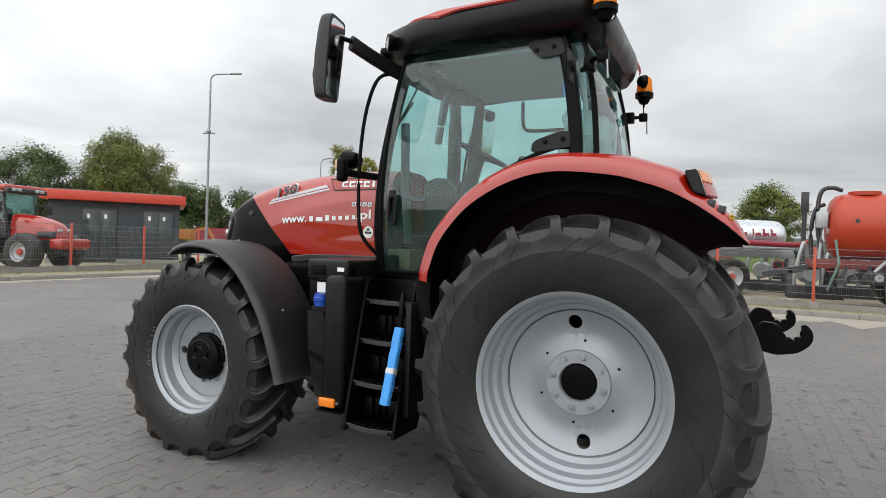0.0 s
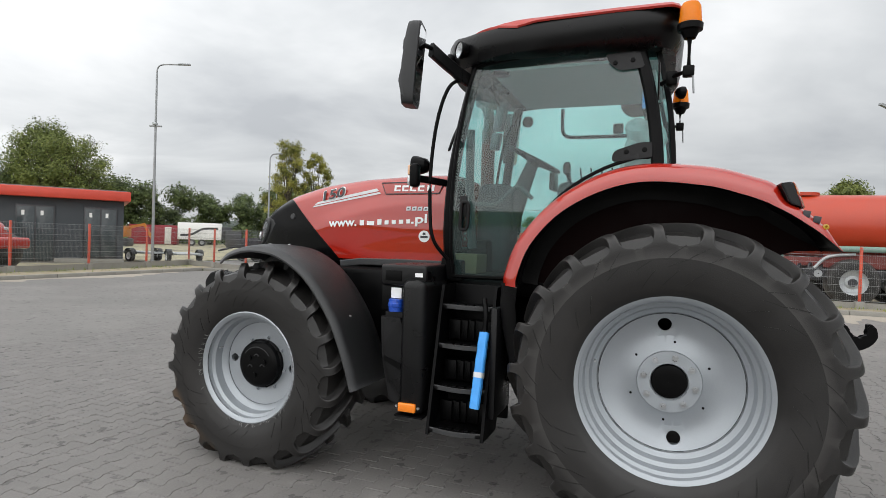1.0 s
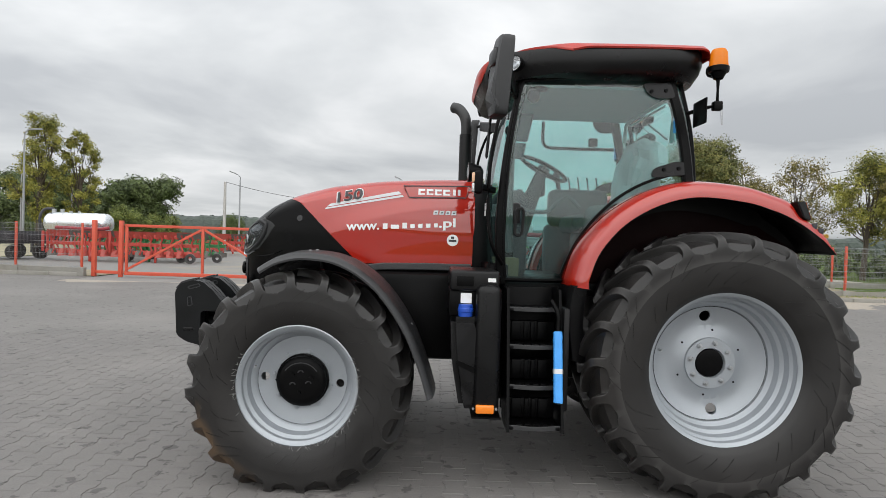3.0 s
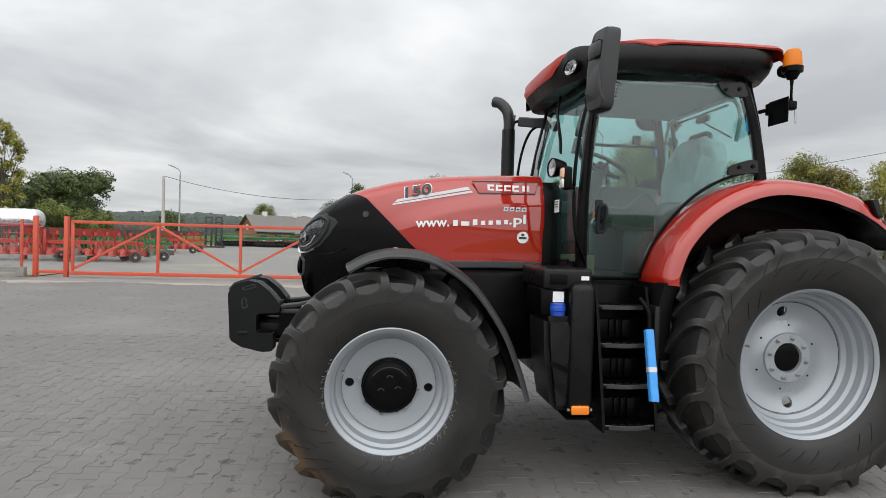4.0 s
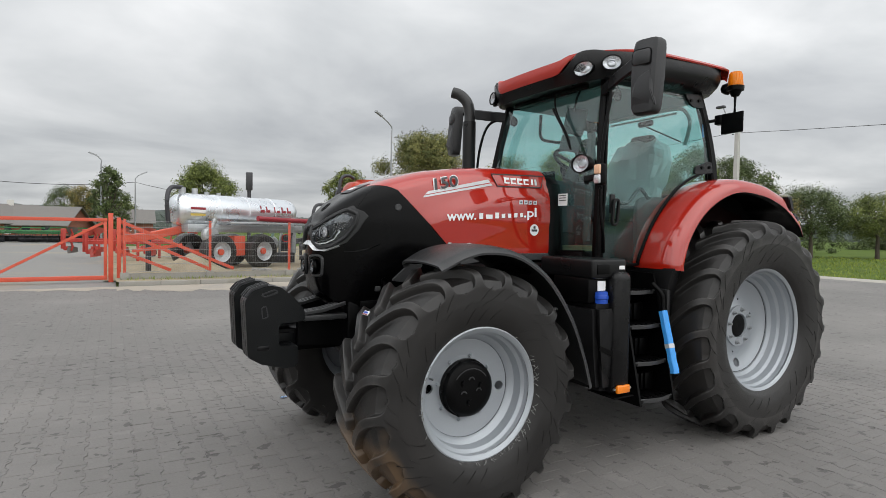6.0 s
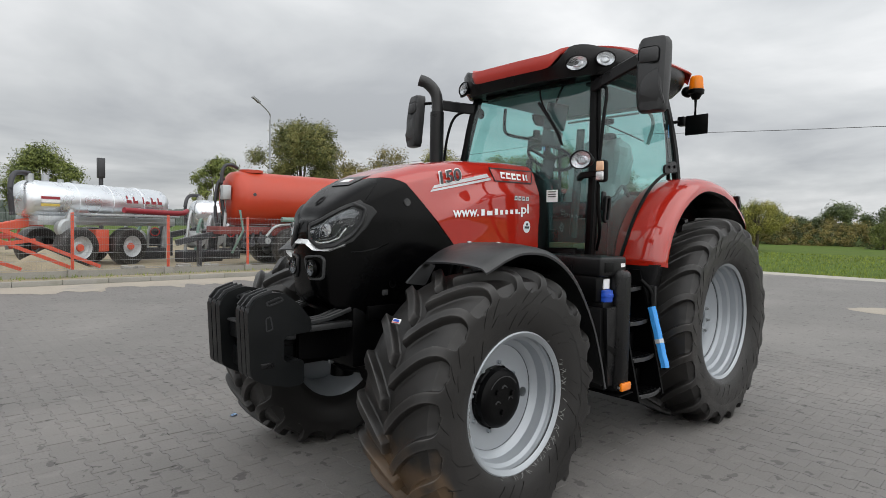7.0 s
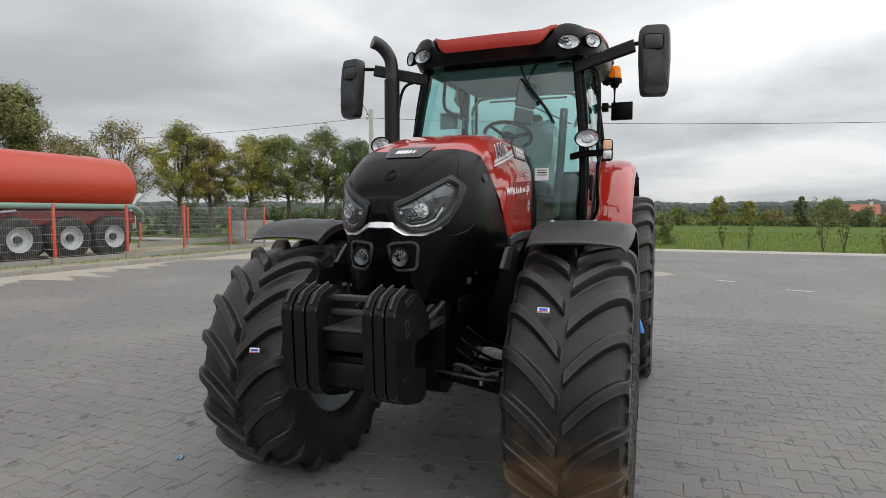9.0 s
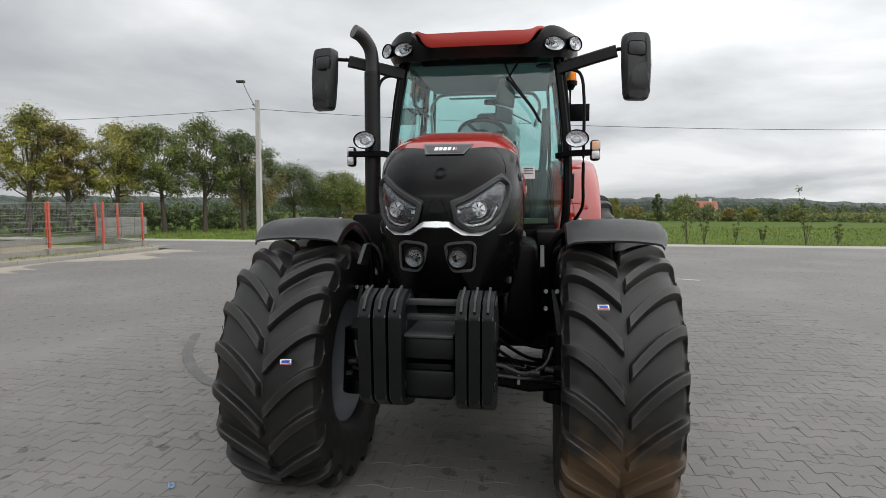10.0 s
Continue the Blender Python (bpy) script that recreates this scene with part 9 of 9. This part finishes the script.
# loose concrete blocks and boards by the tanker
for i in range(9):
    rr = random.Random(100 + i)
    x, y = 1.0 + rr.uniform(-1.6, 1.4), 15.2 + rr.uniform(0, 1.2)
    bl = part("concrete_block", B(-0.2, 0.2, -0.1, 0.1, 0, 0.18, 0.01), CONC)
    bl.matrix_world = pose(x, y, 0.03, 0, 0, rr.uniform(0, 90))
    tagged(bl, "loose grey concrete block on the soil", "block", "loose blocks")
for i in range(4):
    bd = part("timber_board", B(-0.9, 0.9, -0.06, 0.06, 0, 0.05, 0.004), CARTON)
    bd.matrix_world = pose(-0.5 + i * 0.25, 15.1 + 0.15 * i, 0.03 + 0.05 * (i % 2), 0, 0, 12 * i)
    tagged(bd, "weathered timber board lying on the soil", "board", "loose boards")

# ploughs and cultivators in red and green
REDM = mat("implement_red", (0.40, 0.04, 0.028), 0.45, 0, 0.15, 3, 40)


WORNM = mat("worn_mouldboard", (0.12, 0.11, 0.10), 0.5, 0.4, 0.25, 5, 40)
MOULD = mat("mouldboard_red", (0.36, 0.06, 0.045), 0.4, 0.1, 0.2, 4, 40)


def plough(x, y, rz, n, material, seed):
    rr = random.Random(seed)
    t = thing("plough", "reversible plough with curved red mouldboards parked on the yard", "plough", "ploughs", (x, y, 0), rz)
    part("beam", sweep(bmesh.new(), [(-1.9, 0, 0.85), (1.9, 0.3, 0.85)], rect(0.07, 0.08, 0.01)), material, t, "painted main beam")
    for i in range(n):
        u = -1.7 + 3.3 * i / (n - 1)
        for s in (-1, 1):
            bm = bmesh.new()
            grid(bm, [[Vector((u - 0.15 + a * 0.52, 0.02 + 0.32 * a * a - 0.16 * b * (1 - a), 0.86 + s * (0.26 + 0.36 * b + 0.10 * a - 0.14 * a * b))) for a in (0, 0.2, 0.4, 0.6, 0.8, 1.0)] for b in (0, 0.3, 0.6, 0.85, 1.0)])
            part("mouldboard", bm, MOULD if rr.random() < 0.7 else WORNM, t, "curved mouldboard")
            part("leg", sweep(bmesh.new(), [(u, 0.05, 0.86), (u + 0.1, 0.04, 0.86 + s * 0.3), (u + 0.02, 0.0, 0.86 + s * 0.5)], rect(0.03, 0.04)), material, t)
            part("skimmer", B(u - 0.28, u - 0.10, -0.02, 0.02, 0.86 + min(s * 0.3, s * 0.48), 0.86 + max(s * 0.3, s * 0.48), 0.01), material, t)
    part("depth_wheel", lathe(bmesh.new(), [(-0.07, 0.1), (-0.07, 0.24), (0.07, 0.24), (0.07, 0.1)], Matrix.Translation((1.7, -0.4, 0.25)), 20), RUBBER, t)
    for yy in (-0.22, 0.16):
        part("headstock", B(-2.05, -1.93, yy, yy + 0.06, 0.45, 1.4, 0.02), material, t)
    part("stand", B(-0.05, 0.05, -0.05, 0.05, 0.0, 0.85, 0.01), material, t)
    return t


for i, (x, y, rz, mm) in enumerate(((-15.3, 23.3, 8, REDM), (-16.0, 24.1, 4, GREENM), (-18.2, 22.9, 6, REDM), (-18.6, 23.9, 10, REDM), (-14.6, 25.0, 4, REDM), (-16.6, 25.4, 8, REDM), (-18.8, 26.6, 12, GREENM), (-16.8, 28.6, 10, REDM), (-19.6, 29.6, 3, GREENM), (-17.4, 31.4, 7, REDM), (-18.2, 34.4, 5, GREENM), (-16.4, 35.2, 9, REDM), (-16.8, 38.2, 4, REDM), (-19.4, 38.0, 4, GREENM))):
    plough(x, y, rz, 8, GREENM if i % 3 == 1 else mm, 200 + i)


def seed_drill(x, y, rz, material, seed):
    rr = random.Random(seed)
    t = thing("cultivator", "green trailed cultivator with black rollers", "cultivator", "parked implements", (x, y, 0), rz)
    part("frame", B(-1.5, 1.5, -0.5, 0.5, 0.75, 0.9, 0.02), material, t, "green frame")
    part("deck", B(-1.6, 1.6, -0.6, -0.2, 0.92, 1.05, 0.02), material, t)
    part("roller", cyl(bmesh.new(), (-1.4, 0.55, 0.3), (1.4, 0.55, 0.3), 0.28, seg=18), DARKD, t, "black roller")
    for k in range(8):
        xx = -1.4 + k * 0.4
        part("tine", tube([(xx, -0.3, 0.8), (xx, -0.5, 0.45), (xx, -0.2, 0.03)], 0.03, 6, 3), DARKD, t)
    part("wing", sweep(bmesh.new(), [(-1.5, 0, 0.9), (-1.2, 0.1, 1.3), (0.4, 0.2, 1.25)], rect(0.05, 0.05)), material, t)
    return t


for i in range(7):
    seed_drill(-17.6 + i * 1.95, 57.0 + (i % 2) * 1.2, 4 - i, GREENM, 300 + i)
for i, (x, y) in enumerate(((-3.4, 24.5), (-2.4, 27.0), (-4.4, 28.5))):
    plough(x, y, 15, 4, REDM, 320 + i)
for i, x in enumerate((-18.1, -17.2)):
    fk = thing("mast", "black upright lift mast standing in the yard", "mast", "lift masts", (x, 51.0, 0.0))
    part("rail", B(-0.34, -0.18, -0.1, 0.1, 0.0, 2.85, 0.02), DARKD, fk)
    part("rail", B(0.18, 0.34, -0.1, 0.1, 0.0, 2.85, 0.02), DARKD, fk)
    for z in (0.5, 1.1, 1.7, 2.3, 2.75):
        part("crossbar", B(-0.34, 0.34, -0.06, 0.06, z, z + 0.1, 0.01), DARKD, fk)
    part("foot", B(-0.5, 0.5, -0.5, 0.3, 0.0, 0.14, 0.02), DARKD, fk)


def wagon(x, y, rz):
    t = thing("flat_wagon", "long black flat wagon with low sides", "wagon", at=(x, y, 0.0), rz=rz)
    part("deck", B(-1.6, 1.6, -0.8, 0.8, 0.75, 0.95, 0.03), DARKD, t)
    part("side_board", B(-1.6, 1.6, -0.84, -0.80, 0.85, 1.35, 0.01), DARKD, t)
    part("head_board", B(-1.64, -1.6, -0.8, 0.8, 0.85, 1.7, 0.01), DARKD, t)
    part("drawbar", sweep(bmesh.new(), [(-1.6, 0, 0.8), (-2.5, 0, 0.6)], rect(0.05, 0.05)), DARKD, t)
    for xx in (-0.6, 0.7):
        for s in (-1, 1):
            small_wheel(t, xx, s * 0.75, 0.36, 0.36, 0.26, 0.17, DARKD, s)


wagon(-22.1, 23.4, 72)
wt = thing("white_trailer", "white box trailer with a dark wavy stripe, parked far back", "trailer", at=(-50.4, 49.0, 0), rz=40)
part("body", B(-2.7, 2.0, -1.1, 1.1, 0.75, 2.70, 0.05), WHITE, wt, "white trailer body")
part("stripe", sweep(bmesh.new(), smooth_line([(-2.4, -1.112, 1.25), (-1.2, -1.112, 1.35), (0.0, -1.112, 2.0), (1.6, -1.112, 2.1)], 5), rect(0.008, 0.12)), DARKD, wt, "dark wavy stripe")
part("rear_cage", B(2.0, 3.1, -1.0, 1.0, 0.75, 2.3, 0.03), DARKD, wt)
for x in (-1.2, -0.1):
    small_wheel(wt, x, -0.95, 0.42, 0.42, 0.3, 0.22, GALV)
rc = thing("red_container", "dull red container beside the white trailer", "container", at=(-55.2, 46.4, 0), rz=40)
part("body", B(-2.5, 2.5, -1.1, 1.1, 0.1, 2.3, 0.03), DRED, rc, "red container body")
part("door", B(1.2, 1.9, -1.13, -1.09, 0.15, 2.1, 0.01), PLAST, rc, "white door")
for x in (-2.2, 2.2):
    part("leg", B(x - 0.15, x + 0.15, -1.0, 1.0, 0.0, 0.12, 0.0), DARKD, rc)


def boat_trailer(x, y, rz):
    t = thing("small_trailer", "low grey metal trailer parked on the gravel", "trailer", "small trailers", (x, y, 0.03), rz)
    part("frame", B(-1.3, 1.3, -0.6, 0.6, 0.42, 0.5, 0.01), GALV, t)
    part("drawbar", sweep(bmesh.new(), [(1.2, 0, 0.46), (2.4, 0, 0.44)], rect(0.04, 0.04)), GALV, t)
    for s in (-1, 1):
        small_wheel(t, -0.3, s * 0.72, 0.30, 0.30, 0.18, 0.17, WHITE, s)
        part("mudguard", lathe(bmesh.new(), [(-0.12, 0.36), (0.12, 0.36)], Matrix.Translation((-0.3, s * 0.72, 0.32)), 12, (0.2, 2.9)), FEND, t)
    part("stand", B(2.2, 2.26, -0.04, 0.04, 0, 0.44, 0.0), GALV, t)


boat_trailer(-24.3, 17.2, 172)
boat_trailer(-22.3, 17.9, 150)


def far_tractor():
    """An older red tractor parked beside the office."""
    t = thing("old_tractor", "red tractor with large tyres parked behind the fence", "tractor", at=(-22.85, 7.9, 0.03), rz=14)
    # local x forward
    bm = bmesh.new()
    rows = []
    for x, zt, w, zb in ((0.45, 2.02, 0.46, 1.2), (0.9, 1.98, 0.46, 1.15), (1.4, 1.90, 0.45, 1.12), (1.8, 1.78, 0.43, 1.10), (2.08, 1.64, 0.40, 1.10), (2.24, 1.48, 0.35, 1.12), (2.30, 1.32, 0.28, 1.16)):
        rows.append([Vector((x, -w, zb)), Vector((x, -w * 1.02, (zb + zt) / 2)), Vector((x, -w * 0.92, zt - 0.12)), Vector((x, -w * 0.6, zt - 0.02)), Vector((x, 0, zt)), Vector((x, w * 0.6, zt - 0.02)), Vector((x, w * 0.92, zt - 0.12)), Vector((x, w * 1.02, (zb + zt) / 2)), Vector((x, w, zb))])
    grid(bm, rows)
    bm.faces.new([bm.verts.new(p) for p in rows[-1]])
    bmesh.ops.remove_doubles(bm, verts=bm.verts, dist=0.001)
    part("bonnet", bm, RED, t, "red sloping bonnet", 50)
    part("grille", B(1.55, 2.26, -0.46, 0.46, 1.14, 1.40, 0.06, 3), DARKD, t, "dark grille and side vents")
    part("headlight", B(2.28, 2.32, -0.32, -0.1, 1.38, 1.5, 0.02), CLEAR, t)
    part("headlight", B(2.28, 2.32, 0.1, 0.32, 1.38, 1.5, 0.02), CLEAR, t)
    part("front_weight", B(2.25, 2.85, -0.62, 0.62, 0.78, 1.16, 0.10, 3), RED, t, "red front weight")
    part("weight_bracket", B(2.0, 2.4, -0.3, 0.3, 0.5, 0.8, 0.04), DARKD, t)
    part("chassis", B(-1.0, 2.1, -0.3, 0.3, 0.6, 1.15, 0.05), DARKD, t)
    for s in (-1, 1):
        small_wheel(t, 1.5, s * 0.85, 0.66, 0.66, 0.5, 0.34, RIM, s, REDM)
        small_wheel(t, -0.9, s * 0.9, 0.9, 0.9, 0.6, 0.5, RIM, s, REDM)
        part("fender", lathe(bmesh.new(), [(-0.28, 1.0), (0.28, 1.0), (0.3, 0.93)], Matrix.Translation((-0.9, s * 0.85, 0.9)), 20, (0.3, 2.9)), RED, t, "red mudguard")
        part("cab_post", sweep(bmesh.new(), [(0.45, s * 0.62, 1.4), (0.25, s * 0.6, 2.75)], rect(0.04, 0.04)), DARKD, t)
        part("cab_post", sweep(bmesh.new(), [(-1.2, s * 0.62, 1.6), (-1.1, s * 0.6, 2.75)], rect(0.04, 0.04)), DARKD, t)
        part("cab_glass", B(-1.15, 0.35, s * 0.6 - 0.01, s * 0.6 + 0.01, 1.55, 2.7), CABGL, t)
        part("mirror", B(0.5, 0.56, s * 1.0 - 0.12, s * 1.0 + 0.12, 2.0, 2.4, 0.02), DARKD, t)
        part("mirror_arm", tube([(0.4, s * 0.6, 2.3), (0.53, s * 0.9, 2.3)], 0.02, 6), DARKD, t)
    part("cab_glass", B(0.33, 0.36, -0.6, 0.6, 1.6, 2.7), CABGL, t)
    part("cab_body", B(-1.2, 0.4, -0.6, 0.6, 1.1, 1.6, 0.03), DARKD, t)
    part("seat", B(-0.8, -0.3, -0.25, 0.25, 1.6, 2.2, 0.05), FABRIC, t)
    part("roof", B(-1.4, 0.55, -0.8, 0.8, 2.80, 3.02, 0.10, 4), RED, t, "red cab roof")
    part("roof_visor", B(0.45, 0.66, -0.78, 0.78, 2.72, 2.90, 0.04, 3), DARKD, t, "black visor with lamps")
    for y in (-0.55, -0.35, 0.35, 0.55):
        part("roof_lamp", B(0.64, 0.68, y - 0.08, y + 0.08, 2.78, 2.9, 0.02), CLEAR, t)


far_tractor()
# orange digger far off, low block wall
dg = thing("orange_digger", "orange machine parked far behind the office", "digger", at=(-50, 37, 0), rz=30)
part("body", B(-1.2, 1.2, -0.8, 0.8, 0.9, 2.0, 0.1), mat("digger_orange", (0.5, 0.18, 0.03), 0.5), dg)
part("track", B(-1.4, 1.4, -0.9, 0.9, 0.0, 0.8, 0.15, 3), DARKD, dg)
part("arm", sweep(bmesh.new(), [(1.0, 0, 1.8), (2.6, 0, 2.2), (3.4, 0, 0.8)], rect(0.1, 0.14)), MATS["digger_orange"], dg)
bw = thing("block_stack", "stack of pale concrete blocks behind the fence", "blocks", at=(21.0, 21.5, 0.03))
for i in range(3):
    for j in range(2):
        part("block", B(i * 1.05, i * 1.05 + 1.0, 0, 0.6, j * 0.5, j * 0.5 + 0.49, 0.02), CONC, bw)


# a scrap of blue and white wrapper on the paving
def wrapper_scrap(x, y):
    rr = random.Random(77)
    t = thing("wrapper", "crumpled scrap of pale blue wrapper on the paving", "litter", "", (x, y, 0.002), 30)
    rows = []
    for i in range(6):
        rows.append([Vector((-0.03 + 0.012 * i, -0.018 + 0.009 * j, max(0.001, 0.008 + rr.uniform(-0.007, 0.012)))) for j in range(5)])
    bm = grid(bmesh.new(), rows)
    bmesh.ops.solidify(bm, geom=bm.faces[:], thickness=0.0015)
    part("foil", bm, mat("wrapper_blue", (0.42, 0.58, 0.80), 0.35, 0, 0.3, 40, 200), t)


wrapper_scrap(-3.05, 1.52)


# dark scuff that a tyre left in a wide arc on the paving
arc_pts = smooth_line([(0.57, 3.63, 0.0), (0.02, 3.38, 0.0), (-0.44, 3.11, 0.0), (-0.83, 2.81, 0.0), (-1.15, 2.5, 0.0), (-1.37, 2.2, 0.0)], 8)
rr = random.Random(9)
rows = []
for i, p in enumerate(arc_pts):
    d = (arc_pts[min(i + 1, len(arc_pts) - 1)] - arc_pts[max(i - 1, 0)]).normalized()
    w = (0.045 + 0.020 * rr.random()) * (0.4 if i in (0, len(arc_pts) - 1) else 1.0)
    rows.append([Vector((p.x - d.y * k, p.y + d.x * k, 0.0045)) for k in (-w, w)])
tagged(part("tyre_mark", grid(bmesh.new(), rows), mat("scuffed_dark", (0.105, 0.102, 0.10), 0.8, 0, 0.35, 6, 40, dirt=(0.16, 0.156, 0.15), dirt_amt=0.9, dirt_scale=4)), "dark curved tyre scuff on the paving", "tyre mark", kind="structure")

# thin patch of pale sand swept together on the paving
rows = []
for i in range(7):
    f = i / 6
    rows.append([Vector((9.62 + 0.55 * f * math.cos(a) * (1 + 0.35 * noise.noise(Vector((math.cos(a), math.sin(a), f)) * 2.2)), -0.72 + 0.80 * f * math.sin(a) * (1 + 0.35 * noise.noise(Vector((math.cos(a), math.sin(a), 3)) * 2.6)), 0.003 - 0.002 * f)) for a in (2 * math.pi * j / 40 for j in range(41))])
bm = grid(bmesh.new(), rows)
bmesh.ops.remove_doubles(bm, verts=bm.verts, dist=0.002)
tagged(part("sand_patch", bm, MATS["swept_sand"]), "thin patch of pale sand on the paving", "sand", kind="structure")
# short worn strokes of white paint on the paving
PAINT = mat("worn_paint", (0.50, 0.50, 0.49), 0.8, 0, 0.3, 5, 60, dirt=(0.22, 0.21, 0.20), dirt_amt=0.9, dirt_scale=6)
for x0, y0, x1, y1 in ((8.63, -2.40, 8.42, -2.75), (7.34, -3.56, 7.16, -3.99)):
    d = Vector((x1 - x0, y1 - y0, 0)).normalized() * 0.05
    bm = bmesh.new()
    bm.faces.new([bm.verts.new(p) for p in ((x0 - d.y, y0 + d.x, 0.002), (x0 + d.y, y0 - d.x, 0.002), (x1 + d.y, y1 - d.x, 0.002), (x1 - d.y, y1 + d.x, 0.002))])
    tagged(part("paint_stroke", bm, PAINT), "short worn stroke of white paint on the paving", "paint mark", kind="structure")

# ---- paving blocks near the tractor ----
BLOCK = mat("paving_block", (0.155, 0.147, 0.140), 0.74, 0, 0.14, 0.8, 70, bump=0.35, rand=0.05, dirt=(0.118, 0.114, 0.108), dirt_amt=0.55, dirt_scale=0.55, spots=0.62)
BLOCKS = mat("paving_blocks_joined", (0.155, 0.147, 0.140), 0.74, 0, 0.14, 0.8, 70, bump=0.35, island=0.05, dirt=(0.118, 0.114, 0.108), dirt_amt=0.55, dirt_scale=0.55, spots=0.62)


def bone(scale):
    """Outline of a bone-shaped block, long side along y."""
    k = scale
    half = [(0.0825, 0.1), (0.0825, 0.0675), (0.06, 0.0325), (0.06, -0.0325), (0.0825, -0.0675), (0.0825, -0.1)]
    pts = half + [(-x, y) for x, y in reversed(half)]
    return [(x - math.copysign(k, x), y - (math.copysign(k, y) if abs(y) > 0.09 else 0)) for x, y in pts]


lo, mid_, hi = bone(0.0013), bone(0.0016), bone(0.0033)
tmpl_v = [(x, y, -0.012) for x, y in lo] + [(x, y, -0.004) for x, y in mid_] + [(x, y, 0.0) for x, y in hi]
tmpl_f = [(i, (i + 1) % 12, 12 + (i + 1) % 12, 12 + i) for i in range(12)] + [(12 + i, 12 + (i + 1) % 12, 24 + (i + 1) % 12, 24 + i) for i in range(12)] + [tuple(range(24, 36))]
block_me = bpy.data.meshes.new("paving_block")
block_me.from_pydata(tmpl_v, [], [tuple(reversed(f)) for f in tmpl_f])
block_me.materials.append(BLOCK)
rng = random.Random(5)
verts, faces = [], []
count = 0
nx, ny = int((ZX1 - ZX0) / 0.1425), int((ZY1 - ZY0) / 0.2)
for i in range(nx):
    for j in range(ny + 2):
        x = ZX0 + 0.0825 + i * 0.1425
        y = ZY0 + 0.1 + j * 0.2 - (0.1 if i % 2 else 0)
        dz, tx, ty = rng.gauss(0, 0.0009), rng.gauss(0, 0.004), rng.gauss(0, 0.004)
        near = (-2.2 < x < -0.9 and -2.6 < y < -1.2) or (-4.3 < x < -3.3 and -1.6 < y < 1.2)
        if near and count < 300:
            ob = new("paver", block_me)
            ob.parent = bed
            ob.matrix_basis = Matrix.Translation((x, y, dz)) @ Euler((tx, ty, rng.gauss(0, 0.004))).to_matrix().to_4x4()
            count += 1
        else:
            b0 = len(verts)
            verts += [(x + a, y + b, c + dz + tx * b - ty * a) for a, b, c in tmpl_v]
            faces += [tuple(b0 + k for k in reversed(f)) for f in tmpl_f]
me = bpy.data.meshes.new("pavers")
me.from_pydata(verts, [], faces)
me.materials.append(BLOCKS)
pv = new("pavers", me)
pv.parent = bed
tagged(pv, "grey bone-shaped concrete paving blocks", kind="stuff")
